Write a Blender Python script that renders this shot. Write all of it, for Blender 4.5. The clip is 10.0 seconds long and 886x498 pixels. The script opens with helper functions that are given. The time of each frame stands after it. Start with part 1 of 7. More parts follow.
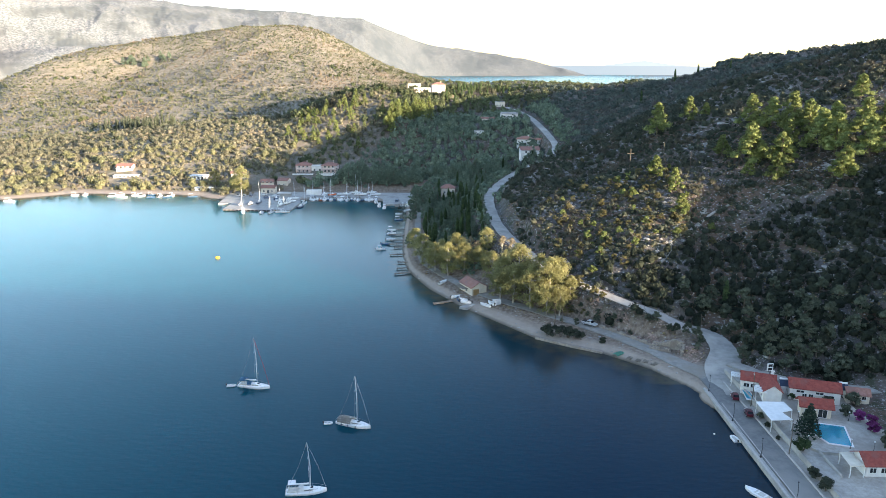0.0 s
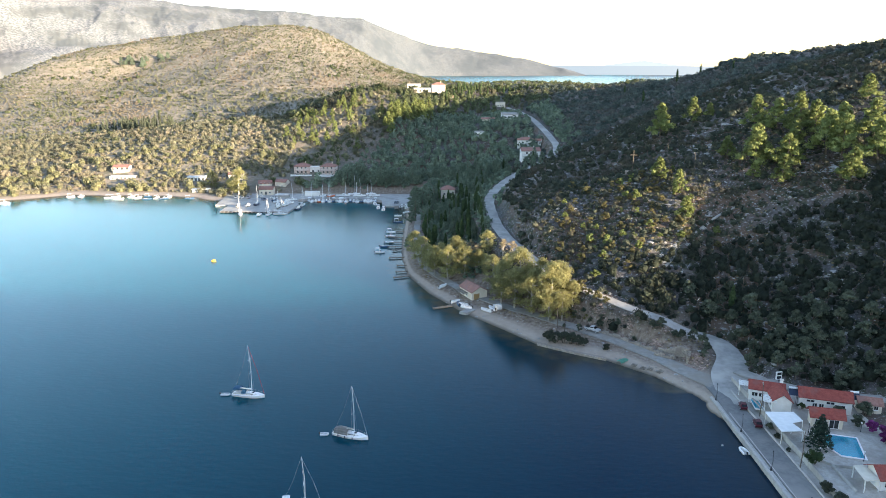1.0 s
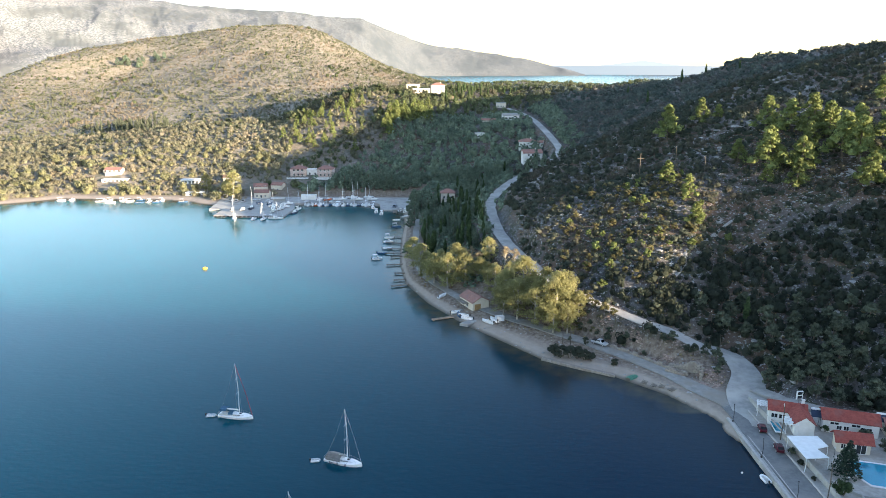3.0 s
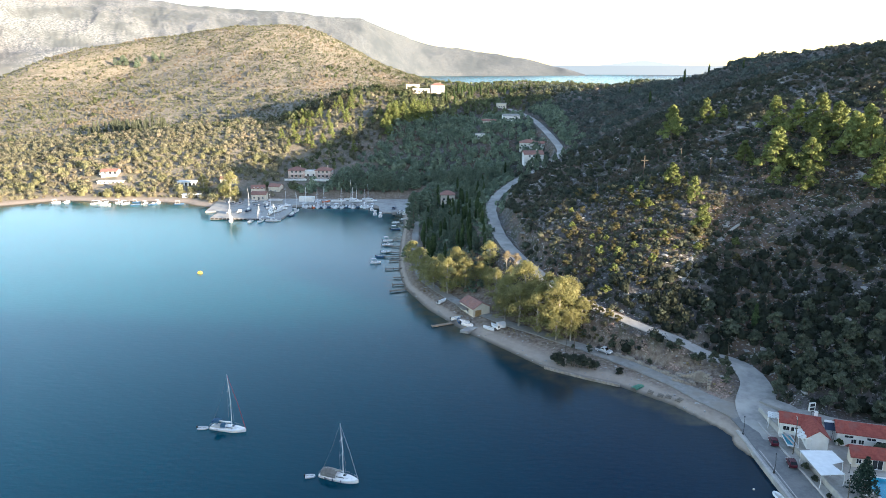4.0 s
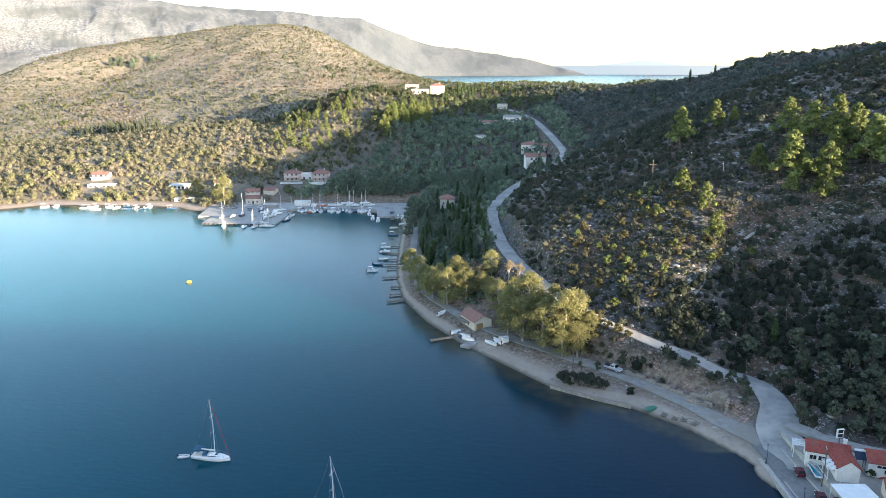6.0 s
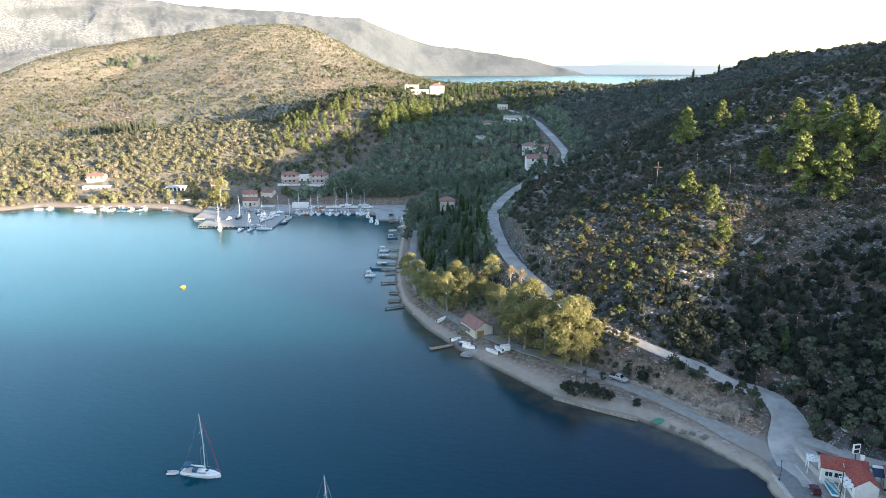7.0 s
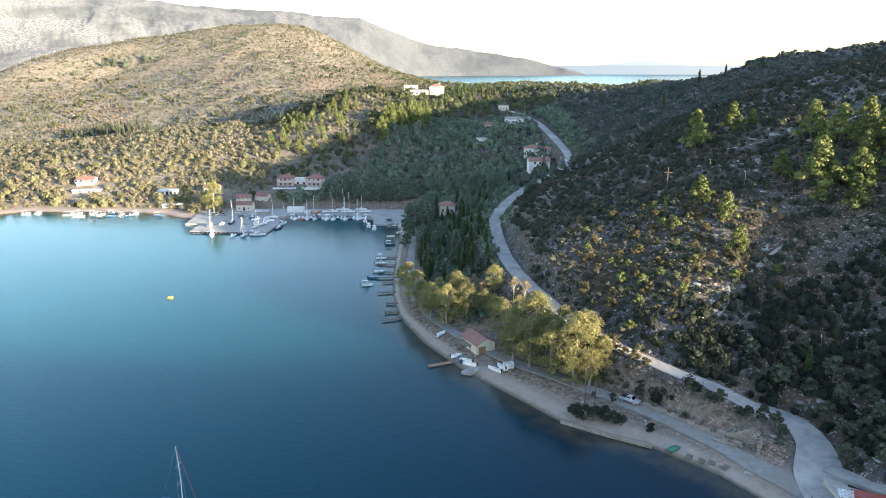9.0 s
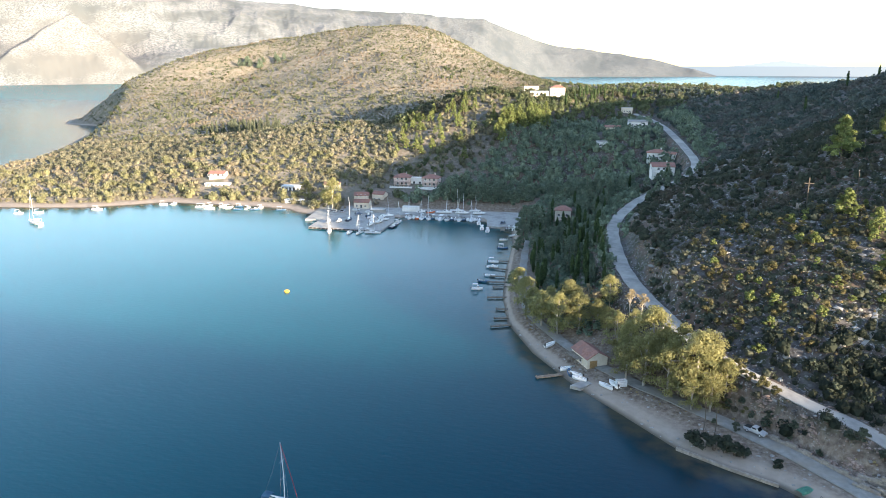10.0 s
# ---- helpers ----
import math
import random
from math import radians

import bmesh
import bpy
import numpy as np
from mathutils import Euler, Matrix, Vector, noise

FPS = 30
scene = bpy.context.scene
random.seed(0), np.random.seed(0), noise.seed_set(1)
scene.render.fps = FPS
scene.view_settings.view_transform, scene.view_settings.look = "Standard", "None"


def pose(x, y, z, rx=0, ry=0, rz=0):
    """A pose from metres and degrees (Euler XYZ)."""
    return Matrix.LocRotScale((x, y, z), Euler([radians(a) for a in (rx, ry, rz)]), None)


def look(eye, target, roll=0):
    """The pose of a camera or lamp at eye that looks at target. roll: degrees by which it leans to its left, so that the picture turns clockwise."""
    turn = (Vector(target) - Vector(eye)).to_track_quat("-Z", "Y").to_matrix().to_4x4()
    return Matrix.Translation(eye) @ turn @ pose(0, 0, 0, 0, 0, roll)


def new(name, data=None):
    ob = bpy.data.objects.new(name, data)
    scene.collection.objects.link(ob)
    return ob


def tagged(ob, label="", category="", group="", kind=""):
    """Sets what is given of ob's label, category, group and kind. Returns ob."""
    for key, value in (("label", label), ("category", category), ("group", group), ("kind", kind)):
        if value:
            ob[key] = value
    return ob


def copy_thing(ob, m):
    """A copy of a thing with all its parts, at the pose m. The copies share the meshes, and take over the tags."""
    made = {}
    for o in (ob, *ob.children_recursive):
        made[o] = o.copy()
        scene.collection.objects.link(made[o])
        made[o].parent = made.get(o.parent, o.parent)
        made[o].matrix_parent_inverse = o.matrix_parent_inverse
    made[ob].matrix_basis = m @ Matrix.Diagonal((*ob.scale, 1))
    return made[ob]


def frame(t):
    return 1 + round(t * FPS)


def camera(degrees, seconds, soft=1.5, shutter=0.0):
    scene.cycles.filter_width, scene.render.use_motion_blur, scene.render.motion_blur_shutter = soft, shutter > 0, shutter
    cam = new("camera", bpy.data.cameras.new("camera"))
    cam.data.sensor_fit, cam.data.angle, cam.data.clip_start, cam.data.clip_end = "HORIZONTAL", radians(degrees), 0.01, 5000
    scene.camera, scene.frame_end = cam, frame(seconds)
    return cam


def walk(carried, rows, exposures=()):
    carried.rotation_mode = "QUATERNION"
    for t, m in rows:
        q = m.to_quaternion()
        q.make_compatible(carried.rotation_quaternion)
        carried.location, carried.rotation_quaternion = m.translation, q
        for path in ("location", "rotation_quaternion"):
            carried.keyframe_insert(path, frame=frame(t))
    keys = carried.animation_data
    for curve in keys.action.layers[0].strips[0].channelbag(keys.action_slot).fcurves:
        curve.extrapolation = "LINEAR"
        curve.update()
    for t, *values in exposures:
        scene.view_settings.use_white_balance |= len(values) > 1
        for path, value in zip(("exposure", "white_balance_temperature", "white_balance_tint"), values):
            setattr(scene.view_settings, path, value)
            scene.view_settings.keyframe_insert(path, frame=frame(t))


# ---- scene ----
cam = camera(64.1, 10.0, 0.7)
# seconds, metres ahead, tilt, yaw, roll
PATH = [
    (0, 4.17, 75.17, 0.79, 0.25),
    (0.5, 6.6, 75.17, 0.79, 0.24),
    (1, 9.13, 75.17, 0.79, 0.23),
    (1.5, 11.73, 75.17, 0.79, 0.21),
    (2, 14.4, 75.17, 0.79, 0.2),
    (2.5, 17.13, 75.17, 0.79, 0.19),
    (3.25, 21.35, 75.17, 0.79, 0.17),
    (4, 25.67, 75.17, 0.79, 0.15),
    (4.5, 28.6, 75.17, 0.79, 0.14),
    (5, 31.56, 75.17, 0.79, 0.12),
    (5.5, 34.55, 75.17, 0.79, 0.11),
    (6.25, 39.06, 75.17, 0.79, 0.09),
    (7, 43.6, 75.17, 0.79, 0.07),
    (7.5, 46.62, 75.17, 0.79, 0.06),
    (8, 49.64, 75.17, 0.79, 0.05),
    (8.5, 52.64, 75.17, 0.79, 0.04),
    (9, 55.62, 75.17, 0.79, 0.05),
    (9.4, 57.98, 75.17, 0.86, 0.05),
    (9.5, 58.46, 75.2, 1.81, 0.12),
    (9.6, 58.94, 75.2, 4.1, 0.12),
    (9.7, 59.4, 75.2, 6.45, 0.12),
    (9.8, 59.84, 75.2, 8.3, 0.12),
    (9.9, 60.25, 75.2, 9.6, 0.12),
    (10, 60.64, 75.2, 10.27, 0.12),
]
walk(cam, [(t, pose(-1.4, y, 80.5, tilt, 0, yaw) @ pose(0, 0, 0, 0, 0, roll)) for t, y, tilt, yaw, roll in PATH])

# ---- daylight: a low sun behind the shoulder, hazy bright sky ----
SUN_AZ, SUN_EL = 126.0, 9.0
world = bpy.data.worlds.new("sky")
scene.world = world
world.use_nodes = True
wn = world.node_tree
sky = wn.nodes.new("ShaderNodeTexSky")
sky.sky_type = 'NISHITA'
sky.sun_disc = False
sky.sun_elevation = radians(SUN_EL)
sky.sun_rotation = radians(SUN_AZ)
sky.air_density, sky.dust_density, sky.ozone_density = 0.9, 0.35, 1.25
bg = wn.nodes["Background"]
wn.links.new(sky.outputs[0], bg.inputs[0])
bg.inputs[1].default_value = 0.15
sun_data = bpy.data.lights.new("sun", 'SUN')
sun_data.energy, sun_data.angle, sun_data.color = 5.0, radians(0.6), (1.0, 0.84, 0.60)
sun = new("sun", sun_data)
sun_to = Vector((math.sin(radians(SUN_AZ)), math.cos(radians(SUN_AZ)), math.tan(radians(SUN_EL)))).normalized()
sun.matrix_world = look(sun_to * 400, (0, 0, 0))
scene.view_settings.exposure = 2.17
scene.view_settings.use_white_balance = True
scene.view_settings.white_balance_temperature, scene.view_settings.white_balance_tint = 6650, 15


# ---- materials ----
def mat(name, c1, c2, scale=1.0, rough=0.8, bump=0.3, c3=None, scale3=0.2, cut=(0.45, 0.6), metal=0.0, spec=0.4, island=0.0, per_object=0.0, detail=6.0, scale_z=1.0, edge=(0.35, 0.65)):
    """Two colours mixed by a fine noise, a third by a coarse one, with bump. island, per_object: brightness spread per piece."""
    m = bpy.data.materials.new(name)
    m.use_nodes = True
    n, ln = m.node_tree.nodes, m.node_tree.links
    b = n["Principled BSDF"]
    co = n.new("ShaderNodeTexCoord")
    mp = n.new("ShaderNodeMapping")
    mp.inputs["Scale"].default_value = (1, 1, scale_z)
    ln.new(co.outputs["Object"], mp.inputs[0])

    def noise_node(sc, det):
        t = n.new("ShaderNodeTexNoise")
        t.inputs["Scale"].default_value, t.inputs["Detail"].default_value = sc, det
        t.inputs["Roughness"].default_value = 0.68 if det > 8 else 0.55
        ln.new(mp.outputs[0], t.inputs["Vector"])
        return t

    def ramp(src, lo, hi):
        r = n.new("ShaderNodeMapRange")
        r.inputs[1].default_value, r.inputs[2].default_value = lo, hi
        ln.new(src, r.inputs[0])
        return r.outputs[0]

    def mix(fac, a, bb):
        x = n.new("ShaderNodeMix")
        x.data_type = 'RGBA'
        ln.new(fac, x.inputs[0])
        for s, v in ((6, a), (7, bb)):
            if isinstance(v, tuple):
                x.inputs[s].default_value = (*v, 1)
            else:
                ln.new(v, x.inputs[s])
        return x.outputs[2]

    fine = noise_node(scale, detail)
    col = mix(ramp(fine.outputs[0], *edge), c1, c2)
    if c3:
        coarse = noise_node(scale3, 4.0)
        col = mix(ramp(coarse.outputs[0], *cut), col, c3)
    for amount, make, out in ((island, "ShaderNodeNewGeometry", "Random Per Island"), (per_object, "ShaderNodeObjectInfo", "Random")):
        if amount:
            hs = n.new("ShaderNodeHueSaturation")
            g = n.new(make)
            r = n.new("ShaderNodeMapRange")
            r.inputs[3].default_value, r.inputs[4].default_value = 1 - amount, 1 + amount
            ln.new(g.outputs[out], r.inputs[0])
            ln.new(r.outputs[0], hs.inputs["Value"])
            ln.new(col, hs.inputs["Color"])
            col = hs.outputs[0]
    ln.new(col, b.inputs["Base Color"])
    b.inputs["Roughness"].default_value, b.inputs["Metallic"].default_value = rough, metal
    b.inputs["Specular IOR Level"].default_value = spec
    if bump:
        bp = n.new("ShaderNodeBump")
        bp.inputs["Strength"].default_value = bump
        bp.inputs["Distance"].default_value = 0.3 / scale
        ln.new(fine.outputs[0], bp.inputs["Height"])
        ln.new(bp.outputs[0], b.inputs["Normal"])
    return m


def leafy(name, c1, c2, scale=0.35, island=0.35, c3=None, through_light=0.25):
    """Foliage: diffuse with a little light let through, tint changing from plant to plant and from leaf to leaf."""
    m = mat(name, c1, c2, scale, 0.75, 0.0, c3, scale * 0.3, (0.5, 0.65), 0.0, 0.15, island, 0.18, 2.0)
    n, ln = m.node_tree.nodes, m.node_tree.links
    b, out = n["Principled BSDF"], n["Material Output"]
    tr = n.new("ShaderNodeBsdfTranslucent")
    ln.new(b.inputs["Base Color"].links[0].from_socket, tr.inputs[0])
    mx = n.new("ShaderNodeMixShader")
    mx.inputs[0].default_value = through_light
    ln.new(b.outputs[0], mx.inputs[1])
    ln.new(tr.outputs[0], mx.inputs[2])
    ln.new(mx.outputs[0], out.inputs[0])
    return m


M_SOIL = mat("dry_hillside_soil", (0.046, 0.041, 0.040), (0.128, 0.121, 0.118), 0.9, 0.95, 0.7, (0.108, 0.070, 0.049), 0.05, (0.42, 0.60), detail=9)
M_DIRT = mat("dirt_road", (0.25, 0.24, 0.225), (0.35, 0.335, 0.31), 0.6, 0.9, 0.25, (0.42, 0.395, 0.36), 0.12, (0.45, 0.65))
M_TRACK = mat("earth_track", (0.225, 0.215, 0.20), (0.31, 0.30, 0.28), 0.7, 0.95, 0.3, (0.26, 0.23, 0.195), 0.12, (0.48, 0.64))
M_CONC = mat("worn_concrete", (0.33, 0.32, 0.30), (0.42, 0.41, 0.38), 0.9, 0.85, 0.2, (0.27, 0.26, 0.25), 0.2, (0.5, 0.65))
M_ASPH = mat("faded_asphalt", (0.15, 0.15, 0.15), (0.20, 0.20, 0.195), 1.2, 0.9, 0.2, (0.25, 0.24, 0.225), 0.1, (0.48, 0.66))
M_KERB = mat("kerb_stone", (0.40, 0.37, 0.35), (0.48, 0.45, 0.42), 2.0, 0.85, 0.2)
M_ROCK = mat("limestone", (0.24, 0.23, 0.22), (0.36, 0.35, 0.33), 0.8, 0.95, 0.5, (0.24, 0.22, 0.20), 0.3, (0.5, 0.65), island=0.2)
# rock colours of the far mountain have the bluish distance haze mixed in
M_MOUNT = mat("hazed_limestone_mountain", (0.088, 0.102, 0.112), (0.240, 0.250, 0.258), 0.15, 0.95, 0.0, (0.092, 0.105, 0.112), 0.0055, (0.45, 0.60), detail=6, edge=(0.42, 0.60), scale_z=1.6)

# its eastern end is darkened and blued: shade and haze put into the colour
n, ln = M_MOUNT.node_tree.nodes, M_MOUNT.node_tree.links
b = n["Principled BSDF"]
geo = n.new("ShaderNodeNewGeometry")
sep = n.new("ShaderNodeSeparateXYZ")
ln.new(geo.outputs["Position"], sep.inputs[0])
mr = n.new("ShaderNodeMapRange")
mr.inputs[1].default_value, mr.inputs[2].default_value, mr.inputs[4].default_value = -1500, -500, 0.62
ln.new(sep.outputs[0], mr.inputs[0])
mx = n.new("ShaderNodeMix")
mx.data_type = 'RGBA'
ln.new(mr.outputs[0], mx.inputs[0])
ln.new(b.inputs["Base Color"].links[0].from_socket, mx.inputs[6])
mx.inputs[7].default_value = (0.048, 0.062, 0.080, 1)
# the foothill is of barer, whiter rock
gap = n.new("ShaderNodeVectorMath")
gap.operation = 'DISTANCE'
gap.inputs[1].default_value = (-1887, 2578, 120)
ln.new(geo.outputs["Position"], gap.inputs[0])
bare = n.new("ShaderNodeMapRange")
bare.inputs[1].default_value, bare.inputs[2].default_value, bare.inputs[4].default_value = 380, 220, 0.3
ln.new(gap.outputs["Value"], bare.inputs[0])
wh = n.new("ShaderNodeMix")
wh.data_type = 'RGBA'
wh.inputs[7].default_value = (0.165, 0.150, 0.140, 1)
ln.new(bare.outputs[0], wh.inputs[0])
ln.new(mx.outputs[2], wh.inputs[6])
ln.new(wh.outputs[2], b.inputs["Base Color"])

# soil painted paler on the sunlit western hills, darker on the shaded eastern slope
n, ln = M_SOIL.node_tree.nodes, M_SOIL.node_tree.links
b = n["Principled BSDF"]
old = b.inputs["Base Color"].links[0].from_socket
geo = n.new("ShaderNodeNewGeometry")
sep = n.new("ShaderNodeSeparateXYZ")
ln.new(geo.outputs["Position"], sep.inputs[0])
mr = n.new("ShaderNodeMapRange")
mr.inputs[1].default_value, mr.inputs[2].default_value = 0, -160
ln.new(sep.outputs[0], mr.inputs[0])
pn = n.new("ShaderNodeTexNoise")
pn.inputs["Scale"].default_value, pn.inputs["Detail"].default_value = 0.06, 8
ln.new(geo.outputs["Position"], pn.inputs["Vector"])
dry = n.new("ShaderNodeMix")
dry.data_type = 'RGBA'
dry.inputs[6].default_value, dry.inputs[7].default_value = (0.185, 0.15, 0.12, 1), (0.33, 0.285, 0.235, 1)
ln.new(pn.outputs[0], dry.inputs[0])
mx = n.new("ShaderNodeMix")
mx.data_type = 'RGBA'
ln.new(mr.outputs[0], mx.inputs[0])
# low scrub too small to stand out, and chips of limestone
def speckle(base, colour, scale, lo, hi):
    t_ = n.new("ShaderNodeTexNoise")
    t_.inputs["Scale"].default_value, t_.inputs["Detail"].default_value, t_.inputs["Roughness"].default_value = scale, 6, 0.6
    ln.new(geo.outputs["Position"], t_.inputs["Vector"])
    r_ = n.new("ShaderNodeMapRange")
    r_.inputs[1].default_value, r_.inputs[2].default_value = lo, hi
    ln.new(t_.outputs[0], r_.inputs[0])
    x_ = n.new("ShaderNodeMix")
    x_.data_type = 'RGBA'
    ln.new(r_.outputs[0], x_.inputs[0])
    ln.new(base, x_.inputs[6])
    x_.inputs[7].default_value = (*colour, 1)
    return x_.outputs[2]


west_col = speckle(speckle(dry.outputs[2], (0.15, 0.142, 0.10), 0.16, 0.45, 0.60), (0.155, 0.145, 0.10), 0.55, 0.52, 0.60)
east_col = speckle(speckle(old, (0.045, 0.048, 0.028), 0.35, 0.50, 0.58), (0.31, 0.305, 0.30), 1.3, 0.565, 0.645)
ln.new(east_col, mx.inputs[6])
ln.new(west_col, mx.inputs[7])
# bare stony earth low down behind the beach and the harbour
lowz = n.new("ShaderNodeMapRange")
lowz.inputs[1].default_value, lowz.inputs[2].default_value, lowz.inputs[4].default_value = 10, 3.5, 0.8
ln.new(sep.outputs[2], lowz.inputs[0])
en = n.new("ShaderNodeTexNoise")
en.inputs["Scale"].default_value, en.inputs["Detail"].default_value, en.inputs["Roughness"].default_value = 0.8, 9, 0.65
ln.new(geo.outputs["Position"], en.inputs["Vector"])
er = n.new("ShaderNodeMapRange")
er.inputs[1].default_value, er.inputs[2].default_value = 0.38, 0.64
ln.new(en.outputs[0], er.inputs[0])
earth = n.new("ShaderNodeMix")
earth.data_type = 'RGBA'
earth.inputs[6].default_value, earth.inputs[7].default_value = (0.125, 0.088, 0.065, 1), (0.32, 0.258, 0.205, 1)
ln.new(er.outputs[0], earth.inputs[0])
mlow = n.new("ShaderNodeMix")
mlow.data_type = 'RGBA'
ln.new(mx.outputs[2], mlow.inputs[6])
side = n.new("ShaderNodeMapRange")
side.inputs[1].default_value, side.inputs[2].default_value = 74, 66
ln.new(sep.outputs[0], side.inputs[0])
both = n.new("ShaderNodeMath")
both.operation = 'MULTIPLY'
shore_side = n.new("ShaderNodeMapRange")
shore_side.inputs[1].default_value, shore_side.inputs[2].default_value, shore_side.inputs[3].default_value = -130, -60, 0.25
ln.new(sep.outputs[0], shore_side.inputs[0])
east_only = n.new("ShaderNodeMath")
east_only.operation = 'MULTIPLY'
ln.new(side.outputs[0], east_only.inputs[0])
ln.new(shore_side.outputs[0], east_only.inputs[1])
ln.new(east_only.outputs[0], both.inputs[0])
ln.new(lowz.outputs[0], both.inputs[1])
ln.new(both.outputs[0], mlow.inputs[0])
ln.new(earth.outputs[2], mlow.inputs[7])
mx = mlow
# gravel along the water's edge, dark where it is wet
mz = n.new("ShaderNodeMapRange")
mz.inputs[1].default_value, mz.inputs[2].default_value = 1.3, 0.85
ln.new(sep.outputs[2], mz.inputs[0])
gn = n.new("ShaderNodeTexNoise")
gn.inputs["Scale"].default_value, gn.inputs["Detail"].default_value = 0.5, 8
ln.new(geo.outputs["Position"], gn.inputs["Vector"])
gv = n.new("ShaderNodeMix")
gv.data_type = 'RGBA'
gv.inputs[6].default_value, gv.inputs[7].default_value = (0.25, 0.205, 0.17, 1), (0.42, 0.35, 0.29, 1)
ln.new(gn.outputs[0], gv.inputs[0])
wet = n.new("ShaderNodeMapRange")
wet.inputs[1].default_value, wet.inputs[2].default_value = 0.05, 0.35
ln.new(sep.outputs[2], wet.inputs[0])
wm = n.new("ShaderNodeMix")
wm.data_type = 'RGBA'
wm.inputs[6].default_value = (0.12, 0.10, 0.075, 1)
ln.new(wet.outputs[0], wm.inputs[0])
ln.new(gv.outputs[2], wm.inputs[7])
m2 = n.new("ShaderNodeMix")
m2.data_type = 'RGBA'
ln.new(mz.outputs[0], m2.inputs[0])
ln.new(mx.outputs[2], m2.inputs[6])
ln.new(wm.outputs[2], m2.inputs[7])
ln.new(m2.outputs[2], b.inputs["Base Color"])

# ---- the lie of the land ----
# coast of the bay, from the quay round by the beach, the harbour and the western shore, then round the outer coast
SHORE = [(62.5, -500), (62.6, 169), (60.5, 171), (52.5, 182.5), (41, 193.5), (33, 197.5), (24, 203.5), (13, 217.5), (2.4, 230.5), (-9.7, 250.5),
         (-19, 273), (-23, 299), (-25, 330), (-26, 374), (-30, 412), (-60, 424), (-92, 420), (-128, 414), (-150, 424), (-158, 431), (-184, 435), (-212, 434), (-236, 436), (-252, 424),
         (-272, 412.5), (-300, 407), (-340, 402), (-400, 430), (-440, 500), (-445, 570), (-480, 660), (-530, 760), (-575, 850), (-600, 885), (-665, 905),
         (-700, 960), (-640, 1150), (-400, 1330), (-120, 1330), (20, 1080), (200, 990), (420, 900), (1400, 700), (1400, -500)]
# spot heights placed to fit the camera's view: the eastern slope with its spur
EAST = [(67, 150, 1.8), (85, 140, 2.4), (112, 150, 4), (93, 186, 8), (102, 212, 16), (88, 212, 12), (85, 240, 22), (106, 242, 30), (116, 240, 34), (78, 243, 25), (115, 259, 43),
        (125, 294, 57), (107, 317, 56), (88, 320, 47), (159, 326, 70), (113, 449, 52), (142, 507, 63), (178, 473, 77), (58, 269, 34), (57, 313, 36), (40, 257, 22), (29, 264, 24),
        (40, 237, 14), (69, 284, 37), (136, 245, 44), (150, 280, 60)]
# the upper road and the terrace under it
TERRACE = [(68, 178, 1.8), (75, 192, 3), (67, 202, 5), (60, 206.5, 7.5), (48.5, 215, 9.2), (35, 230, 12), (26, 249.5, 14), (19, 273, 16), (15.5, 300, 17.5), (17, 346, 18),
           (58, 196, 2.4), (48, 207, 2.6), (36, 218, 3), (22, 240, 6), (5, 262, 5), (0, 300, 7), (-5, 350, 7), (55, 200, 4)]
VALLEY = [(-4, 401, 6), (1, 430, 11), (-37, 482, 8), (-55, 453, 5), (-20, 491, 10), (22, 466, 17), (49, 440, 22), (21, 527, 34), (42, 550, 37), (-99, 465, 8), (-91, 510, 21),
          (-46, 555, 38), (-19, 576, 34), (-111, 628, 45), (-77, 642, 56), (-132, 630, 38), (-19, 690, 51), (8, 693, 56), (49, 696, 48), (74, 705, 57), (62, 430, 30), (64, 500, 36), (57, 580, 40), (-49, 645, 56), (35, 360, 26), (60, 380, 34)]
FAR_RIDGE = [(45, 900, 55.5), (105, 880, 56.5), (-17, 900, 53), (-43, 850, 52), (112, 746, 54), (148, 791, 54), (175, 540, 70), (145, 640, 61), (130, 720, 55), (181, 506, 78), (198, 503, 83), (200, 460, 82), (209, 430, 83), (214, 380, 90), (209, 400, 86)]
WEST = [(-218, 467, 8), (-146, 482, 12), (-297, 708, 24), (-268, 762, 37), (-410, 925, 66), (-500, 890, 58), (-566, 890, 50), (-549, 919, 65), (-516, 942, 80), (-488, 958, 87), (-448, 978, 95), (-408, 996, 104), (-366, 1013, 112), (-339, 1023, 118), (-305, 1034, 124), (-270, 1044, 127),
        (-233, 1053, 128), (-200, 1060, 124), (-175, 1065, 114), (-141, 1070, 95), (-108, 1074, 77), (-73, 1078, 60), (-596, 1077, 60), (-517, 1130, 74), (-440, 1160, 86), (-352, 1184, 100), (-270, 1206, 104), (-190, 1220, 92), (-110, 1210, 60),
        (-120, 700, 41), (-85, 730, 47), (-180, 650, 28), (-220, 690, 26), (-170, 600, 33), (-40, 760, 50), (-239, 600, 26), (-153, 600, 31), (-640, 930, 18), (-380, 560, 8), (-300, 480, 5), (-350, 640, 14),
        (-180, 720, 38), (-150, 850, 70), (-430, 760, 28)]
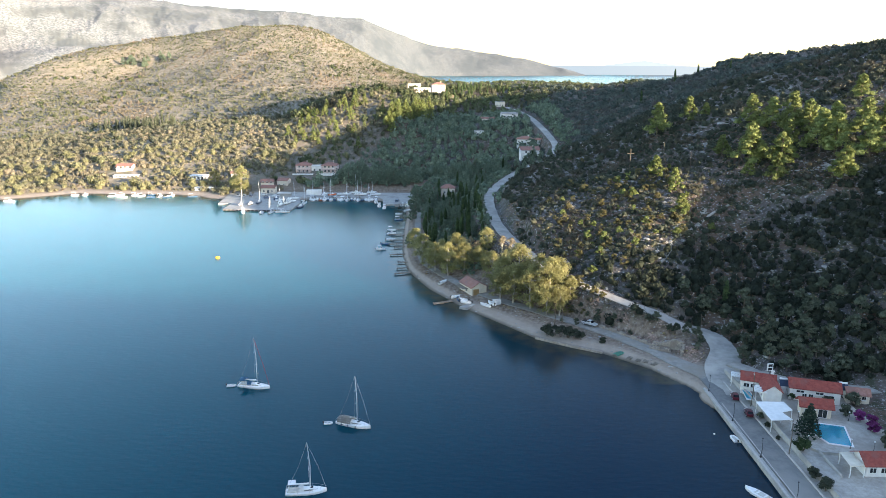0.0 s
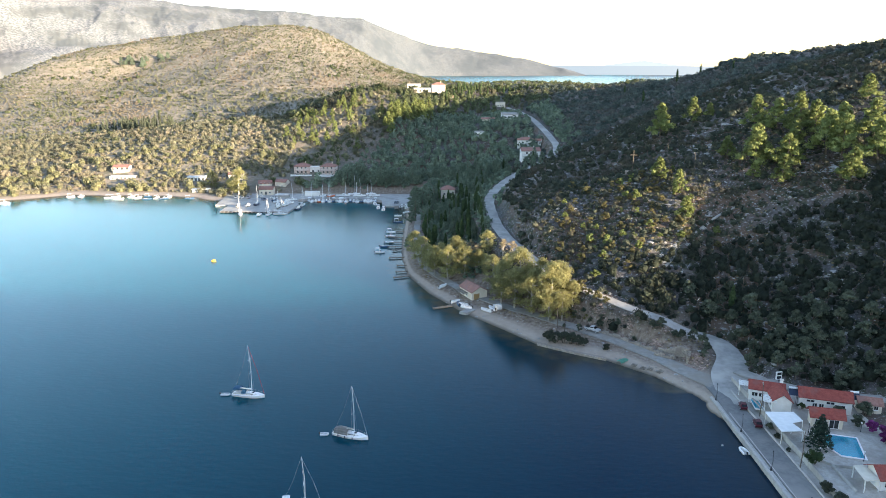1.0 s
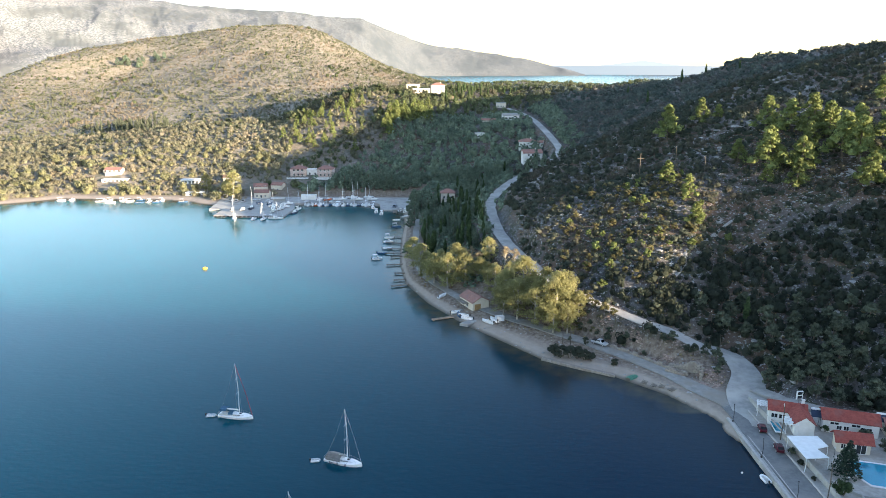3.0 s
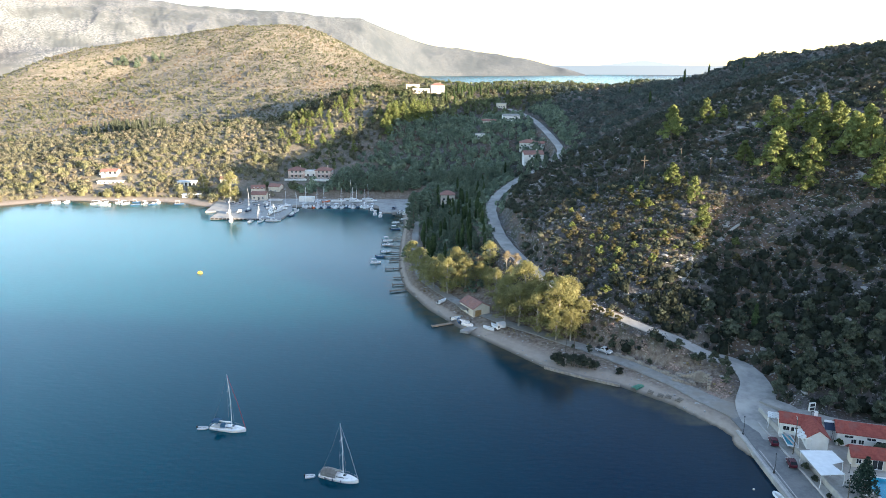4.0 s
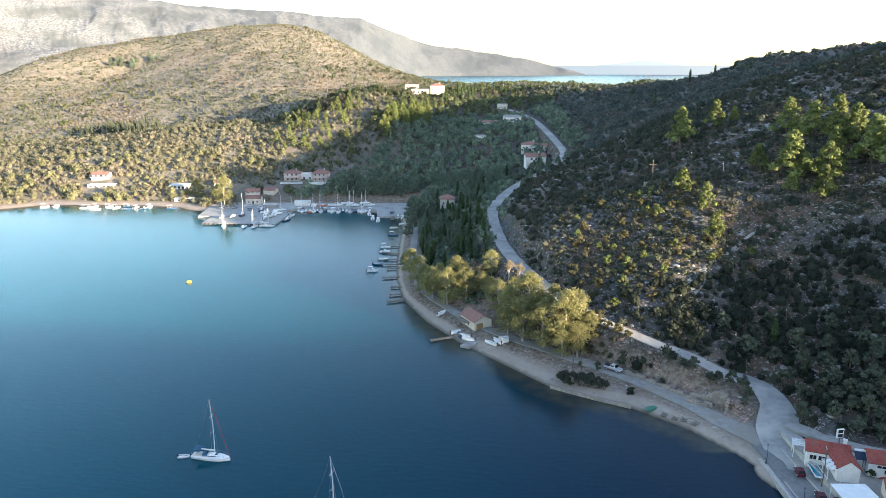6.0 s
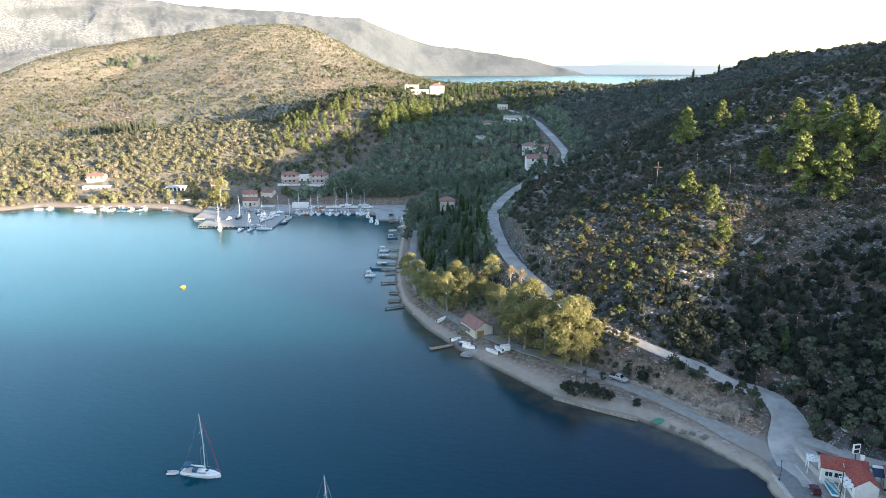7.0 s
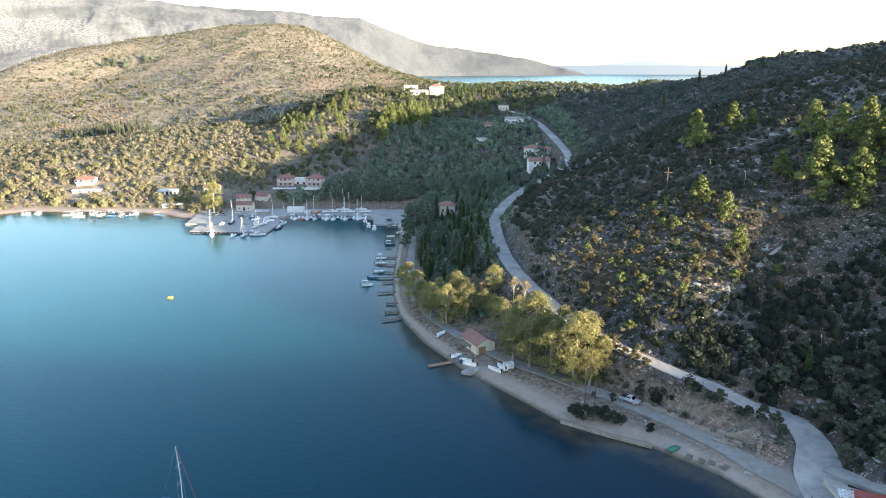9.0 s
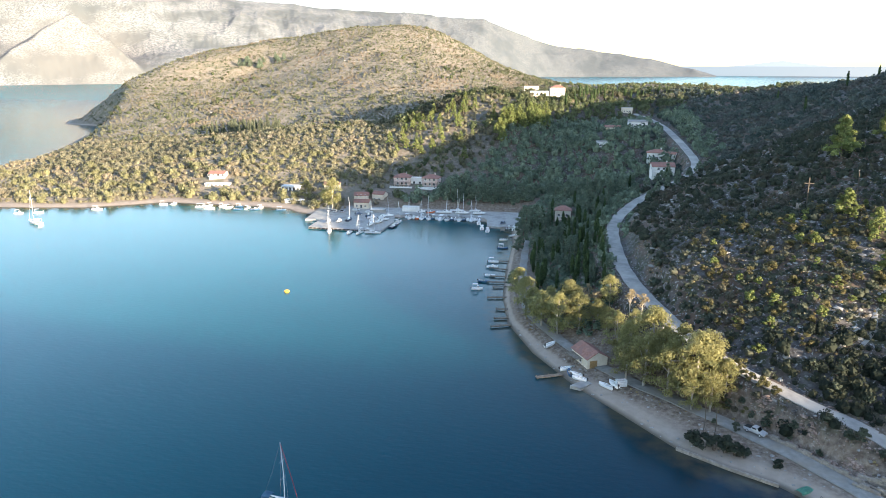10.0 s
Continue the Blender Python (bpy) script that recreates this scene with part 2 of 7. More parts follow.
# hills out of view, raised and notched to shape where sun and shade fall
UNSEEN_HILLS = [(429, -47, 75), (446, -72, 83), (405, -30, 66), (470, -60, 87), (435, -84, 88), (485, -108, 91), (470, -111, 90), (300, 420, 98), (400, 300, 100), (300, 220, 91), (230, 260, 79), (256, 282, 84), (190, 200, 55), (180, 140, 38), (231, 139, 56), (222, 126, 49), (216, 97, 38), (203, 226, 65), (248, 154, 69), (256, 172, 72), (262, 198, 75), (180, 76, 22), (150, 60, 16), (150, 110, 14), (246, 18, 38), (340, 60, 62), (175, -28, 62), (200, -90, 84), (200, -200, 100), (320, -150, 110), (100, -60, 12), (500, 500, 90), (800, 300, 90), (800, -300, 60), (500, 100, 100), (320, 600, 70), (700, 700, 40)]
SPOTS = np.array(EAST + TERRACE + VALLEY + FAR_RIDGE + WEST + UNSEEN_HILLS, float)


def cells(i, j, seed):
    h = (i * 374761393 + j * 668265263 + seed * 1442695041) & 0xFFFFFFFF
    h = ((h ^ (h >> 13)) * 1274126177) & 0xFFFFFFFF
    return ((h ^ (h >> 16)) & 0xFFFF) / 65535.0


def grain(x, y, seed=0, octaves=5):
    """Fractal value noise, about -1 to 1."""
    x, y = np.asarray(x, float), np.asarray(y, float)
    out, amp = 0.0, 0.5
    for o in range(octaves):
        i, j = np.floor(x).astype(np.int64), np.floor(y).astype(np.int64)
        u, v = x - i, y - j
        u, v = u * u * (3 - 2 * u), v * v * (3 - 2 * v)
        a = cells(i, j, seed + o) * (1 - u) + cells(i + 1, j, seed + o) * u
        b = cells(i, j + 1, seed + o) * (1 - u) + cells(i + 1, j + 1, seed + o) * u
        out = out + amp * (2 * (a * (1 - v) + b * v) - 1)
        x, y, amp = x * 2.03 + 17.1, y * 2.03 + 5.7, amp * 0.55
    return out


def tps(r2):
    return r2 * np.log(r2 + 1e-6)


def spline_weights(p):
    s = p[:, :2] / 100
    k = tps(((s[:, None] - s[None]) ** 2).sum(-1)) + 0.02 * np.eye(len(s))
    q = np.c_[np.ones(len(s)), s]
    a = np.block([[k, q], [q.T, np.zeros((3, 3))]])
    return s, np.linalg.solve(a, np.r_[p[:, 2], np.zeros(3)])


SPOT_XY, SPOT_W = spline_weights(SPOTS)
COAST = np.array(SHORE, float)


def coast_distance(x, y):
    """Metres inland from the coast; negative at sea."""
    a, b = COAST, np.roll(COAST, -1, 0)
    best = np.full(x.shape, 1e18)
    inside = np.zeros(x.shape, bool)
    for (ax, ay), (bx, by) in zip(a, b):
        dx, dy = bx - ax, by - ay
        t = np.clip(((x - ax) * dx + (y - ay) * dy) / (dx * dx + dy * dy), 0, 1)
        best = np.minimum(best, (x - ax - t * dx) ** 2 + (y - ay - t * dy) ** 2)
        if dy:
            inside ^= ((ay > y) != (by > y)) & (x < dx * (y - ay) / dy + ax)
    return np.where(inside, 1, -1) * np.sqrt(best)


def rough(x, y):
    """Gullies and knolls, a few decimetres to a few metres."""
    return (np.sin(x * 0.071 + 1.7 * np.sin(y * 0.043)) * np.sin(y * 0.063 + 1.3 * np.sin(x * 0.037)) * 1.1
            + np.sin(x * 0.23 + 2 * np.sin(y * 0.17)) * np.sin(y * 0.27 + x * 0.05) * 0.35)


def smooth(a, b, v):
    t = np.clip((v - a) / (b - a), 0, 1)
    return t * t * (3 - 2 * t)


def curve(points, step=2.0):
    """A smooth line through the points (Catmull-Rom), sampled every step metres."""
    p = np.array(points, float)
    p = np.vstack([2 * p[0] - p[1], p, 2 * p[-1] - p[-2]])
    out = []
    for i in range(1, len(p) - 2):
        k = max(2, int(np.linalg.norm(p[i + 1, :2] - p[i, :2]) / step))
        t = np.linspace(0, 1, k, endpoint=False)[:, None]
        out.append(0.5 * (2 * p[i] + (p[i + 1] - p[i - 1]) * t + (2 * p[i - 1] - 5 * p[i] + 4 * p[i + 1] - p[i + 2]) * t**2 + (3 * p[i] - p[i - 1] - 3 * p[i + 1] + p[i + 2]) * t**3))
    return np.vstack([*out, p[-2]])


# x, y, z, half width
UPPER_ROAD = curve([(66.6, 165, 1.16, 2.7), (68.6, 170.5, 1.26, 4.2), (71.5, 181, 1.7, 4.6), (75.3, 191, 2.6, 3.6), (73.5, 198.5, 3.9, 3.2), (67, 202.3, 5.0, 2.8), (60, 206.5, 7.5, 2.3), (48.6, 215.2, 9.5, 2.1), (34.8, 230, 12, 2.1),
                    (25.8, 249.5, 14, 2.5), (18.8, 273, 16, 2.4), (15.6, 300, 17.5, 2.4), (16.8, 346, 18, 2.4), (30, 385, 21, 2.3), (52, 412, 27, 2.1), (61, 437, 30.6, 2.2), (61, 474, 34.2, 2.3), (59.5, 514, 37.1, 2.3), (58, 556, 39.1, 2.2), (53, 596, 41, 2.1), (44, 622, 43, 2.0)])
LOWER_ROAD = curve([(66.5, 176, 1.3, 3.6), (61.2, 183.2, 1.3, 2.8), (55.0, 193, 1.4, 2.2), (46.2, 204, 1.6, 2.1), (34.6, 215.8, 1.8, 2.1), (24.4, 225, 2.0, 2.0), (14, 234, 2.2, 1.9), (4, 247, 2.2, 1.8), (-6, 264, 2.2, 1.6), (-14, 285, 2.3, 1.5), (-18, 330, 2.3, 1.5), (-20, 395, 2.2, 1.5)])
LANE = curve([(74, 182.5, 2.1, 2.0), (79, 175.6, 2.5, 1.8), (84, 170.4, 2.9, 1.7), (95, 165.6, 3.4, 1.7), (112, 161, 4.2, 1.7)])
QUAY_ROAD = curve([(66.5, 178, 1.3, 3.4), (66.2, 160, 1.12, 2.75), (66.4, 130, 1.12, 2.75), (66.6, 80, 1.12, 2.75), (66.6, -60, 1.12, 2.75)])


def bed(x, y, z, line, margin=3.0):
    """Levels the land along a road."""
    near = np.full(x.shape, 1e9)
    zz = np.zeros(x.shape)
    ww = np.zeros(x.shape)
    for px_, py_, pz, hw in line:
        d = (x - px_) ** 2 + (y - py_) ** 2
        m = d < near
        near[m], zz[m], ww[m] = d[m], pz, hw
    s = 1 - smooth(0, 1, (np.sqrt(near) - ww - 1.7) / margin)
    return z + (zz - 0.26 - z) * s


TERRACE_STEP = 3.2


def height(x, y):
    x, y = np.asarray(x, float), np.asarray(y, float)
    shape = x.shape
    x, y = x.ravel(), y.ravel()
    base = SPOT_W[-3] + SPOT_W[-2] * x / 100 + SPOT_W[-1] * y / 100
    for (sx, sy), w in zip(SPOT_XY, SPOT_W):
        base = base + w * tps((x / 100 - sx) ** 2 + (y / 100 - sy) ** 2)
    d = coast_distance(x, y)
    low = np.where(d > 0, 0.2 * d, 0.22 * d)
    low = np.where((d > 0) & (d < 12), np.minimum(low, 0.7 + 0.055 * d), low)
    s = smooth(8, 38, d)
    base = base + 1.4 * grain(x / 26, y / 26, 5, 4) * smooth(6, 16, base)
    z = low * (1 - s) + np.maximum(base, 0.8) * s + rough(x, y) * smooth(25, 70, d) * smooth(3, 14, base)
    z = np.maximum(z, -7)
    # old terraces on the western hill
    s = smooth(-130, -200, x) * smooth(560, 620, y) * smooth(14, 24, z) * (1 - smooth(84, 100, z)) * smooth(0.0, 0.35, grain(x / 130, y / 130, 71, 3) + 0.12)
    tread = z / TERRACE_STEP
    z = z + (TERRACE_STEP * (np.floor(tread) + smooth(0.45, 0.95, tread - np.floor(tread))) - z) * s * 0.85
    # the made-up ground of the resort and its quay
    s = smooth(63.0, 64.0, x) * (1 - smooth(92, 112, x)) * (1 - smooth(174, 181, y))
    shelf = 0.95 + 1.2 * smooth(70.5, 73, x)
    z = z + (shelf - z) * s
    # the harbour ground behind its quays
    s = smooth(-146, -140, x) * (1 - smooth(-24, -18, x)) * smooth(380, 384, y) * (1 - smooth(440, 450, y))
    z = np.where((z > 0.7) & (s > 0), z + (0.7 - z) * s, z)
    for line in (UPPER_ROAD, LOWER_ROAD):
        near = (x > line[:, 0].min() - 12) & (x < line[:, 0].max() + 12) & (y > line[:, 1].min() - 12) & (y < line[:, 1].max() + 12)
        if near.any():
            z[near] = bed(x[near], y[near], z[near], line)
    return z.reshape(shape)


def hz(x, y):
    return float(height(np.array([x]), np.array([y]))[0])


def mesh_object(name, verts, faces, material=None, smooth_shade=False, parent=None):
    me = bpy.data.meshes.new(name)
    me.from_pydata(verts, [], faces)
    if material:
        me.materials.append(material)
    if smooth_shade:
        me.polygons.foreach_set("use_smooth", [True] * len(me.polygons))
    ob = new(name, me)
    ob.parent = parent
    return ob


def grid_mesh(name, X, Y, Z, material, keep=None):
    r, c = X.shape
    v = np.stack([X, Y, Z], -1).reshape(-1, 3)
    idx = np.arange(r * c).reshape(r, c)
    f = np.stack([idx[:-1, :-1], idx[:-1, 1:], idx[1:, 1:], idx[1:, :-1]], -1).reshape(-1, 4)
    if keep is not None:
        f = f[keep(v[f].mean(1))]
    return mesh_object(name, v.tolist(), f.tolist(), material, True)


def spaced(parts):
    out = []
    for a, b, step in parts:
        out += list(np.arange(a, b, step))
    return np.array(out + [parts[-1][1]])


gx = spaced([(-5000, -1000, 400), (-1000, -700, 50), (-700, -320, 7), (-320, -40, 5), (-40, 130, 1.6), (130, 240, 4), (240, 440, 12), (440, 1000, 60), (1000, 5000, 400)])
gy = spaced([(-3000, -500, 400), (-500, -200, 40), (-200, 60, 16), (60, 120, 6), (120, 300, 1.6), (300, 520, 3.5), (520, 760, 5), (760, 1090, 5.5), (1090, 1400, 15), (1400, 5000, 300)])
GX, GY = np.meshgrid(gx, gy)
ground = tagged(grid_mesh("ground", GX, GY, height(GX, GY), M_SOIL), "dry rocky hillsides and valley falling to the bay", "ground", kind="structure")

# roads as thin slabs laid on their beds
def ribbon(name, line, material, label, lift=0.0, side=1.0, thick=0.2):
    t = np.gradient(line[:, :2], axis=0)
    t /= np.linalg.norm(t, axis=1)[:, None]
    nrm = np.c_[-t[:, 1], t[:, 0]]
    cols = []
    for k in (-1.0, -0.5, 0.0, 0.5, 1.0):
        wob = 0.12 * np.sin(np.arange(len(line)) * 0.9 + k * 3) * abs(k)
        cols.append(np.c_[line[:, :2] + nrm * (line[:, 3] * k + wob)[:, None], line[:, 2] + 0.05 * (1 - k * k) + lift])
    n_ = len(line)
    low = [cols[-1] - (0, 0, thick), cols[0] - (0, 0, thick)]
    ring = cols + low
    v = np.vstack(ring)
    f = []
    m = len(ring)
    for j in range(m):
        a, b = j, (j + 1) % m
        for i in range(n_ - 1):
            f.append((a * n_ + i, b * n_ + i, b * n_ + i + 1, a * n_ + i + 1)[::-1])
    return tagged(mesh_object(name, v.tolist(), f, material), label, "road", kind="structure")


ribbon("road", UPPER_ROAD, M_DIRT, "pale worn road climbing along the hillside")
ribbon("road", LOWER_ROAD, M_TRACK, "narrow pale dirt road behind the beach", 0.006)
ribbon("road", QUAY_ROAD, M_ASPH, "grey faded road along the quay", 0.012)

# ---- water ----
m = bpy.data.materials.new("sea_water")
m.use_nodes = True
n, ln = m.node_tree.nodes, m.node_tree.links
b = n["Principled BSDF"]
geo = n.new("ShaderNodeNewGeometry")
big = n.new("ShaderNodeTexNoise")
big.inputs["Scale"].default_value, big.inputs["Detail"].default_value = 0.006, 2
ln.new(geo.outputs["Position"], big.inputs["Vector"])
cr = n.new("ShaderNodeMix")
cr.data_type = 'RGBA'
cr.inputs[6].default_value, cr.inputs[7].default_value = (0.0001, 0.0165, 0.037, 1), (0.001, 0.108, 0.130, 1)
# shade painted navy off the quay, sunlit teal towards the head of the bay
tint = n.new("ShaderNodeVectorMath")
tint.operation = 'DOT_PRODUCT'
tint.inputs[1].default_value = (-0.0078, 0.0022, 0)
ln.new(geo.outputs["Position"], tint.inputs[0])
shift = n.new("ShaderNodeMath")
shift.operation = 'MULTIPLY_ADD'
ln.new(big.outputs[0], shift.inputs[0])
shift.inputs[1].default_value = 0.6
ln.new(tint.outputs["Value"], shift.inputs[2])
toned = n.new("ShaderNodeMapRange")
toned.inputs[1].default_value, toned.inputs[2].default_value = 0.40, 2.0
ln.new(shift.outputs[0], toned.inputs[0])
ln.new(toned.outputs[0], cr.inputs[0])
# the stony bottom shows through where it is shallow
depth = n.new("ShaderNodeAttribute")
depth.attribute_name = "shoal"
weed = n.new("ShaderNodeTexNoise")
weed.inputs["Scale"].default_value, weed.inputs["Detail"].default_value = 0.25, 5
ln.new(geo.outputs["Position"], weed.inputs["Vector"])
shoal = n.new("ShaderNodeMath")
shoal.operation = 'MULTIPLY'
ln.new(depth.outputs["Fac"], shoal.inputs[0])
ln.new(weed.outputs[0], shoal.inputs[1])
clear = n.new("ShaderNodeMapRange")
clear.inputs[1].default_value, clear.inputs[2].default_value, clear.inputs[4].default_value = 0.12, 0.55, 0.85
ln.new(shoal.outputs[0], clear.inputs[0])
bottom = n.new("ShaderNodeMix")
bottom.data_type = 'RGBA'
ln.new(clear.outputs[0], bottom.inputs[0])
ln.new(cr.outputs[2], bottom.inputs[6])
bottom.inputs[7].default_value = (0.070, 0.066, 0.044, 1)
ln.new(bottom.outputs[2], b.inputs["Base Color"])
sub = n.new("ShaderNodeMath")
sub.operation = 'SUBTRACT'
sub.inputs[0].default_value, sub.use_clamp = 1.0, True
ln.new(clear.outputs[0], sub.inputs[1])
ln.new(sub.outputs[0], b.inputs["Subsurface Weight"])
# wind-ruffled in the open channel
place = n.new("ShaderNodeSeparateXYZ")
ln.new(geo.outputs["Position"], place.inputs[0])
ruffle = n.new("ShaderNodeMapRange")
ruffle.inputs[1].default_value, ruffle.inputs[2].default_value, ruffle.inputs[3].default_value, ruffle.inputs[4].default_value = 900, 1500, 0.09, 0.24
ln.new(place.outputs[1], ruffle.inputs[0])
ln.new(ruffle.outputs[0], b.inputs["Roughness"])
b.inputs["IOR"].default_value = 1.333
b.inputs["Specular IOR Level"].default_value = 0.25
b.inputs["Specular Tint"].default_value = (0.36, 0.80, 1.0, 1)
# light scattered under the surface softens the edges of shade
b.subsurface_method = 'BURLEY'
b.inputs["Subsurface Radius"].default_value = (0.3, 1.0, 1.0)
b.inputs["Subsurface Scale"].default_value = 60.0
mp = n.new("ShaderNodeMapping")
mp.inputs["Rotation"].default_value = (0, 0, 0.35)
mp.inputs["Scale"].default_value = (0.35, 1.0, 1.0)
ln.new(geo.outputs["Position"], mp.inputs[0])
rip = n.new("ShaderNodeTexNoise")
rip.inputs["Scale"].default_value, rip.inputs["Detail"].default_value, rip.inputs["Roughness"].default_value = 0.9, 4, 0.6
ln.new(mp.outputs[0], rip.inputs["Vector"])
bp = n.new("ShaderNodeBump")
bp.inputs["Strength"].default_value, bp.inputs["Distance"].default_value = 0.4, 0.12
ln.new(rip.outputs[0], bp.inputs["Height"])
ln.new(bp.outputs[0], b.inputs["Normal"])
M_SEA = m
wx = spaced([(-5000, -1000, 500), (-1000, -360, 40), (-360, -40, 8), (-40, 80, 2), (80, 1000, 100), (1000, 5000, 500)])
wy = spaced([(-3000, 0, 500), (0, 130, 20), (130, 300, 2), (300, 450, 3), (450, 1000, 50), (1000, 5000, 500)])
WX, WY = np.meshgrid(wx, wy)
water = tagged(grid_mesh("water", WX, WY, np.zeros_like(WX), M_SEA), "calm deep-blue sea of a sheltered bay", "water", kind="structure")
off_shore = -coast_distance(WX.ravel(), WY.ravel())
water.data.attributes.new("shoal", 'FLOAT', 'POINT').data.foreach_set("value", np.where((WX.ravel() > 62) | ((WX.ravel() > 30) & (WY.ravel() < 173)), 0.0, 1 - smooth(0.5, 11, off_shore)))

# ---- far mountain across the channel: bearing, foot and crest distance, crest elevation in degrees ----
RIDGE = [(-46, 2900, 3750, 6.2), (-40, 2930, 3750, 6.0), (-34, 2950, 3750, 5.6), (-31, 2950, 3750, 5.2), (-26.8, 2980, 3800, 4.45), (-22, 3050, 3850, 4.2), (-19, 3000, 3850, 3.9), (-15, 3200, 3950, 3.7), (-11.4, 3400, 4050, 3.57),
         (-10.5, 3500, 4050, 3.33), (-7.1, 3700, 4150, 3.2), (-4.5, 4000, 4300, 2.16), (-1.9, 4200, 4450, 1.25), (1.6, 4300, 4550, 0.84), (5.6, 4400, 4600, 0.22), (8.6, 4500, 4650, -0.5), (10.2, 4600, 4650, -0.9)]
RA = np.array(RIDGE)
az = np.linspace(-46, 10.2, 760)
foot, crest, el = (np.interp(az, RA[:, 0], RA[:, k]) for k in (1, 2, 3))
even = np.hanning(61) / np.hanning(61).sum()
foot, crest = (np.convolve(np.pad(v, 30, mode="edge"), even, "valid") for v in (foot, crest))
el = el + 0.02 * np.sin(az * 2.3) + 0.012 * np.sin(az * 6.1)
u = np.linspace(-0.03, 1.35, 130)
AZ, U = np.meshgrid(az, u)
RR = foot + (crest - foot) * U
top = 80 + crest * np.tan(np.radians(el))
east_m, north_m = RR * np.sin(np.radians(AZ)), RR * np.cos(np.radians(AZ))
fold = 0.12 * grain(east_m / 520, north_m / 700, 3, 3) + 0.15 * (0.5 - np.abs(grain(east_m / 330 + 0.3 * north_m / 330, north_m / 520, 8, 7)))
gully = 0.5 - np.abs(grain(AZ / 1.7 + 0.5 * U + 0.4 * grain(AZ / 2.5, U * 3, 12, 3), U * 1.3, 14, 4))
fold = 0.7 * fold + 0.055 * gully
prof = np.where(U < 1, np.clip(U, 0, 1) ** 0.85 + fold * np.sin(np.pi * np.clip(U, 0, 1)), 1 - 0.8 * (U - 1))
# the pale pyramid-shaped foothill
pyr = np.clip(1 - np.maximum(np.abs(AZ + 36.5) / np.where(AZ > -36.5, 5.2, 7.0), np.abs(U - 0.30) / 0.30), 0, 1) + 0.06 * grain(east_m / 90, north_m / 90, 31, 4)
hollow = 1 - 0.62 * np.exp(-((AZ + 36.5) / 7.5) ** 2 - ((U - 0.34) / 0.30) ** 2)
ZZ = np.where(U < 0, -4, np.maximum(np.maximum(top * prof * hollow, 262 * pyr) + 5 * grain(east_m / 70, north_m / 70, 21, 6), 1.0))
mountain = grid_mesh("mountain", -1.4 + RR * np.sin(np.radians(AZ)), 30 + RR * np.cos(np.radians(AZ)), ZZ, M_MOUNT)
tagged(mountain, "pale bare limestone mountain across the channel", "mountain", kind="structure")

# glowing sheets as haze-pale open sea and islands at the horizon, past the mountain
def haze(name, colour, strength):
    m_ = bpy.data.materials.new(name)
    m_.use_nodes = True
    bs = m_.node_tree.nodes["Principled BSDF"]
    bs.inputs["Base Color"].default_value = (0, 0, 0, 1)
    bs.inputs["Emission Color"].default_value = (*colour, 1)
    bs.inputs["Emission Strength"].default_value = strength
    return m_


def horizon_band(name, y, lo, hi, az0, az1, material, label):
    a = np.radians(np.linspace(az0, az1, 60))
    x = y * np.tan(a)
    top_ = np.array([hi(v) for v in np.degrees(a)])
    v = [(xx, y, lo) for xx in x] + [(xx, y, zz) for xx, zz in zip(x, top_)]
    return tagged(mesh_object(name, v, [(i, i + 1, 61 + i, 60 + i) for i in range(59)], material), label, "backdrop", kind="structure")


horizon_band("backdrop", 4820, -30, lambda a: 58.0, -8, 46, haze("far_sea_glow", (0.46, 0.63, 0.76), 0.215), "glowing backdrop sheet of pale hazy open sea out to the horizon")
horizon_band("backdrop", 4880, 20, lambda a: 58 + 34 * max(0, math.sin((a - 10.5) * 0.42)) * max(0, 1 - abs(a - 14.4) / 4.2), 10.5, 18.4, haze("far_island_glow", (0.58, 0.75, 0.86), 0.235), "glowing backdrop sheet of faint hazy islands on the horizon")

# ---- vegetation ----
M_BARK = mat("bark", (0.10, 0.075, 0.055), (0.17, 0.14, 0.11), 3.0, 0.95, 0.5, scale_z=0.3)
M_PALE_BARK = mat("pale_bark", (0.28, 0.25, 0.21), (0.40, 0.36, 0.31), 2.0, 0.9, 0.3, scale_z=0.3)
M_PINE = leafy("pine_needles", (0.115, 0.145, 0.048), (0.195, 0.22, 0.080), 0.5, 0.3)
# woodland leaf colour is lightened and blued by the valley's haze
M_WOOD = leafy("woodland_leaves", (0.105, 0.145, 0.108), (0.185, 0.23, 0.16), 0.12, 0.35)
M_CYP = leafy("cypress_leaves", (0.036, 0.062, 0.028), (0.068, 0.10, 0.040), 0.5, 0.3)
M_EUC = leafy("eucalyptus_leaves", (0.235, 0.235, 0.105), (0.325, 0.305, 0.145), 0.45, 0.15, None, 0.5)
M_OLIVE = leafy("olive_leaves", (0.068, 0.084, 0.060), (0.122, 0.138, 0.095), 0.5, 0.3)
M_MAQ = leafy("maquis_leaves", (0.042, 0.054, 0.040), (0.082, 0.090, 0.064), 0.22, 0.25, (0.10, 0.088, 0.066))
M_SCRUB = leafy("hill_scrub_leaves", (0.185, 0.178, 0.118), (0.285, 0.268, 0.182), 0.10, 0.26, (0.32, 0.275, 0.20), 0.48)
M_THICK = leafy("dark_thicket_leaves", (0.022, 0.030, 0.022), (0.046, 0.054, 0.037), 0.2, 0.25)
# upper-slope scrub with bluish haze mixed into its leaf colour
M_HAZED_SCRUB = leafy("hazed_scrub_leaves", (0.056, 0.077, 0.068), (0.108, 0.126, 0.110), 0.12, 0.28, (0.108, 0.104, 0.096))
M_SHORE = leafy("shore_tree_leaves", (0.175, 0.178, 0.098), (0.265, 0.258, 0.145), 0.3, 0.2, None, 0.4)
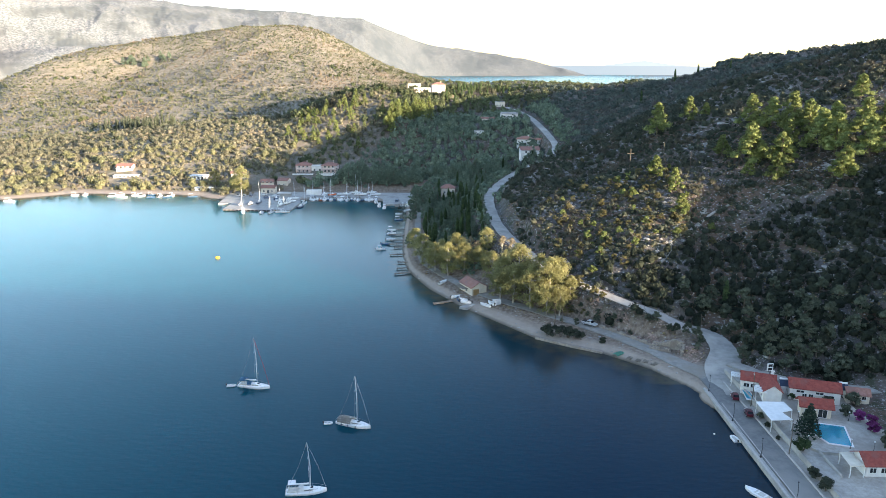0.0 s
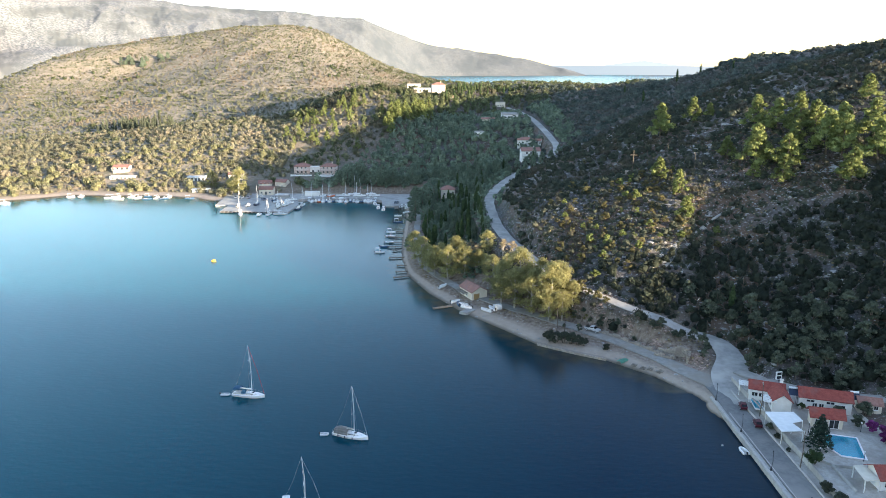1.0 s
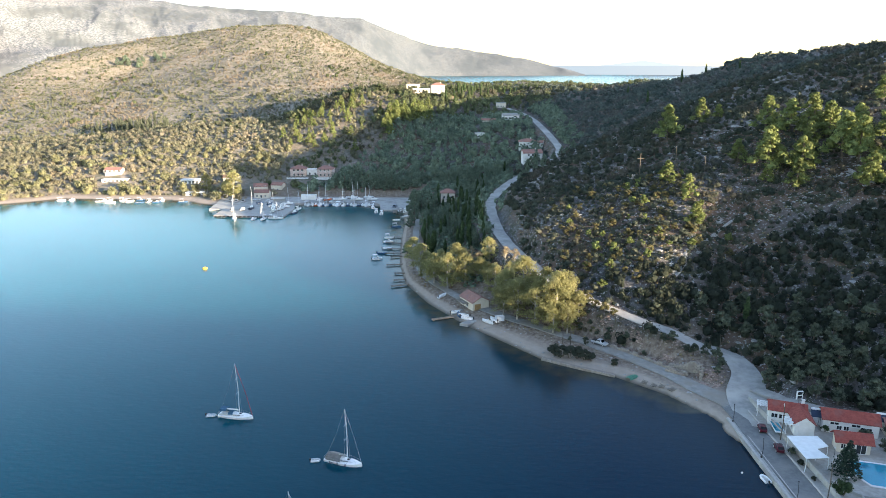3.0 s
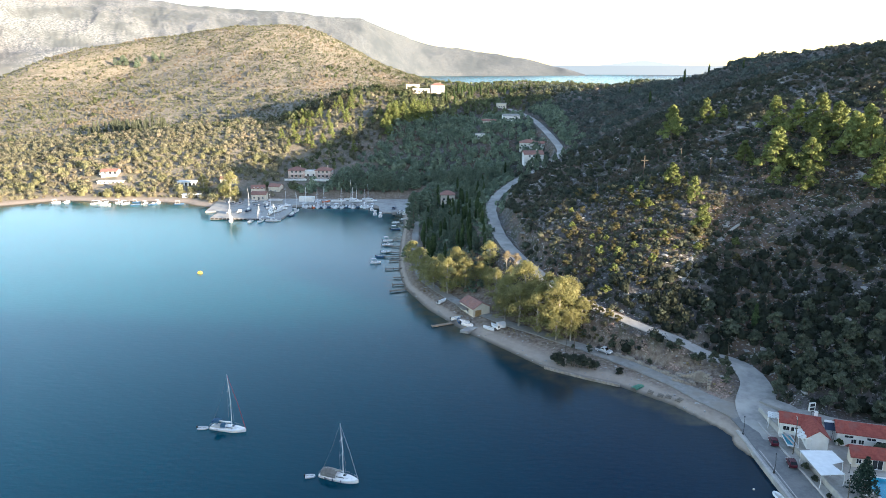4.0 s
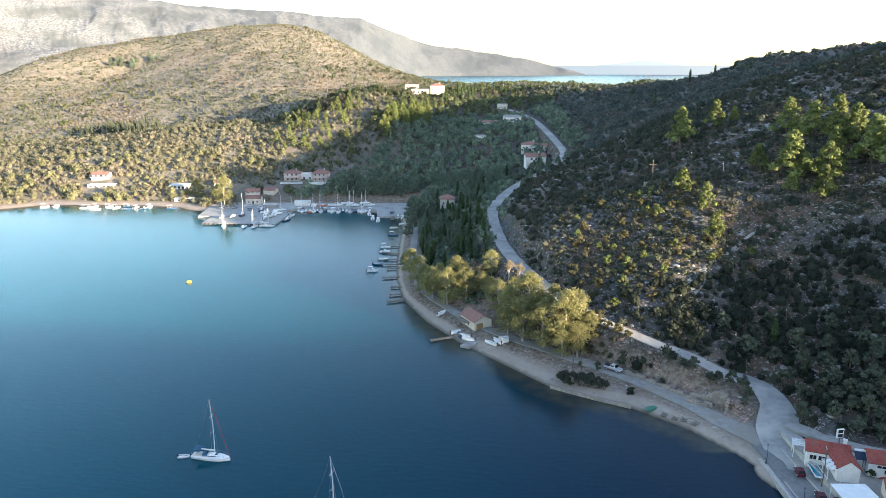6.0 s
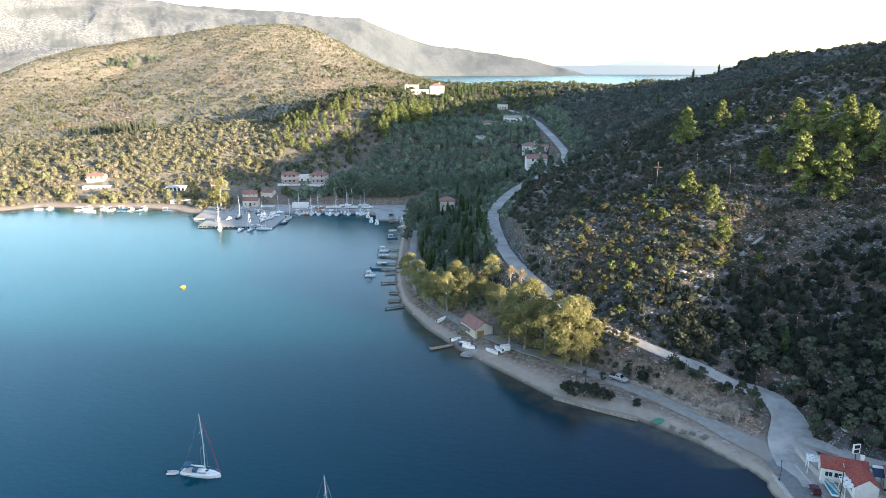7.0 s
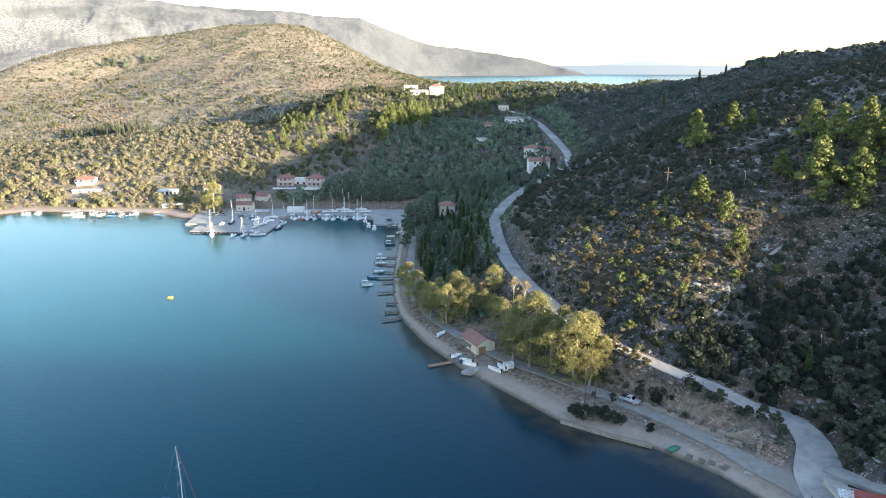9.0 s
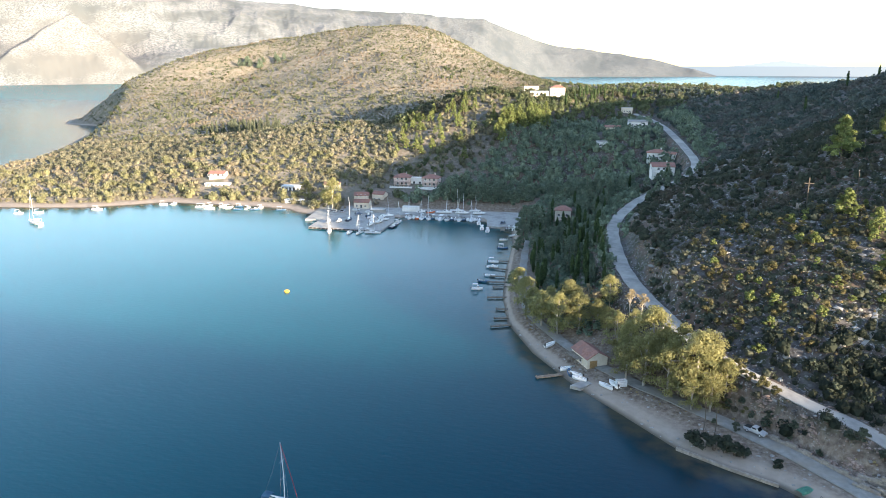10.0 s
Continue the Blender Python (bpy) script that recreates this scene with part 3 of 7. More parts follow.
M_GRASS = leafy("dry_grass", (0.26, 0.20, 0.10), (0.36, 0.29, 0.15), 0.2, 0.25, (0.20, 0.14, 0.08))
M_HILL = leafy("dry_hill_scrub_leaves", (0.104, 0.110, 0.072), (0.172, 0.174, 0.116), 0.06, 0.25, (0.20, 0.165, 0.125), 0.4)
M_KNOLL = leafy("knoll_pine_leaves", (0.068, 0.088, 0.046), (0.125, 0.142, 0.072), 0.08, 0.35, (0.11, 0.105, 0.075), 0.35)
# cypress leaf made lighter and greyer: distance haze put into its colour
M_CYPHAZE = leafy("hazy_cypress_leaves", (0.075, 0.088, 0.06), (0.125, 0.138, 0.092), 0.3, 0.3)
M_SHRUB = leafy("olive_brown_shrub_leaves", (0.125, 0.118, 0.058), (0.195, 0.172, 0.085), 0.3, 0.25, (0.18, 0.13, 0.072), 0.45)
M_FIR = leafy("dark_fir_needles", (0.022, 0.042, 0.032), (0.045, 0.074, 0.052), 0.4, 0.25)
M_DRYLEAF = leafy("half_bare_crown_leaves", (0.20, 0.165, 0.10), (0.29, 0.235, 0.145), 0.4, 0.25)
M_PURPLE = leafy("bougainvillea_leaves", (0.16, 0.03, 0.13), (0.25, 0.06, 0.20), 0.6, 0.3)


def leaf_quads(rng, centres, radii, each, leaf):
    """Small randomly turned leaf sprays on the shells of ellipsoids: corner array (k, 4, 3)."""
    c = np.repeat(np.asarray(centres, float), each, 0)
    r = np.repeat(np.asarray(radii, float), each, 0)
    d = rng.normal(size=c.shape)
    d /= np.linalg.norm(d, axis=1)[:, None]
    d[:, 2] = np.where(d[:, 2] < -0.45, -d[:, 2], d[:, 2])
    p = c + d * r * rng.uniform(0.62, 1.08, (len(c), 1))
    nrm = d + rng.normal(size=c.shape) * 0.55
    nrm /= np.linalg.norm(nrm, axis=1)[:, None]
    a = np.cross(nrm, rng.normal(size=c.shape))
    a /= np.linalg.norm(a, axis=1)[:, None] + 1e-9
    b = np.cross(nrm, a)
    s = leaf * rng.uniform(0.55, 1.25, (len(c), 1))
    k = rng.uniform(0.45, 0.8, (len(c), 1))
    return np.stack([p - a * s, p - b * s * k, p + a * s, p + b * s * k], 1)


CORE_V = np.array([(0, 0, 1), (0.9, 0, 0.3), (0.28, 0.86, 0.3), (-0.73, 0.53, 0.3), (-0.73, -0.53, 0.3), (0.28, -0.86, 0.3), (0.7, 0.5, -0.6), (-0.3, 0.8, -0.6), (-0.9, 0, -0.6), (-0.3, -0.8, -0.6), (0.7, -0.5, -0.6)])
CORE_F = np.array([(0, 1, 2), (0, 2, 3), (0, 3, 4), (0, 4, 5), (0, 5, 1), (1, 6, 2), (2, 6, 7), (2, 7, 3), (3, 7, 8), (3, 8, 4), (4, 8, 9), (4, 9, 5), (5, 9, 10), (5, 10, 1), (1, 10, 6)])


def raw_mesh(name, tris, quads, material):
    """Mesh data from corner arrays of triangles (n, 3, 3) and quads (m, 4, 3)."""
    nt, nq = len(tris), len(quads)
    v = np.concatenate([np.asarray(tris, float).reshape(-1, 3), np.asarray(quads, float).reshape(-1, 3)])
    me = bpy.data.meshes.new(name)
    me.vertices.add(len(v))
    me.vertices.foreach_set("co", v.ravel())
    me.loops.add(len(v))
    me.loops.foreach_set("vertex_index", np.arange(len(v)))
    me.polygons.add(nt + nq)
    me.polygons.foreach_set("loop_start", np.concatenate([np.arange(nt) * 3, nt * 3 + np.arange(nq) * 4]))
    me.polygons.foreach_set("loop_total", np.concatenate([np.full(nt, 3), np.full(nq, 4)]))
    me.materials.append(material)
    me.update(calc_edges=True)
    return me


def crown_arrays(rng, centres, radii, each, leaf, core=0.72):
    centres, radii = np.asarray(centres, float), np.asarray(radii, float)
    q = leaf_quads(rng, centres, radii, each, leaf)
    cores = CORE_V[CORE_F]
    t = (cores[None] * radii[:, None, None] * core + centres[:, None, None]).reshape(-1, 3, 3)
    return t, q


def limb(bm, a, b, ra, rb, sides=7):
    """A tapered round limb from a to b."""
    a, b = Vector(a), Vector(b)
    turn = (b - a).to_track_quat("Z", "Y")
    rings = []
    for p, r in ((a, ra), (a.lerp(b, 0.5) + Vector((0.03, -0.02, 0)) * (b - a).length, (ra + rb) / 2), (b, rb)):
        rings.append([bm.verts.new(p + turn @ Vector((r * math.cos(k * math.tau / sides), r * math.sin(k * math.tau / sides), 0))) for k in range(sides)])
    for lo, hi in zip(rings, rings[1:]):
        for k in range(sides):
            bm.faces.new((lo[k], lo[(k + 1) % sides], hi[(k + 1) % sides], hi[k]))
    bm.faces.new(rings[-1])


def part(name, bm, material, parent=None, label=""):
    """Links a bmesh as one mesh object under a thing."""
    me = bpy.data.meshes.new(name)
    bm.to_mesh(me)
    bm.free()
    me.materials.append(material)
    ob = new(name, me)
    ob.parent = parent
    return tagged(ob, label)


def plant(name, label, category, group, trunk_h, trunk_r, centres, radii, each, leaf, leaf_mat, bark, seed, core=0.72, boughs=3):
    """A tree: an Empty at its foot with trunk, limbs and a crown of leaf sprays."""
    rng = np.random.default_rng(seed)
    root = tagged(new(name), label, category, group)
    bm = bmesh.new()
    limb(bm, (0, 0, -0.5), (0.1, 0.05, trunk_h), trunk_r, trunk_r * 0.5)
    part("trunk", bm, bark, root)
    pick = list(range(len(centres)))
    rng.shuffle(pick)
    for i in pick[:boughs]:
        bm = bmesh.new()
        c = centres[i]
        start = (0.05, 0.03, min(trunk_h * rng.uniform(0.45, 0.95), max(c[2] - 0.3, 0.3)))
        limb(bm, start, c, trunk_r * 0.38, trunk_r * 0.1, 5)
        part("bough", bm, bark, root)
    t, q = crown_arrays(rng, centres, radii, each, leaf, core)
    crown = new("crown", raw_mesh("crown", t, q, leaf_mat))
    crown.parent = root
    return root


def pine_shape(rng, h, w):
    c, r = [], []
    for k in range(27):
        u = (k + 0.5) / 27
        z = h * (0.16 + 0.82 * u)
        rad = w * (1 - u) ** 0.62 * rng.uniform(0.35, 1.0)
        a = k * 2.4 + rng.uniform(-0.5, 0.5)
        c.append((rad * math.cos(a), rad * math.sin(a), z))
        s = w * (0.40 - 0.22 * u) * rng.uniform(0.7, 1.25)
        r.append((s, s, s * 0.7))
    return c, r


def cypress_shape(rng, h, w):
    c, r = [], []
    for k in range(9):
        u = (k + 0.5) / 9
        s = w * (math.sin(math.pi * (0.12 + 0.85 * u)) ** 0.7) * rng.uniform(0.85, 1.1)
        c.append((rng.uniform(-0.1, 0.1), rng.uniform(-0.1, 0.1), h * (0.06 + 0.88 * u)))
        r.append((s, s, h * 0.10))
    return c, r


def round_shape(rng, h, w, n_, low=0.35):
    c, r = [], []
    for k in range(n_):
        u = rng.uniform(0, 1) ** 0.8
        a = k * 2.399
        z = h * (low + (0.93 - low) * u)
        rad = w * math.sqrt(max(0.05, 1 - (2 * u - 0.75) ** 2 * 0.7)) * rng.uniform(0.25, 0.85)
        s = w * rng.uniform(0.26, 0.42)
        c.append((rad * math.cos(a), rad * math.sin(a), z))
        r.append((s, s, s * 0.8))
    return c, r


def variants(n_, make):
    return [make(i) for i in range(n_)]


def pine(i):
    rng = np.random.default_rng(100 + i)
    h = (7.5, 8.5, 6.5)[i]
    c, r = pine_shape(rng, h, (3.1, 3.2, 2.9)[i])
    return plant("pine_tree", "bright green pine standing on the rocky slope", "tree", "pines on the slope", h * 0.85, 0.2, c, r, 84, 0.21, M_PINE, M_BARK, 100 + i, 0.62)


def wood_tree(i):
    rng = np.random.default_rng(140 + i)
    h = (8.5, 7.5, 9.5, 6.5)[i]
    c, r = pine_shape(rng, h, (3.0, 3.1, 2.7, 3.0)[i])
    return plant("pine_tree", "dark green pine in the valley wood", "tree", "trees of the valley wood", h * 0.8, 0.22, c, r, 26, 0.33, M_WOOD, M_BARK, 140 + i)


def cypress(i):
    rng = np.random.default_rng(160 + i)
    h = (9.0, 7.5)[i]
    c, r = cypress_shape(rng, h, (1.15, 1.0)[i])
    return plant("cypress_tree", "slender dark cypress standing among the trees", "tree", "cypresses", h * 0.5, 0.16, c, r, 42, 0.3, M_CYP, M_BARK, 160 + i, 0.8)


def hill_cypress(i):
    rng = np.random.default_rng(170 + i)
    h = (9.0, 7.5)[i]
    c, r = cypress_shape(rng, h, (1.3, 1.15)[i])
    return plant("cypress_tree", "hazy grey-green cypress on the western hill", "tree", "cypresses on the western hill", h * 0.5, 0.16, c, r, 34, 0.32, M_CYPHAZE, M_BARK, 170 + i, 0.75)


def eucalyptus(i):
    rng = np.random.default_rng(180 + i)
    h = (14.0, 11.5, 12.5)[i]
    c, r = round_shape(rng, h, (5.0, 4.4, 4.2)[i], (64, 54, 46)[i], 0.14)
    r = [tuple(v * 0.82 for v in q) for q in r]
    return plant("eucalyptus_tree", "tall spreading eucalyptus with yellow-green foliage by the beach", "tree", "eucalyptus trees by the beach", h * 0.7, 0.32, c, r, 84, 0.21, M_EUC, M_PALE_BARK, 180 + i, 0.25, 8)


def olive(i):
    rng = np.random.default_rng(200 + i)
    h = (4.6, 4.0, 5.2)[i]
    c, r = round_shape(rng, h, (2.1, 1.9, 2.3)[i], 16, 0.3)
    return plant("olive_tree", "grey-green olive tree on stony ground", "tree", "olive trees", h * 0.55, 0.2, c, r, 46, 0.27, M_OLIVE, M_BARK, 200 + i)


class Planter:
    """Stands plants of one kind on the ground, the first ones being the originals."""

    def __init__(self, make, count):
        self.protos, self.used = variants(count, make), set()

    def put(self, i, x, y, s=1.0, turn=0.0, z=None):
        i %= len(self.protos)
        z = hz(x, y) if z is None else z
        m_ = Matrix.Translation((x, y, z - 0.05)) @ Matrix.Rotation(turn, 4, 'Z')
        if i in self.used:
            ob = copy_thing(self.protos[i], m_)
        else:
            ob = self.protos[i]
            ob.matrix_basis = m_
            self.used.add(i)
        ob.scale = (s, s, s * (0.92 + 0.16 * ((x * 7.3 + y * 3.1) % 1)))
        return ob


rnd = random.Random(5)
pines = Planter(pine, 3)
for k, (x, y, s) in enumerate([(88.7, 320.8, 1.15), (104.4, 328, 0.8), (112, 329, 0.6), (101.7, 278, 0.75), (108, 267, 1.25), (110.5, 271, 1.1), (124, 289, 1.2), (119, 296.7, 1.0), (117, 262, 1.2), (113, 254.5, 0.8), (129, 282, 1.15),
                              (136, 283.5, 1.1), (131, 262.6, 1.35), (134, 258, 1.2), (130.5, 243.5, 1.1), (141.5, 249.5, 1.2), (146, 262, 1.2), (160.7, 294.6, 1.0), (75.7, 273.8, 0.7), (80, 262.5, 0.6), (79, 249.6, 0.75),
                              (139, 270, 1.1), (125, 274, 0.7), (154, 262, 1.2), (150, 243, 1.2), (121, 268, 0.8), (106, 262, 0.6)]):
    pines.put(k, x, y, s * 1.6, rnd.uniform(0, 6.28))

# sunlit pines on the saddle and scattered along its shoulder
def saddle_pine(i):
    rng = np.random.default_rng(120 + i)
    h = (9.5, 8.5, 10.5)[i]
    c, r = pine_shape(rng, h, (3.3, 3.4, 3.2)[i])
    return plant("pine_tree", "yellow-green pine standing in the low sun", "tree", "pines on the saddle", h * 0.85, 0.2, c, r, 24, 0.33, M_PINE, M_BARK, 120 + i, 0.68)


saddle_pines = Planter(saddle_pine, 3)
for k in range(46):
    u_ = rnd.uniform(0, 1)
    saddle_pines.put(k, -54 + 32 * u_ + rnd.uniform(-6, 6), 545 + 34 * u_ + rnd.uniform(-17, 17), rnd.uniform(0.8, 1.35), rnd.uniform(0, 6))
for k in range(44):
    u_, v_ = rnd.uniform(0, 1), rnd.uniform(0, 1)
    saddle_pines.put(k, -124 + 60 * u_ + rnd.uniform(-4, 4), 610 - 95 * v_ - 15 * u_ + rnd.uniform(-5, 5), rnd.uniform(0.55, 1.0), rnd.uniform(0, 6))

eucs = Planter(eucalyptus, 3)
for k, (x, y, s) in enumerate([(-13.5, 279, 0.72), (-8, 267, 0.85), (-3, 261, 0.9), (3, 262, 0.75), (8.5, 262, 0.6), (13, 247, 0.75), (16, 240, 0.72), (19, 230, 0.95), (24.5, 225, 1.0), (30, 222.5, 1.02), (24, 234, 0.85), (18, 250, 0.55), (-17, 292, 0.7), (11, 256, 0.55), (27.5, 229, 1.05), (21.5, 236, 1.0), (33, 225, 0.85), (-5.5, 272, 0.8), (0, 267, 0.8), (15, 233, 0.8), (-11, 273, 0.75), (-131, 431, 1.0), (-137, 437, 0.8), (-152, 446, 0.8), (12, 268, 0.6), (33, 219, 0.7), (29, 219.5, 0.62), (36.5, 221, 0.55)]):
    eucs.put(k, x, y, s * 1.25, rnd.uniform(0, 6.28))

def bare_tree(i):
    rng = np.random.default_rng(190 + i)
    c, r = round_shape(rng, (9.5, 8.0)[i], (2.6, 2.3)[i], 22, 0.42)
    r = [tuple(v * 0.72 for v in q) for q in r]
    return plant("half_bare_tree", "half-bare tree with pale limbs and thin brownish foliage", "tree", "half-bare trees behind the beach", (9.5, 8.0)[i] * 0.75, 0.2, c, r, 26, 0.22, M_DRYLEAF, M_PALE_BARK, 190 + i, 0.3, 10)


bare_trees = Planter(bare_tree, 2)
for k, (x, y) in enumerate([(8.4, 267.0), (13.1, 255.1), (17.0, 256.3), (5.8, 274.6), (19.7, 250.5)]):
    bare_trees.put(k, x, y, rnd.uniform(0.85, 1.1), rnd.uniform(0, 6.28))

cyps = Planter(cypress, 2)
spots = [(-8, 315), (-3.5, 299), (0.6, 305), (5, 314), (9, 309), (10, 290), (-12, 345), (11.5, 281), (6.4, 289), (-2, 318), (3, 326), (8, 322), (-6, 330), (1, 295), (5, 300), (9.5, 298), (-9, 304), (8, 334), (4, 342), (12, 316),
         (46, 424), (-4.5, 392), (120, 470), (82, 209.5), (30, 440), (20, 700), (26, 705), (31, 698), (36, 702), (41, 708), (46, 700), (52, 706), (57, 699), (14, 697), (8, 702), (62, 704), (151, 510), (164, 500), (176, 476), (70, 700), (128, 560)]
for k, (x, y) in enumerate(spots):
    cyps.put(k, x + rnd.uniform(-1, 1), y + rnd.uniform(-1, 1), rnd.uniform(0.75, 1.1), rnd.uniform(0, 6))
hill_cyps = Planter(hill_cypress, 2)
for k in range(58):  # the stand of cypresses on the western hill
    u_ = rnd.uniform(-1, 1)
    hill_cyps.put(k, -286 + 38 * u_ + rnd.uniform(-8, 8), 652 - 26 * u_ + rnd.uniform(-26, 26), rnd.uniform(0.8, 1.4), rnd.uniform(0, 6))
for x, y in [(-3, 675), (3, 666), (8.6, 677), (15, 661), (18, 683), (23, 670), (30, 679), (-7.6, 628), (0, 621), (6, 655), (12, 648), (-1, 645)]:
    cyps.put(k, x, y, rnd.uniform(1.0, 1.4), rnd.uniform(0, 6))
    k += 1

olives = Planter(olive, 3)
for k, (x, y, s) in enumerate([(43.9, 212.8, 0.9), (48.4, 209.1, 0.95), (37.2, 210.7, 0.7), (53.7, 205.5, 0.9), (56.8, 202.4, 1.0), (58.8, 201.4, 1.0), (62, 198.2, 1.0), (63.7, 197.9, 1.1), (66.5, 196.6, 1.1), (68.9, 195.3, 1.15), (69.2, 192.6, 1.1), (67.3, 189.3, 0.8),
                              (47.6, 208.9, 0.6), (39.6, 218.0, 0.7), (37.2, 219.6, 0.7), (41.4, 215.4, 0.6), (34.5, 221.5, 0.6), (44.4, 213.2, 0.6), (52, 203.5, 0.6), (33, 213.5, 0.55), (77.6, 183.5, 1.0), (81.2, 190.5, 1.1), (84, 188.3, 1.1), (84.8, 184, 1.0), (89.4, 186, 1.1), (91.5, 184.9, 1.0), (94.5, 183.4, 1.1), (80.6, 197.7, 1.1),
                              (79.5, 203.5, 1.1), (84, 197.6, 1.2), (89, 197, 1.1), (94, 195.7, 1.2), (98, 193.6, 1.1), (74.5, 207.5, 1.2), (69.4, 208.9, 1.1), (90, 179.7, 1.0), (94.6, 178.6, 1.1), (99, 182, 1.2), (103, 190, 1.1), (100, 201, 1.2), (92, 203, 1.1), (86, 206, 1.2),
                              (78, 211, 1.1), (64, 213, 1.1), (58, 216, 1.0), (71, 216, 1.0), (83, 215, 1.1), (106, 183, 1.1), (96, 210, 1.0), (104, 176, 1.0), (108, 196, 1.2), (55, 222, 0.9), (62, 222, 0.9), (110, 188, 1.2), (86, 176, 1.0), (90, 174, 1.1), (95, 171.5, 1.0), (99, 174, 1.2), (104, 170, 1.1), (109, 174, 1.2), (83, 180, 0.9), (87, 181, 1.1), (95, 188, 1.1), (101, 196, 1.1), (107, 204, 1.1), (113, 181, 1.2), (88, 191, 1.1), (92, 178, 0.9)]):
    olives.put(k, x, y, s * (0.7 if x < 71 else 1), rnd.uniform(0, 6.28))

TERRACE_BUSHES = [(35.5, 224.6, 1.3), (37.6, 222.0, 1.1), (39.4, 221.4, 1.3), (41.2, 218.9, 1.0), (43.4, 217.2, 1.2), (36.6, 219.8, 1.0), (40.4, 216.6, 0.9), (45.6, 215.0, 0.9), (33.8, 226.0, 1.5), (31.6, 228.6, 1.5)]
ROADS = np.vstack([UPPER_ROAD[::2], LOWER_ROAD[::2], LANE])


def off_road(x, y, margin=1.2):
    d = np.hypot(ROADS[:, 0] - x, ROADS[:, 1] - y) - ROADS[:, 3]
    return d.min() > margin + (2.5 if y > 425 and x > 40 else 0)


def shrub(i):
    rng = np.random.default_rng(230 + i)
    c, r = round_shape(rng, (2.4, 2.0, 3.0)[i], (1.2, 1.3, 1.2)[i], 12, 0.2)
    return plant("shrub", "yellow-green rounded shrub on the rocky spur", "shrub", "shrubs on the spur", 1.2, 0.08, c, r, 44, 0.17, M_PINE, M_BARK, 230 + i)


def brown_shrub(i):
    rng = np.random.default_rng(240 + i)
    c, r = round_shape(rng, (2.2, 1.8, 2.8)[i], (1.3, 1.4, 1.2)[i], 12, 0.15)
    return plant("shrub", "olive-brown rounded shrub on the rocky spur", "shrub", "shrubs on the spur", 1.1, 0.08, c, r, 48, 0.16, M_SHRUB, M_BARK, 240 + i)


shrubs = Planter(shrub, 3)
brown_shrubs = Planter(brown_shrub, 3)
for kk, (x, y) in enumerate([(57.3, 327.8), (62.4, 276.2), (76, 276.7), (62, 265.1), (63.6, 259.7), (64.7, 261.4), (69.3, 256.6), (78.6, 260.6), (53.3, 257.5), (39.6, 263.5), (39.9, 259.8), (49, 252.3), (52.6, 240.4), (51, 243.2), (76.1, 247.7), (75.2, 240.1), (77.5, 241.5), (87.3, 241.7), (86.6, 237.7),
                             (48.4, 235), (49.9, 277.7), (41.9, 239.9), (54.8, 228.2), (46, 246), (57, 250), (66, 246), (70, 265), (45, 229), (36, 247), (60, 236)]):
    (shrubs if kk % 2 else brown_shrubs).put(kk // 2, x, y, rnd.uniform(1.0, 1.6), rnd.uniform(0, 6.28))
for kk, (x, y, s_) in enumerate(TERRACE_BUSHES):
    brown_shrubs.put(kk, x, y, s_ * 1.1, rnd.uniform(0, 6.28))
taken = []
while len(taken) < 80:  # more of them over the lit part of the spur
    x, y = rnd.uniform(36, 84), rnd.uniform(226, 288)
    if y > 208 + 0.45 * x and y < 312 - 0.45 * x + 12 and off_road(x, y, 2.0) and all((x - a) ** 2 + (y - b_) ** 2 > 9 for a, b_ in taken):
        taken.append((x, y))
        (brown_shrubs if len(taken) % 5 else shrubs).put(len(taken), x, y, rnd.uniform(0.7, 1.4), rnd.uniform(0, 6.28))

# the valley wood: trees one by one where they stand nearest
wood = Planter(wood_tree, 4)


def clear_of(x, y, zones):
    return all((x - a) ** 2 + (y - b_) ** 2 > r * r for a, b_, r in zones)


# kept clear for houses, yards and roads
CLEAR = [(-101, 468, 6.5), (-84, 468, 6.5), (-93, 462, 9), (-104, 461, 8), (-82, 463, 7), (-112, 461, 4), (43, 440, 9), (45, 455, 8), (35, 432, 6), (42, 560, 9), (25, 545, 5), (17, 514, 4), (-20, 662, 11), (-33, 657, 11), (-48, 800, 10), (-4.5, 405, 7), (-101, 473, 8), (-83.5, 473, 8), (-140, 458, 8), (-167, 460, 8), (-221, 470, 11), (-215, 460, 11), (-118, 432, 8), (-120, 445, 9),
         (-128, 455, 7), (40, 620, 8), (-108, 452, 6), (5.5, 243, 9), (3, 248, 9), (28, 470, 5)]
k = 0
for row in range(14):
    for col in range(25):
        x = -64 + col * 5.6 + rnd.uniform(-1.8, 1.8)
        y = 449 + row * 5.6 + rnd.uniform(-2, 2) - max(0, x + 20) * 0.45
        if x > 56 or k >= 85:
            continue
        if rnd.random() < 0.2 or not clear_of(x, y, CLEAR) or not off_road(x, y, 2.5):
            continue
        wood.put(k, x, y, rnd.uniform(0.6, 1.05), rnd.uniform(0, 6))
        k += 1
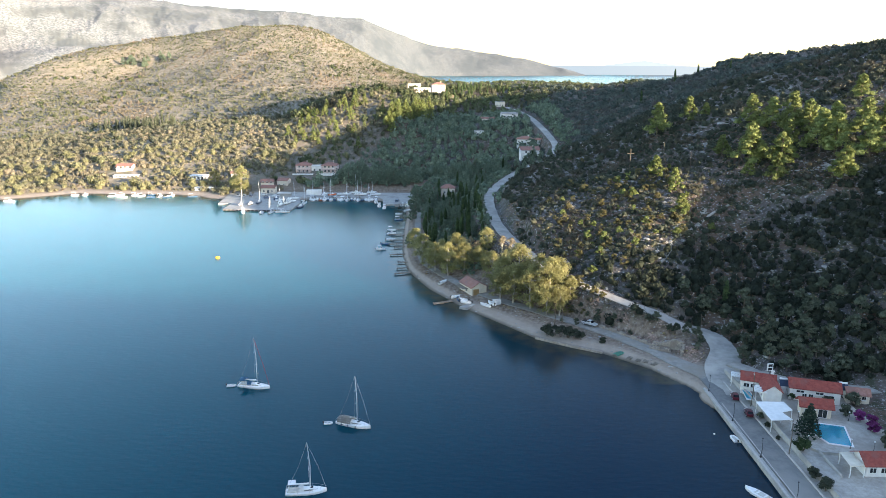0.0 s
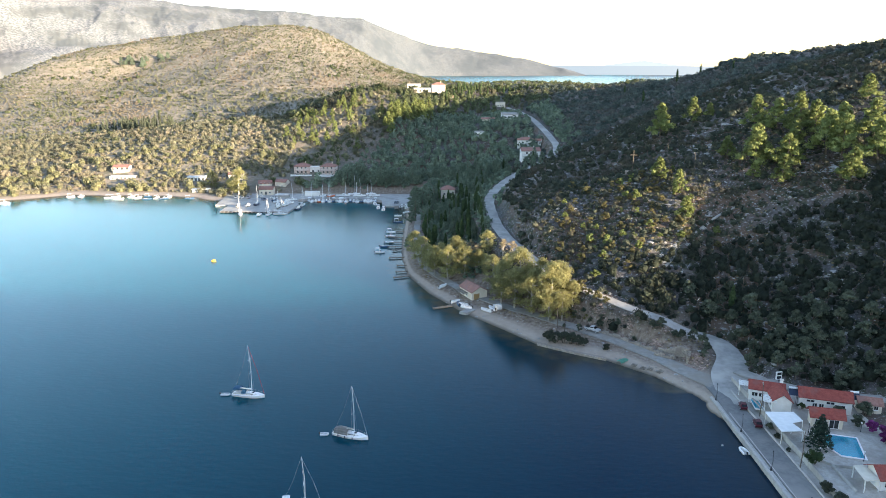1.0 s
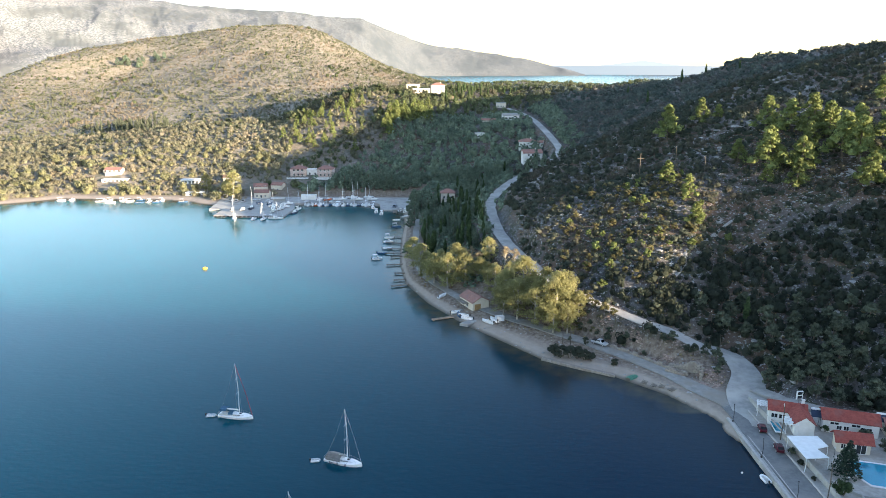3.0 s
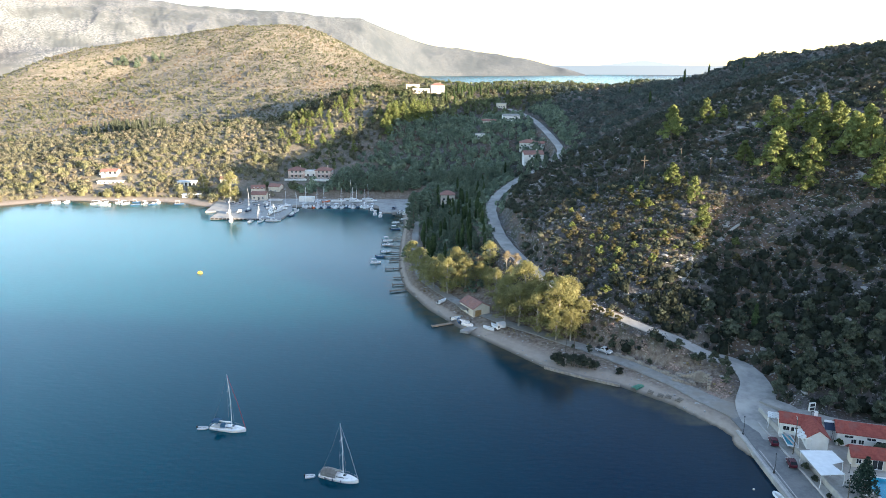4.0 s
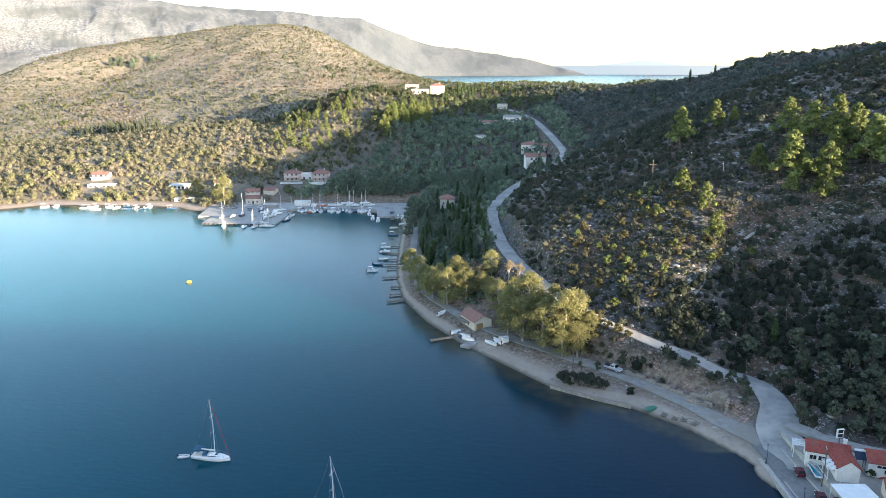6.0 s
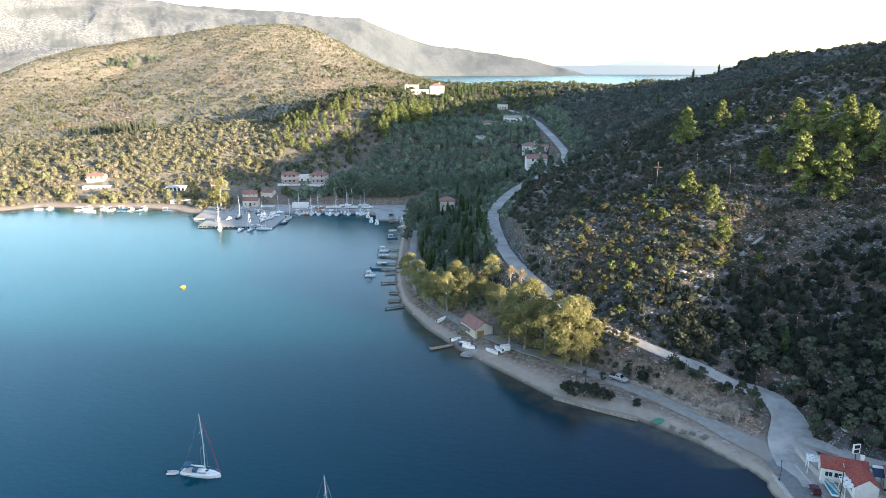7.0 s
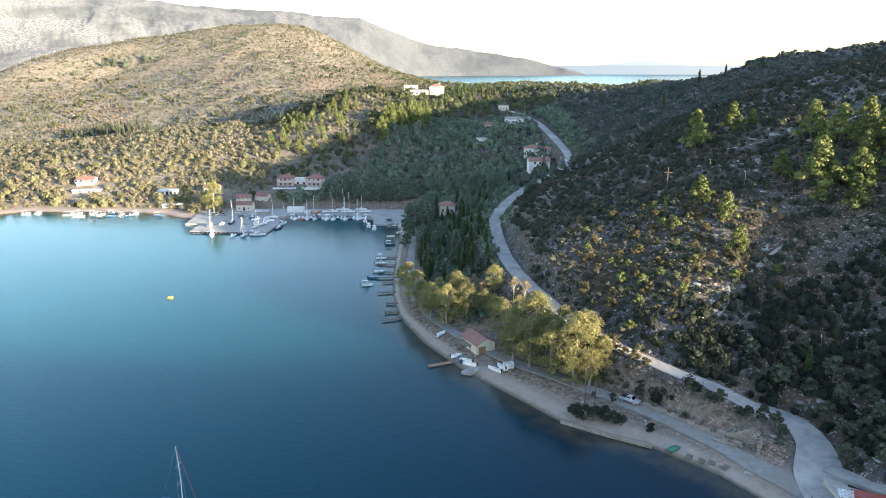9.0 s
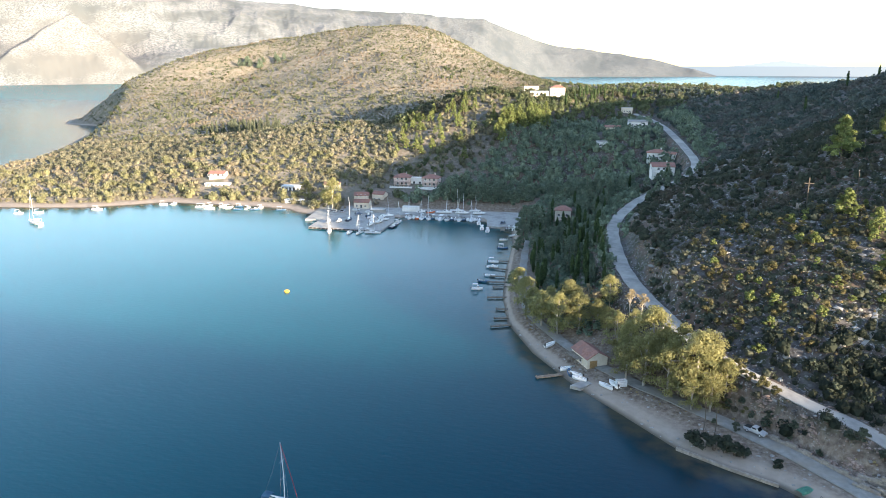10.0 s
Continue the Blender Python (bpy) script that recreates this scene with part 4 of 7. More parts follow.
for x, y, s in [(-22, 356, 0.9), (-20, 372, 1.0), (-19, 390, 1.0), (-20, 340, 0.9), (-16, 360, 0.9), (-15, 380, 0.9), (-12, 372, 0.8), (-9, 352, 0.8), (-3, 362, 0.8), (2, 372, 0.8), (6, 384, 0.8), (9, 360, 0.7), (-10, 392, 0.8), (4, 396, 0.7), (-17, 318, 0.7), (-14, 306, 0.7), (10, 400, 0.8), (-16, 408, 0.8), (-8, 412, 0.8), (14, 412, 0.8),
                (20, 378, 0.7), (24, 395, 0.7), (30, 405, 0.7), (18, 425, 0.8), (0, 338, 0.7), (-11, 332, 0.7), (12, 345, 0.6), (23, 368, 0.75), (27, 374, 0.7), (33, 380, 0.75), (37, 385, 0.7), (42, 391, 0.75), (47, 397, 0.7), (53, 403, 0.75), (58, 409, 0.7), (34, 374, 0.6), (45, 386, 0.6), (62, 416, 0.7), (67, 425, 0.7)]:
    if off_road(x, y, 1.5):
        wood.put(k, x, y, s, rnd.uniform(0, 6))
        k += 1

for x, y, s in [(-22.5, 402, 1.5), (-21, 393, 1.35), (-18, 387, 1.4), (-17, 401, 1.6), (-22, 380, 1.25), (-20.5, 366, 1.2), (-23, 409, 1.2), (-15, 393, 1.3)] + [(-72 + 4.9 * i + rnd.uniform(-1.5, 1.5), 450 + rnd.uniform(-2, 3), rnd.uniform(1.0, 1.45)) for i in range(11)]:
    wood.put(k, x, y, s, rnd.uniform(0, 6))
    k += 1
for _ in range(16):  # a dark grove high on the western hill
    wood.put(k, -398 + rnd.uniform(-36, 34), 942 + rnd.uniform(-9, 9), rnd.uniform(0.9, 1.3), rnd.uniform(0, 6))
    k += 1
# dense stand between the two roads
for row in range(34):
    for col in range(9):
        x = -19 + col * 4.3 + rnd.uniform(-1.4, 1.4)
        y = 270 + row * 4.6 + rnd.uniform(-1.5, 1.5)
        if not off_road(x, y, 1.6) or not clear_of(x, y, CLEAR) or (y < 300 and x < -4) or rnd.random() < 0.46:
            continue
        if rnd.random() < 0.4:
            cyps.put(row + col, x, y, rnd.uniform(0.7, 1.15), rnd.uniform(0, 6))
        else:
            wood.put(k, x, y, rnd.uniform(0.5, 0.85), rnd.uniform(0, 6))
            k += 1


def thicket(name, label, category, seed, region, spacing, sizes, each, leaf, material, keep, squash=0.75, lobes=3, protos=10):
    """Uncounted low growth over a region (x0, x1, y0, y1), as one mesh."""
    rng = np.random.default_rng(seed)
    shapes = []
    for _ in range(protos):
        c = [(rng.uniform(-0.55, 0.55), rng.uniform(-0.55, 0.55), rng.uniform(0.3, 0.75) * squash) for _ in range(lobes)]
        r = [(s, s, s * squash) for s in rng.uniform(0.45, 0.75, lobes)]
        shapes.append((crown_arrays(rng, [np.mean(c, 0) * (1, 1, 0.8)], [(0.8, 0.8, 0.8 * squash)], 1, leaf, 0.8)[0], leaf_quads(rng, c, r, each, leaf)))
    x0, x1, y0, y1 = region
    xs, ys = np.meshgrid(np.arange(x0, x1, spacing), np.arange(y0, y1, spacing))
    xs = xs.ravel() + rng.uniform(-0.5, 0.5, xs.size) * spacing
    ys = ys.ravel() + rng.uniform(-0.5, 0.5, ys.size) * spacing
    zs = height(xs, ys)
    ok = keep(xs, ys, zs, rng) & (coast_distance(xs, ys) > 3)
    rd = np.ones(len(xs), bool)
    for px_, py_, _, hw in ROADS:
        rd &= (xs - px_) ** 2 + (ys - py_) ** 2 > (hw + (1.3 if py_ < 425 else 3.6)) ** 2
    for a, b_, r in CLEAR:
        rd &= (xs - a) ** 2 + (ys - b_) ** 2 > r * r
    xs, ys, zs = (v[ok & rd] for v in (xs, ys, zs))
    pick = rng.integers(0, protos, len(xs))
    size = sizes[0] + (sizes[1] - sizes[0]) * rng.uniform(0, 1, len(xs)) ** 2.2
    turn = rng.uniform(0, 6.28, len(xs))
    tt, qq = [], []
    for i, (t, q) in enumerate(shapes):
        sel = pick == i
        c, s = np.cos(turn[sel]), np.sin(turn[sel])
        for src, out in ((t, tt), (q, qq)):
            v = src[None] * size[sel][:, None, None, None]
            w = np.stack([v[..., 0] * c[:, None, None] - v[..., 1] * s[:, None, None], v[..., 0] * s[:, None, None] + v[..., 1] * c[:, None, None], v[..., 2]], -1)
            out.append((w + np.stack([xs[sel], ys[sel], zs[sel]], -1)[:, None, None]).reshape(-1, *src.shape[1:]))
    ob = new(name, raw_mesh(name, np.concatenate(tt), np.concatenate(qq), material))
    return tagged(ob, label, category, kind="stuff")


def patch(x, y, f, seed):
    """Soft-edged patches, 0 to 1."""
    return 0.5 + 0.5 * np.sin(x * f + seed + 2.1 * np.sin(y * f * 0.7 + seed)) * np.sin(y * f * 1.2 + 1.9 * np.sin(x * f * 0.8 - seed))


def east_near(x, y, z, rng):
    return (z > 2.2) & (x > 24) & ~((y < 171) & (x < 103)) & ~((y < 178) & (x < 80)) & ~((x < 70) & (y < 204)) & (rng.uniform(0, 1, len(x)) < 0.62 + 0.36 * patch(x, y, 0.12, 1))


def east_low(x, y):
    return (y < 233 + 0.12 * (x - 46)) & (x > 46)


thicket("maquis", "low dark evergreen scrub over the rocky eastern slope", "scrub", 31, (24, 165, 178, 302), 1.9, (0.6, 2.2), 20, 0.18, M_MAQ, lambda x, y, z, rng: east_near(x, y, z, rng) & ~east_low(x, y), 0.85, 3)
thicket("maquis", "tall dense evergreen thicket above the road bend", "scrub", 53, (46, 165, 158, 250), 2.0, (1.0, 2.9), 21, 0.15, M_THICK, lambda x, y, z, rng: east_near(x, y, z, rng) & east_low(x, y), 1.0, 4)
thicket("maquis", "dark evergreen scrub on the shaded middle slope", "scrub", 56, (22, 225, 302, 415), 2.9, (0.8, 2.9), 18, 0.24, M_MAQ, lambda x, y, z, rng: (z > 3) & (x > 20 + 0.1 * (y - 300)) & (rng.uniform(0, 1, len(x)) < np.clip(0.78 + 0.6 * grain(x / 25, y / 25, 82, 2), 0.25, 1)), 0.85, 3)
thicket("maquis", "dark evergreen scrub over the upper eastern slope", "scrub", 32, (26, 225, 415, 600), 3.2, (0.9, 3.0), 17, 0.28, M_HAZED_SCRUB, lambda x, y, z, rng: (z > 3) & (x > 20 + 0.1 * (y - 300)) & (x < 225 - 0.25 * (y - 380)) & (rng.uniform(0, 1, len(x)) < 0.9), 0.8, 3)
thicket("maquis", "dark evergreen scrub over the back of the eastern ridge", "scrub", 54, (185, 330, 280, 560), 4.6, (1.2, 3.0), 10, 0.42, M_HAZED_SCRUB, lambda x, y, z, rng: (z > 3) & (x > 222 - 0.25 * (y - 380)) & (rng.uniform(0, 1, len(x)) < 0.85), 0.8, 2)
thicket("woodland", "olive trees and scrub beyond the head of the road", "trees", 55, (60, 250, 590, 790), 4.8, (1.4, 3.2), 10, 0.4, M_HAZED_SCRUB, lambda x, y, z, rng: (z > 3) & (rng.uniform(0, 1, len(x)) < 0.8), 0.9, 3)


def hill_scrub(x, y, z, rng):
    """Thicker on the terrace walls and in broad patches, thin on bare ground."""
    tread = z / TERRACE_STEP - np.floor(z / TERRACE_STEP)
    p = 0.92 + 0.8 * grain(x / 70, y / 70, 61, 3) + np.where((z > 16) & (z < 96), 0.25 * (np.abs(tread - 0.7) < 0.25) - 0.1, 0.0)
    return (z > 4) & ~((x > -130) & (y < 660)) & (y < 1100 + 0.1 * (x + 200)) & (rng.uniform(0, 1, len(x)) < np.clip(p, 0.12, 0.95))


thicket("scrub", "low scrub scattered over the dry western hill", "scrub", 33, (-660, -20, 520, 1110), 3.3, (0.6, 2.3), 4, 0.42, M_HILL, hill_scrub, 0.85, 2)
thicket("woodland", "scattered olives and pines on the western hill", "trees", 63, (-600, -60, 530, 1060), 9.0, (1.5, 3.3), 14, 0.3, M_KNOLL,
        lambda x, y, z, rng: (z > 6) & ~((x > -130) & (y < 660)) & (rng.uniform(0, 1, len(x)) < np.clip(0.16 + 0.6 * grain(x / 55, y / 55, 64, 3), 0.02, 0.7) * np.where(z > 75, 0.25, 1.0)), 1.0, 4)
thicket("woodland", "green pine wood over the knoll above the harbour", "trees", 65, (-165, -5, 560, 720), 4.4, (1.5, 4.2), 15, 0.28, M_KNOLL,
        lambda x, y, z, rng: (z > 30) & (x > -165 + 0.35 * (y - 560)) & (np.abs(y - 638 - 0.1 * (x + 80)) < 48) & (rng.uniform(0, 1, len(x)) < np.clip(0.62 + 0.5 * grain(x / 30, y / 30, 66, 2), 0.2, 0.95)), 1.25, 4)
thicket("woodland", "olive and pine grove on the low western shore", "trees", 34, (-470, -115, 400, 640), 3.8, (1.1, 3.0), 16, 0.22, M_SCRUB,
        lambda x, y, z, rng: (z > 0.7) & (coast_distance(x, y) > 8) & (rng.uniform(0, 1, len(x)) < np.clip(np.where(y < 540, 0.76, 0.56) + 0.5 * grain(x / 40, y / 40, 67, 2), 0.1, 0.95)), 0.95, 4)
thicket("woodland", "dark pine wood filling the upper valley", "trees", 35, (-118, 190, 446, 650), 4.4, (1.6, 4.2), 20, 0.23, M_WOOD,
        lambda x, y, z, rng: (z > 0.8) & (y > 446) & (x < 78) & (y < 592 + 0.2 * x) & (x > -78 + 0.55 * (y - 480)) & (rng.uniform(0, 1, len(x)) < 0.88), 1.25, 4)
# same wood where the sun reaches, with a darker leaf than in the shade
thicket("woodland", "olive-green pines thinning out up the shoulder of the knoll", "trees", 69, (-118, 80, 446, 655), 4.6, (1.4, 3.9), 18, 0.23, M_KNOLL,
        lambda x, y, z, rng: (z > 0.8) & (x > -112 + 0.55 * (y - 480)) & ((x < -78 + 0.55 * (y - 480)) | (y > 592 + 0.2 * x)) & (rng.uniform(0, 1, len(x)) < 0.7), 1.2, 4)
thicket("scrub", "sunlit scrub and young trees on the shoulder of the saddle", "scrub", 51, (-118, 20, 446, 650), 3.6, (0.8, 2.5), 13, 0.25, M_SCRUB,
        lambda x, y, z, rng: (z > 0.8) & (x < -90 + 0.55 * (y - 480)) & (rng.uniform(0, 1, len(x)) < 0.78), 0.9, 3)
thicket("undergrowth", "low dry undergrowth between the trees of the western shore", "scrub", 68, (-420, -115, 404, 600), 3.0, (0.5, 1.4), 4, 0.49, M_HILL,
        lambda x, y, z, rng: (z > 1.2) & (rng.uniform(0, 1, len(x)) < 0.7), 0.8, 2)
thicket("woodland", "taller bright green pines and olives along the western shore", "trees", 52, (-470, -115, 404, 520), 6.5, (2.0, 4.2), 26, 0.19, M_SHORE,
        lambda x, y, z, rng: (z > 0.7) & (coast_distance(x, y) > 7) & (rng.uniform(0, 1, len(x)) < 0.34), 1.1, 5)
thicket("woodland", "sunlit pine wood on the saddle", "trees", 39, (-118, 190, 650, 770), 5.4, (1.5, 3.8), 13, 0.28, M_KNOLL, lambda x, y, z, rng: (z > 6) & (rng.uniform(0, 1, len(x)) < 0.75), 1.15, 4)
thicket("woodland", "mixed woods along the far saddle", "trees", 36, (-60, 330, 760, 1080), 6.0, (1.3, 3.1), 8, 0.32, M_KNOLL, lambda x, y, z, rng: (z > 4) & (rng.uniform(0, 1, len(x)) < 0.75), 1.0, 3)
thicket("undergrowth", "dark undergrowth below the roadside trees", "scrub", 37, (-26, 34, 236, 446), 2.6, (1.0, 2.8), 13, 0.36, M_WOOD,
        lambda x, y, z, rng: (z > 2.4) & (x < 17 + 0.15 * (y - 300)) & (coast_distance(x, y) > 7) & (rng.uniform(0, 1, len(x)) < 0.85))
thicket("dry_grass", "tufts of dry yellow grass on the terraces and beach bank", "grass", 38, (-20, 130, 178, 300), 1.5, (0.25, 0.6), 7, 0.35, M_GRASS,
        lambda x, y, z, rng: (z > 1.5) & ~((y < 181) & (x < 105)) & (rng.uniform(0, 1, len(x)) < 0.2 + 0.6 * patch(x, y, 0.1, 4)), 0.6, 2)

# bare limestone
def boulders(name, label, seed, region, count, sizes, keep, material=M_ROCK):
    rng = np.random.default_rng(seed)
    x0, x1, y0, y1 = region
    xs, ys = rng.uniform(x0, x1, count), rng.uniform(y0, y1, count)
    zs = height(xs, ys)
    ok = keep(xs, ys, zs, rng)
    for px_, py_, _, hw in ROADS:
        ok &= (xs - px_) ** 2 + (ys - py_) ** 2 > (hw + 0.8) ** 2
    xs, ys, zs = xs[ok], ys[ok], zs[ok]
    s = sizes[0] + (sizes[1] - sizes[0]) * rng.uniform(0, 1, len(xs)) ** 2.5
    v = CORE_V[None] * (1 + rng.uniform(-0.3, 0.3, (len(xs), len(CORE_V), 1))) * np.stack([s * rng.uniform(0.7, 1.6, len(xs)), s * rng.uniform(0.7, 1.4, len(xs)), s * rng.uniform(0.3, 0.6, len(xs))], -1)[:, None]
    a = rng.uniform(0, 6.28, len(xs))
    c, sn = np.cos(a)[:, None], np.sin(a)[:, None]
    v = np.stack([v[..., 0] * c - v[..., 1] * sn, v[..., 0] * sn + v[..., 1] * c, v[..., 2]], -1) + np.stack([xs, ys, zs], -1)[:, None]
    ob = new(name, raw_mesh(name, v[:, CORE_F].reshape(-1, 3, 3), np.zeros((0, 4, 3)), material))
    return tagged(ob, label, "rocks", kind="stuff")


boulders("limestone_rocks", "grey limestone outcrops breaking through the slope", 41, (24, 200, 180, 440), 12000, (0.2, 1.15), lambda x, y, z, rng: (z > 2.5) & ~((y < 181) & (x < 100)) & (rng.uniform(0, 1, len(x)) < 0.06 + 2.2 * np.clip(grain(x / 17, y / 17, 81, 3), 0, 0.5)))
boulders("limestone_rocks", "pale stones scattered over the western hill", 42, (-600, -60, 560, 1180), 2600, (0.3, 1.3), lambda x, y, z, rng: (z > 6) & (rng.uniform(0, 1, len(x)) < patch(x, y, 0.03, 3)))
boulders("limestone_rocks", "loose stones along the beach and the bank behind it", 43, (-24, 66, 178, 300), 2600, (0.12, 0.5), lambda x, y, z, rng: (z > 0.05) & (z < 9) & (coast_distance(x, y) > 0.5))


# rubble of the fallen terrace wall beside the dirt road, and dark stones above it
M_RUBBLE = mat("fallen_rubble", (0.23, 0.155, 0.125), (0.40, 0.30, 0.25), 1.4, 0.95, 0.5, (0.17, 0.12, 0.10), 0.3, (0.5, 0.65), island=0.3)
M_DARKROCK = mat("dark_field_stone", (0.055, 0.05, 0.048), (0.12, 0.11, 0.105), 1.2, 0.95, 0.5, island=0.3)
LOW_NEAR = LOWER_ROAD[(LOWER_ROAD[:, 0] > 20) & (LOWER_ROAD[:, 0] < 64)]


def bank(x, y, z, rng):
    d = np.min(np.hypot(x[:, None] - LOW_NEAR[None, :, 0], y[:, None] - LOW_NEAR[None, :, 1]) - LOW_NEAR[None, :, 3], axis=1)
    return (d > 0.7) & (d < 3.4 + 0.8 * np.sin(x * 0.9)) & (y > 254.5 - x)


boulders("rubble", "pinkish rubble of a fallen terrace wall beside the road", 44, (36, 67, 185, 216), 16000, (0.12, 0.62), bank, M_RUBBLE)
boulders("rubble", "rubble and cut stones heaped at the road bend", 45, (58, 69, 184.5, 195), 1100, (0.10, 0.5), lambda x, y, z, rng: (x - 65.0) ** 2 + (y - 188.3) ** 2 < 12, M_RUBBLE)
boulders("field_stones", "dark stones strewn over the terrace below the road", 46, (36, 56, 203, 220), 900, (0.15, 0.6), lambda x, y, z, rng: (z > 3.5) & (np.hypot(x - 47.5, y - 210.5) < 7.5 * rng.uniform(0.3, 1, len(x))), M_DARKROCK)
boulders("field_stones", "pale stones strewn over the terrace below the road", 47, (26, 62, 196, 228), 1600, (0.10, 0.4), lambda x, y, z, rng: (z > 3.2) & (z < 10), M_RUBBLE)

# ---- building kit ----
M_WHITE = mat("white_plaster", (0.66, 0.65, 0.62), (0.74, 0.73, 0.70), 0.8, 0.85, 0.1, (0.60, 0.58, 0.54), 0.25, (0.5, 0.7))
M_CREAM = mat("cream_plaster", (0.60, 0.54, 0.44), (0.68, 0.62, 0.52), 0.8, 0.85, 0.1, (0.54, 0.47, 0.38), 0.25, (0.5, 0.7))
M_ROSE = mat("rose_plaster", (0.48, 0.38, 0.34), (0.56, 0.46, 0.41), 0.8, 0.85, 0.1, (0.44, 0.33, 0.29), 0.25, (0.5, 0.7))
M_TILE = mat("red_roof_tiles", (0.21, 0.042, 0.034), (0.30, 0.075, 0.055), 1.6, 0.85, 0.5, (0.22, 0.085, 0.07), 0.35, (0.5, 0.68))
M_OLDTILE = mat("old_roof_tiles", (0.25, 0.115, 0.09), (0.34, 0.18, 0.145), 1.6, 0.9, 0.5, (0.25, 0.14, 0.12), 0.5, (0.48, 0.62))
M_STONE = mat("rough_stone_wall", (0.23, 0.195, 0.165), (0.36, 0.315, 0.27), 1.8, 0.95, 0.8, (0.24, 0.20, 0.17), 0.4, (0.5, 0.62))
M_PAVE = mat("pale_paving", (0.32, 0.295, 0.265), (0.46, 0.43, 0.385), 1.1, 0.85, 0.25, (0.27, 0.24, 0.21), 0.16, (0.47, 0.66), detail=10)
M_FRAME = mat("painted_frame", (0.62, 0.62, 0.60), (0.70, 0.70, 0.68), 3.0, 0.6, 0.0)
M_DARK = mat("dark_glass", (0.015, 0.018, 0.022), (0.03, 0.035, 0.04), 1.0, 0.12, 0.0, spec=0.6)
M_CANVAS = mat("white_canvas", (0.70, 0.70, 0.69), (0.78, 0.78, 0.77), 0.8, 0.85, 0.1)
M_GREYCANVAS = mat("grey_canvas", (0.26, 0.25, 0.24), (0.34, 0.33, 0.31), 1.5, 0.9, 0.15)
M_BLUECANVAS = mat("blue_canvas", (0.06, 0.16, 0.26), (0.09, 0.22, 0.34), 1.5, 0.9, 0.15)
M_REDCANVAS = mat("red_canvas", (0.38, 0.05, 0.06), (0.46, 0.08, 0.09), 1.5, 0.9, 0.1)
M_GEL = mat("white_gelcoat", (0.74, 0.74, 0.73), (0.79, 0.79, 0.78), 0.6, 0.3, 0.0, spec=0.5)
M_NAVY = mat("navy_stripe", (0.02, 0.035, 0.07), (0.03, 0.05, 0.09), 1.0, 0.35, 0.0)
M_DECK = mat("pale_deck", (0.52, 0.50, 0.46), (0.60, 0.58, 0.53), 2.0, 0.7, 0.05)
M_ALU = mat("aluminium_spar", (0.70, 0.71, 0.72), (0.78, 0.79, 0.80), 2.0, 0.4, 0.0)
M_WIRE = mat("rigging_wire", (0.40, 0.41, 0.42), (0.48, 0.49, 0.50), 2.0, 0.4, 0.0, metal=0.7)
M_RUBBER = mat("black_rubber", (0.02, 0.02, 0.02), (0.035, 0.035, 0.035), 3.0, 0.7, 0.0)
M_TUBE = mat("grey_inflatable", (0.52, 0.54, 0.56), (0.60, 0.62, 0.63), 2.0, 0.55, 0.0)
M_YELLOW = mat("yellow_plastic", (0.75, 0.45, 0.05), (0.82, 0.52, 0.08), 2.0, 0.5, 0.0)
M_PLANK = mat("weathered_planks", (0.15, 0.125, 0.10), (0.24, 0.21, 0.17), 1.5, 0.9, 0.4)
M_POLE = mat("wooden_pole", (0.085, 0.068, 0.052), (0.14, 0.115, 0.09), 2.0, 0.9, 0.3, scale_z=0.2)
M_IRON = mat("dark_iron", (0.04, 0.042, 0.045), (0.07, 0.07, 0.075), 2.0, 0.5, 0.0, metal=0.4)
M_LAMPGLASS = mat("opal_glass", (0.70, 0.70, 0.68), (0.76, 0.76, 0.74), 2.0, 0.3, 0.0)
M_SILVER = mat("silver_car_paint", (0.50, 0.51, 0.52), (0.56, 0.57, 0.58), 1.0, 0.3, 0.0, metal=0.3)
M_REDCAR = mat("dark_red_car_paint", (0.075, 0.008, 0.016), (0.10, 0.012, 0.022), 1.0, 0.3, 0.0)
M_BLUECAR = mat("blue_grey_car_paint", (0.12, 0.15, 0.20), (0.16, 0.19, 0.25), 1.0, 0.3, 0.0)
M_ORANGE = mat("orange_hull", (0.50, 0.12, 0.04), (0.58, 0.16, 0.06), 1.0, 0.5, 0.0)
M_BLUEHULL = mat("blue_hull", (0.03, 0.08, 0.16), (0.05, 0.12, 0.21), 1.0, 0.4, 0.0)
M_GREENNET = mat("green_tarpaulin", (0.10, 0.32, 0.24), (0.16, 0.40, 0.30), 2.0, 0.8, 0.2)
M_BROWNWOOD = mat("brown_door_wood", (0.26, 0.16, 0.07), (0.34, 0.22, 0.10), 2.0, 0.8, 0.2)
M_POOLTILE = mat("pool_tiles", (0.004, 0.42, 0.52), (0.008, 0.50, 0.58), 3.0, 0.3, 0.0)
m = bpy.data.materials.new("pool_water")
m.use_nodes = True
b = m.node_tree.nodes["Principled BSDF"]
b.inputs["Base Color"].default_value, b.inputs["Roughness"].default_value = (0.55, 0.9, 1.0, 1), 0.04
b.inputs["Transmission Weight"].default_value, b.inputs["IOR"].default_value = 1.0, 1.33
M_POOLWATER = m


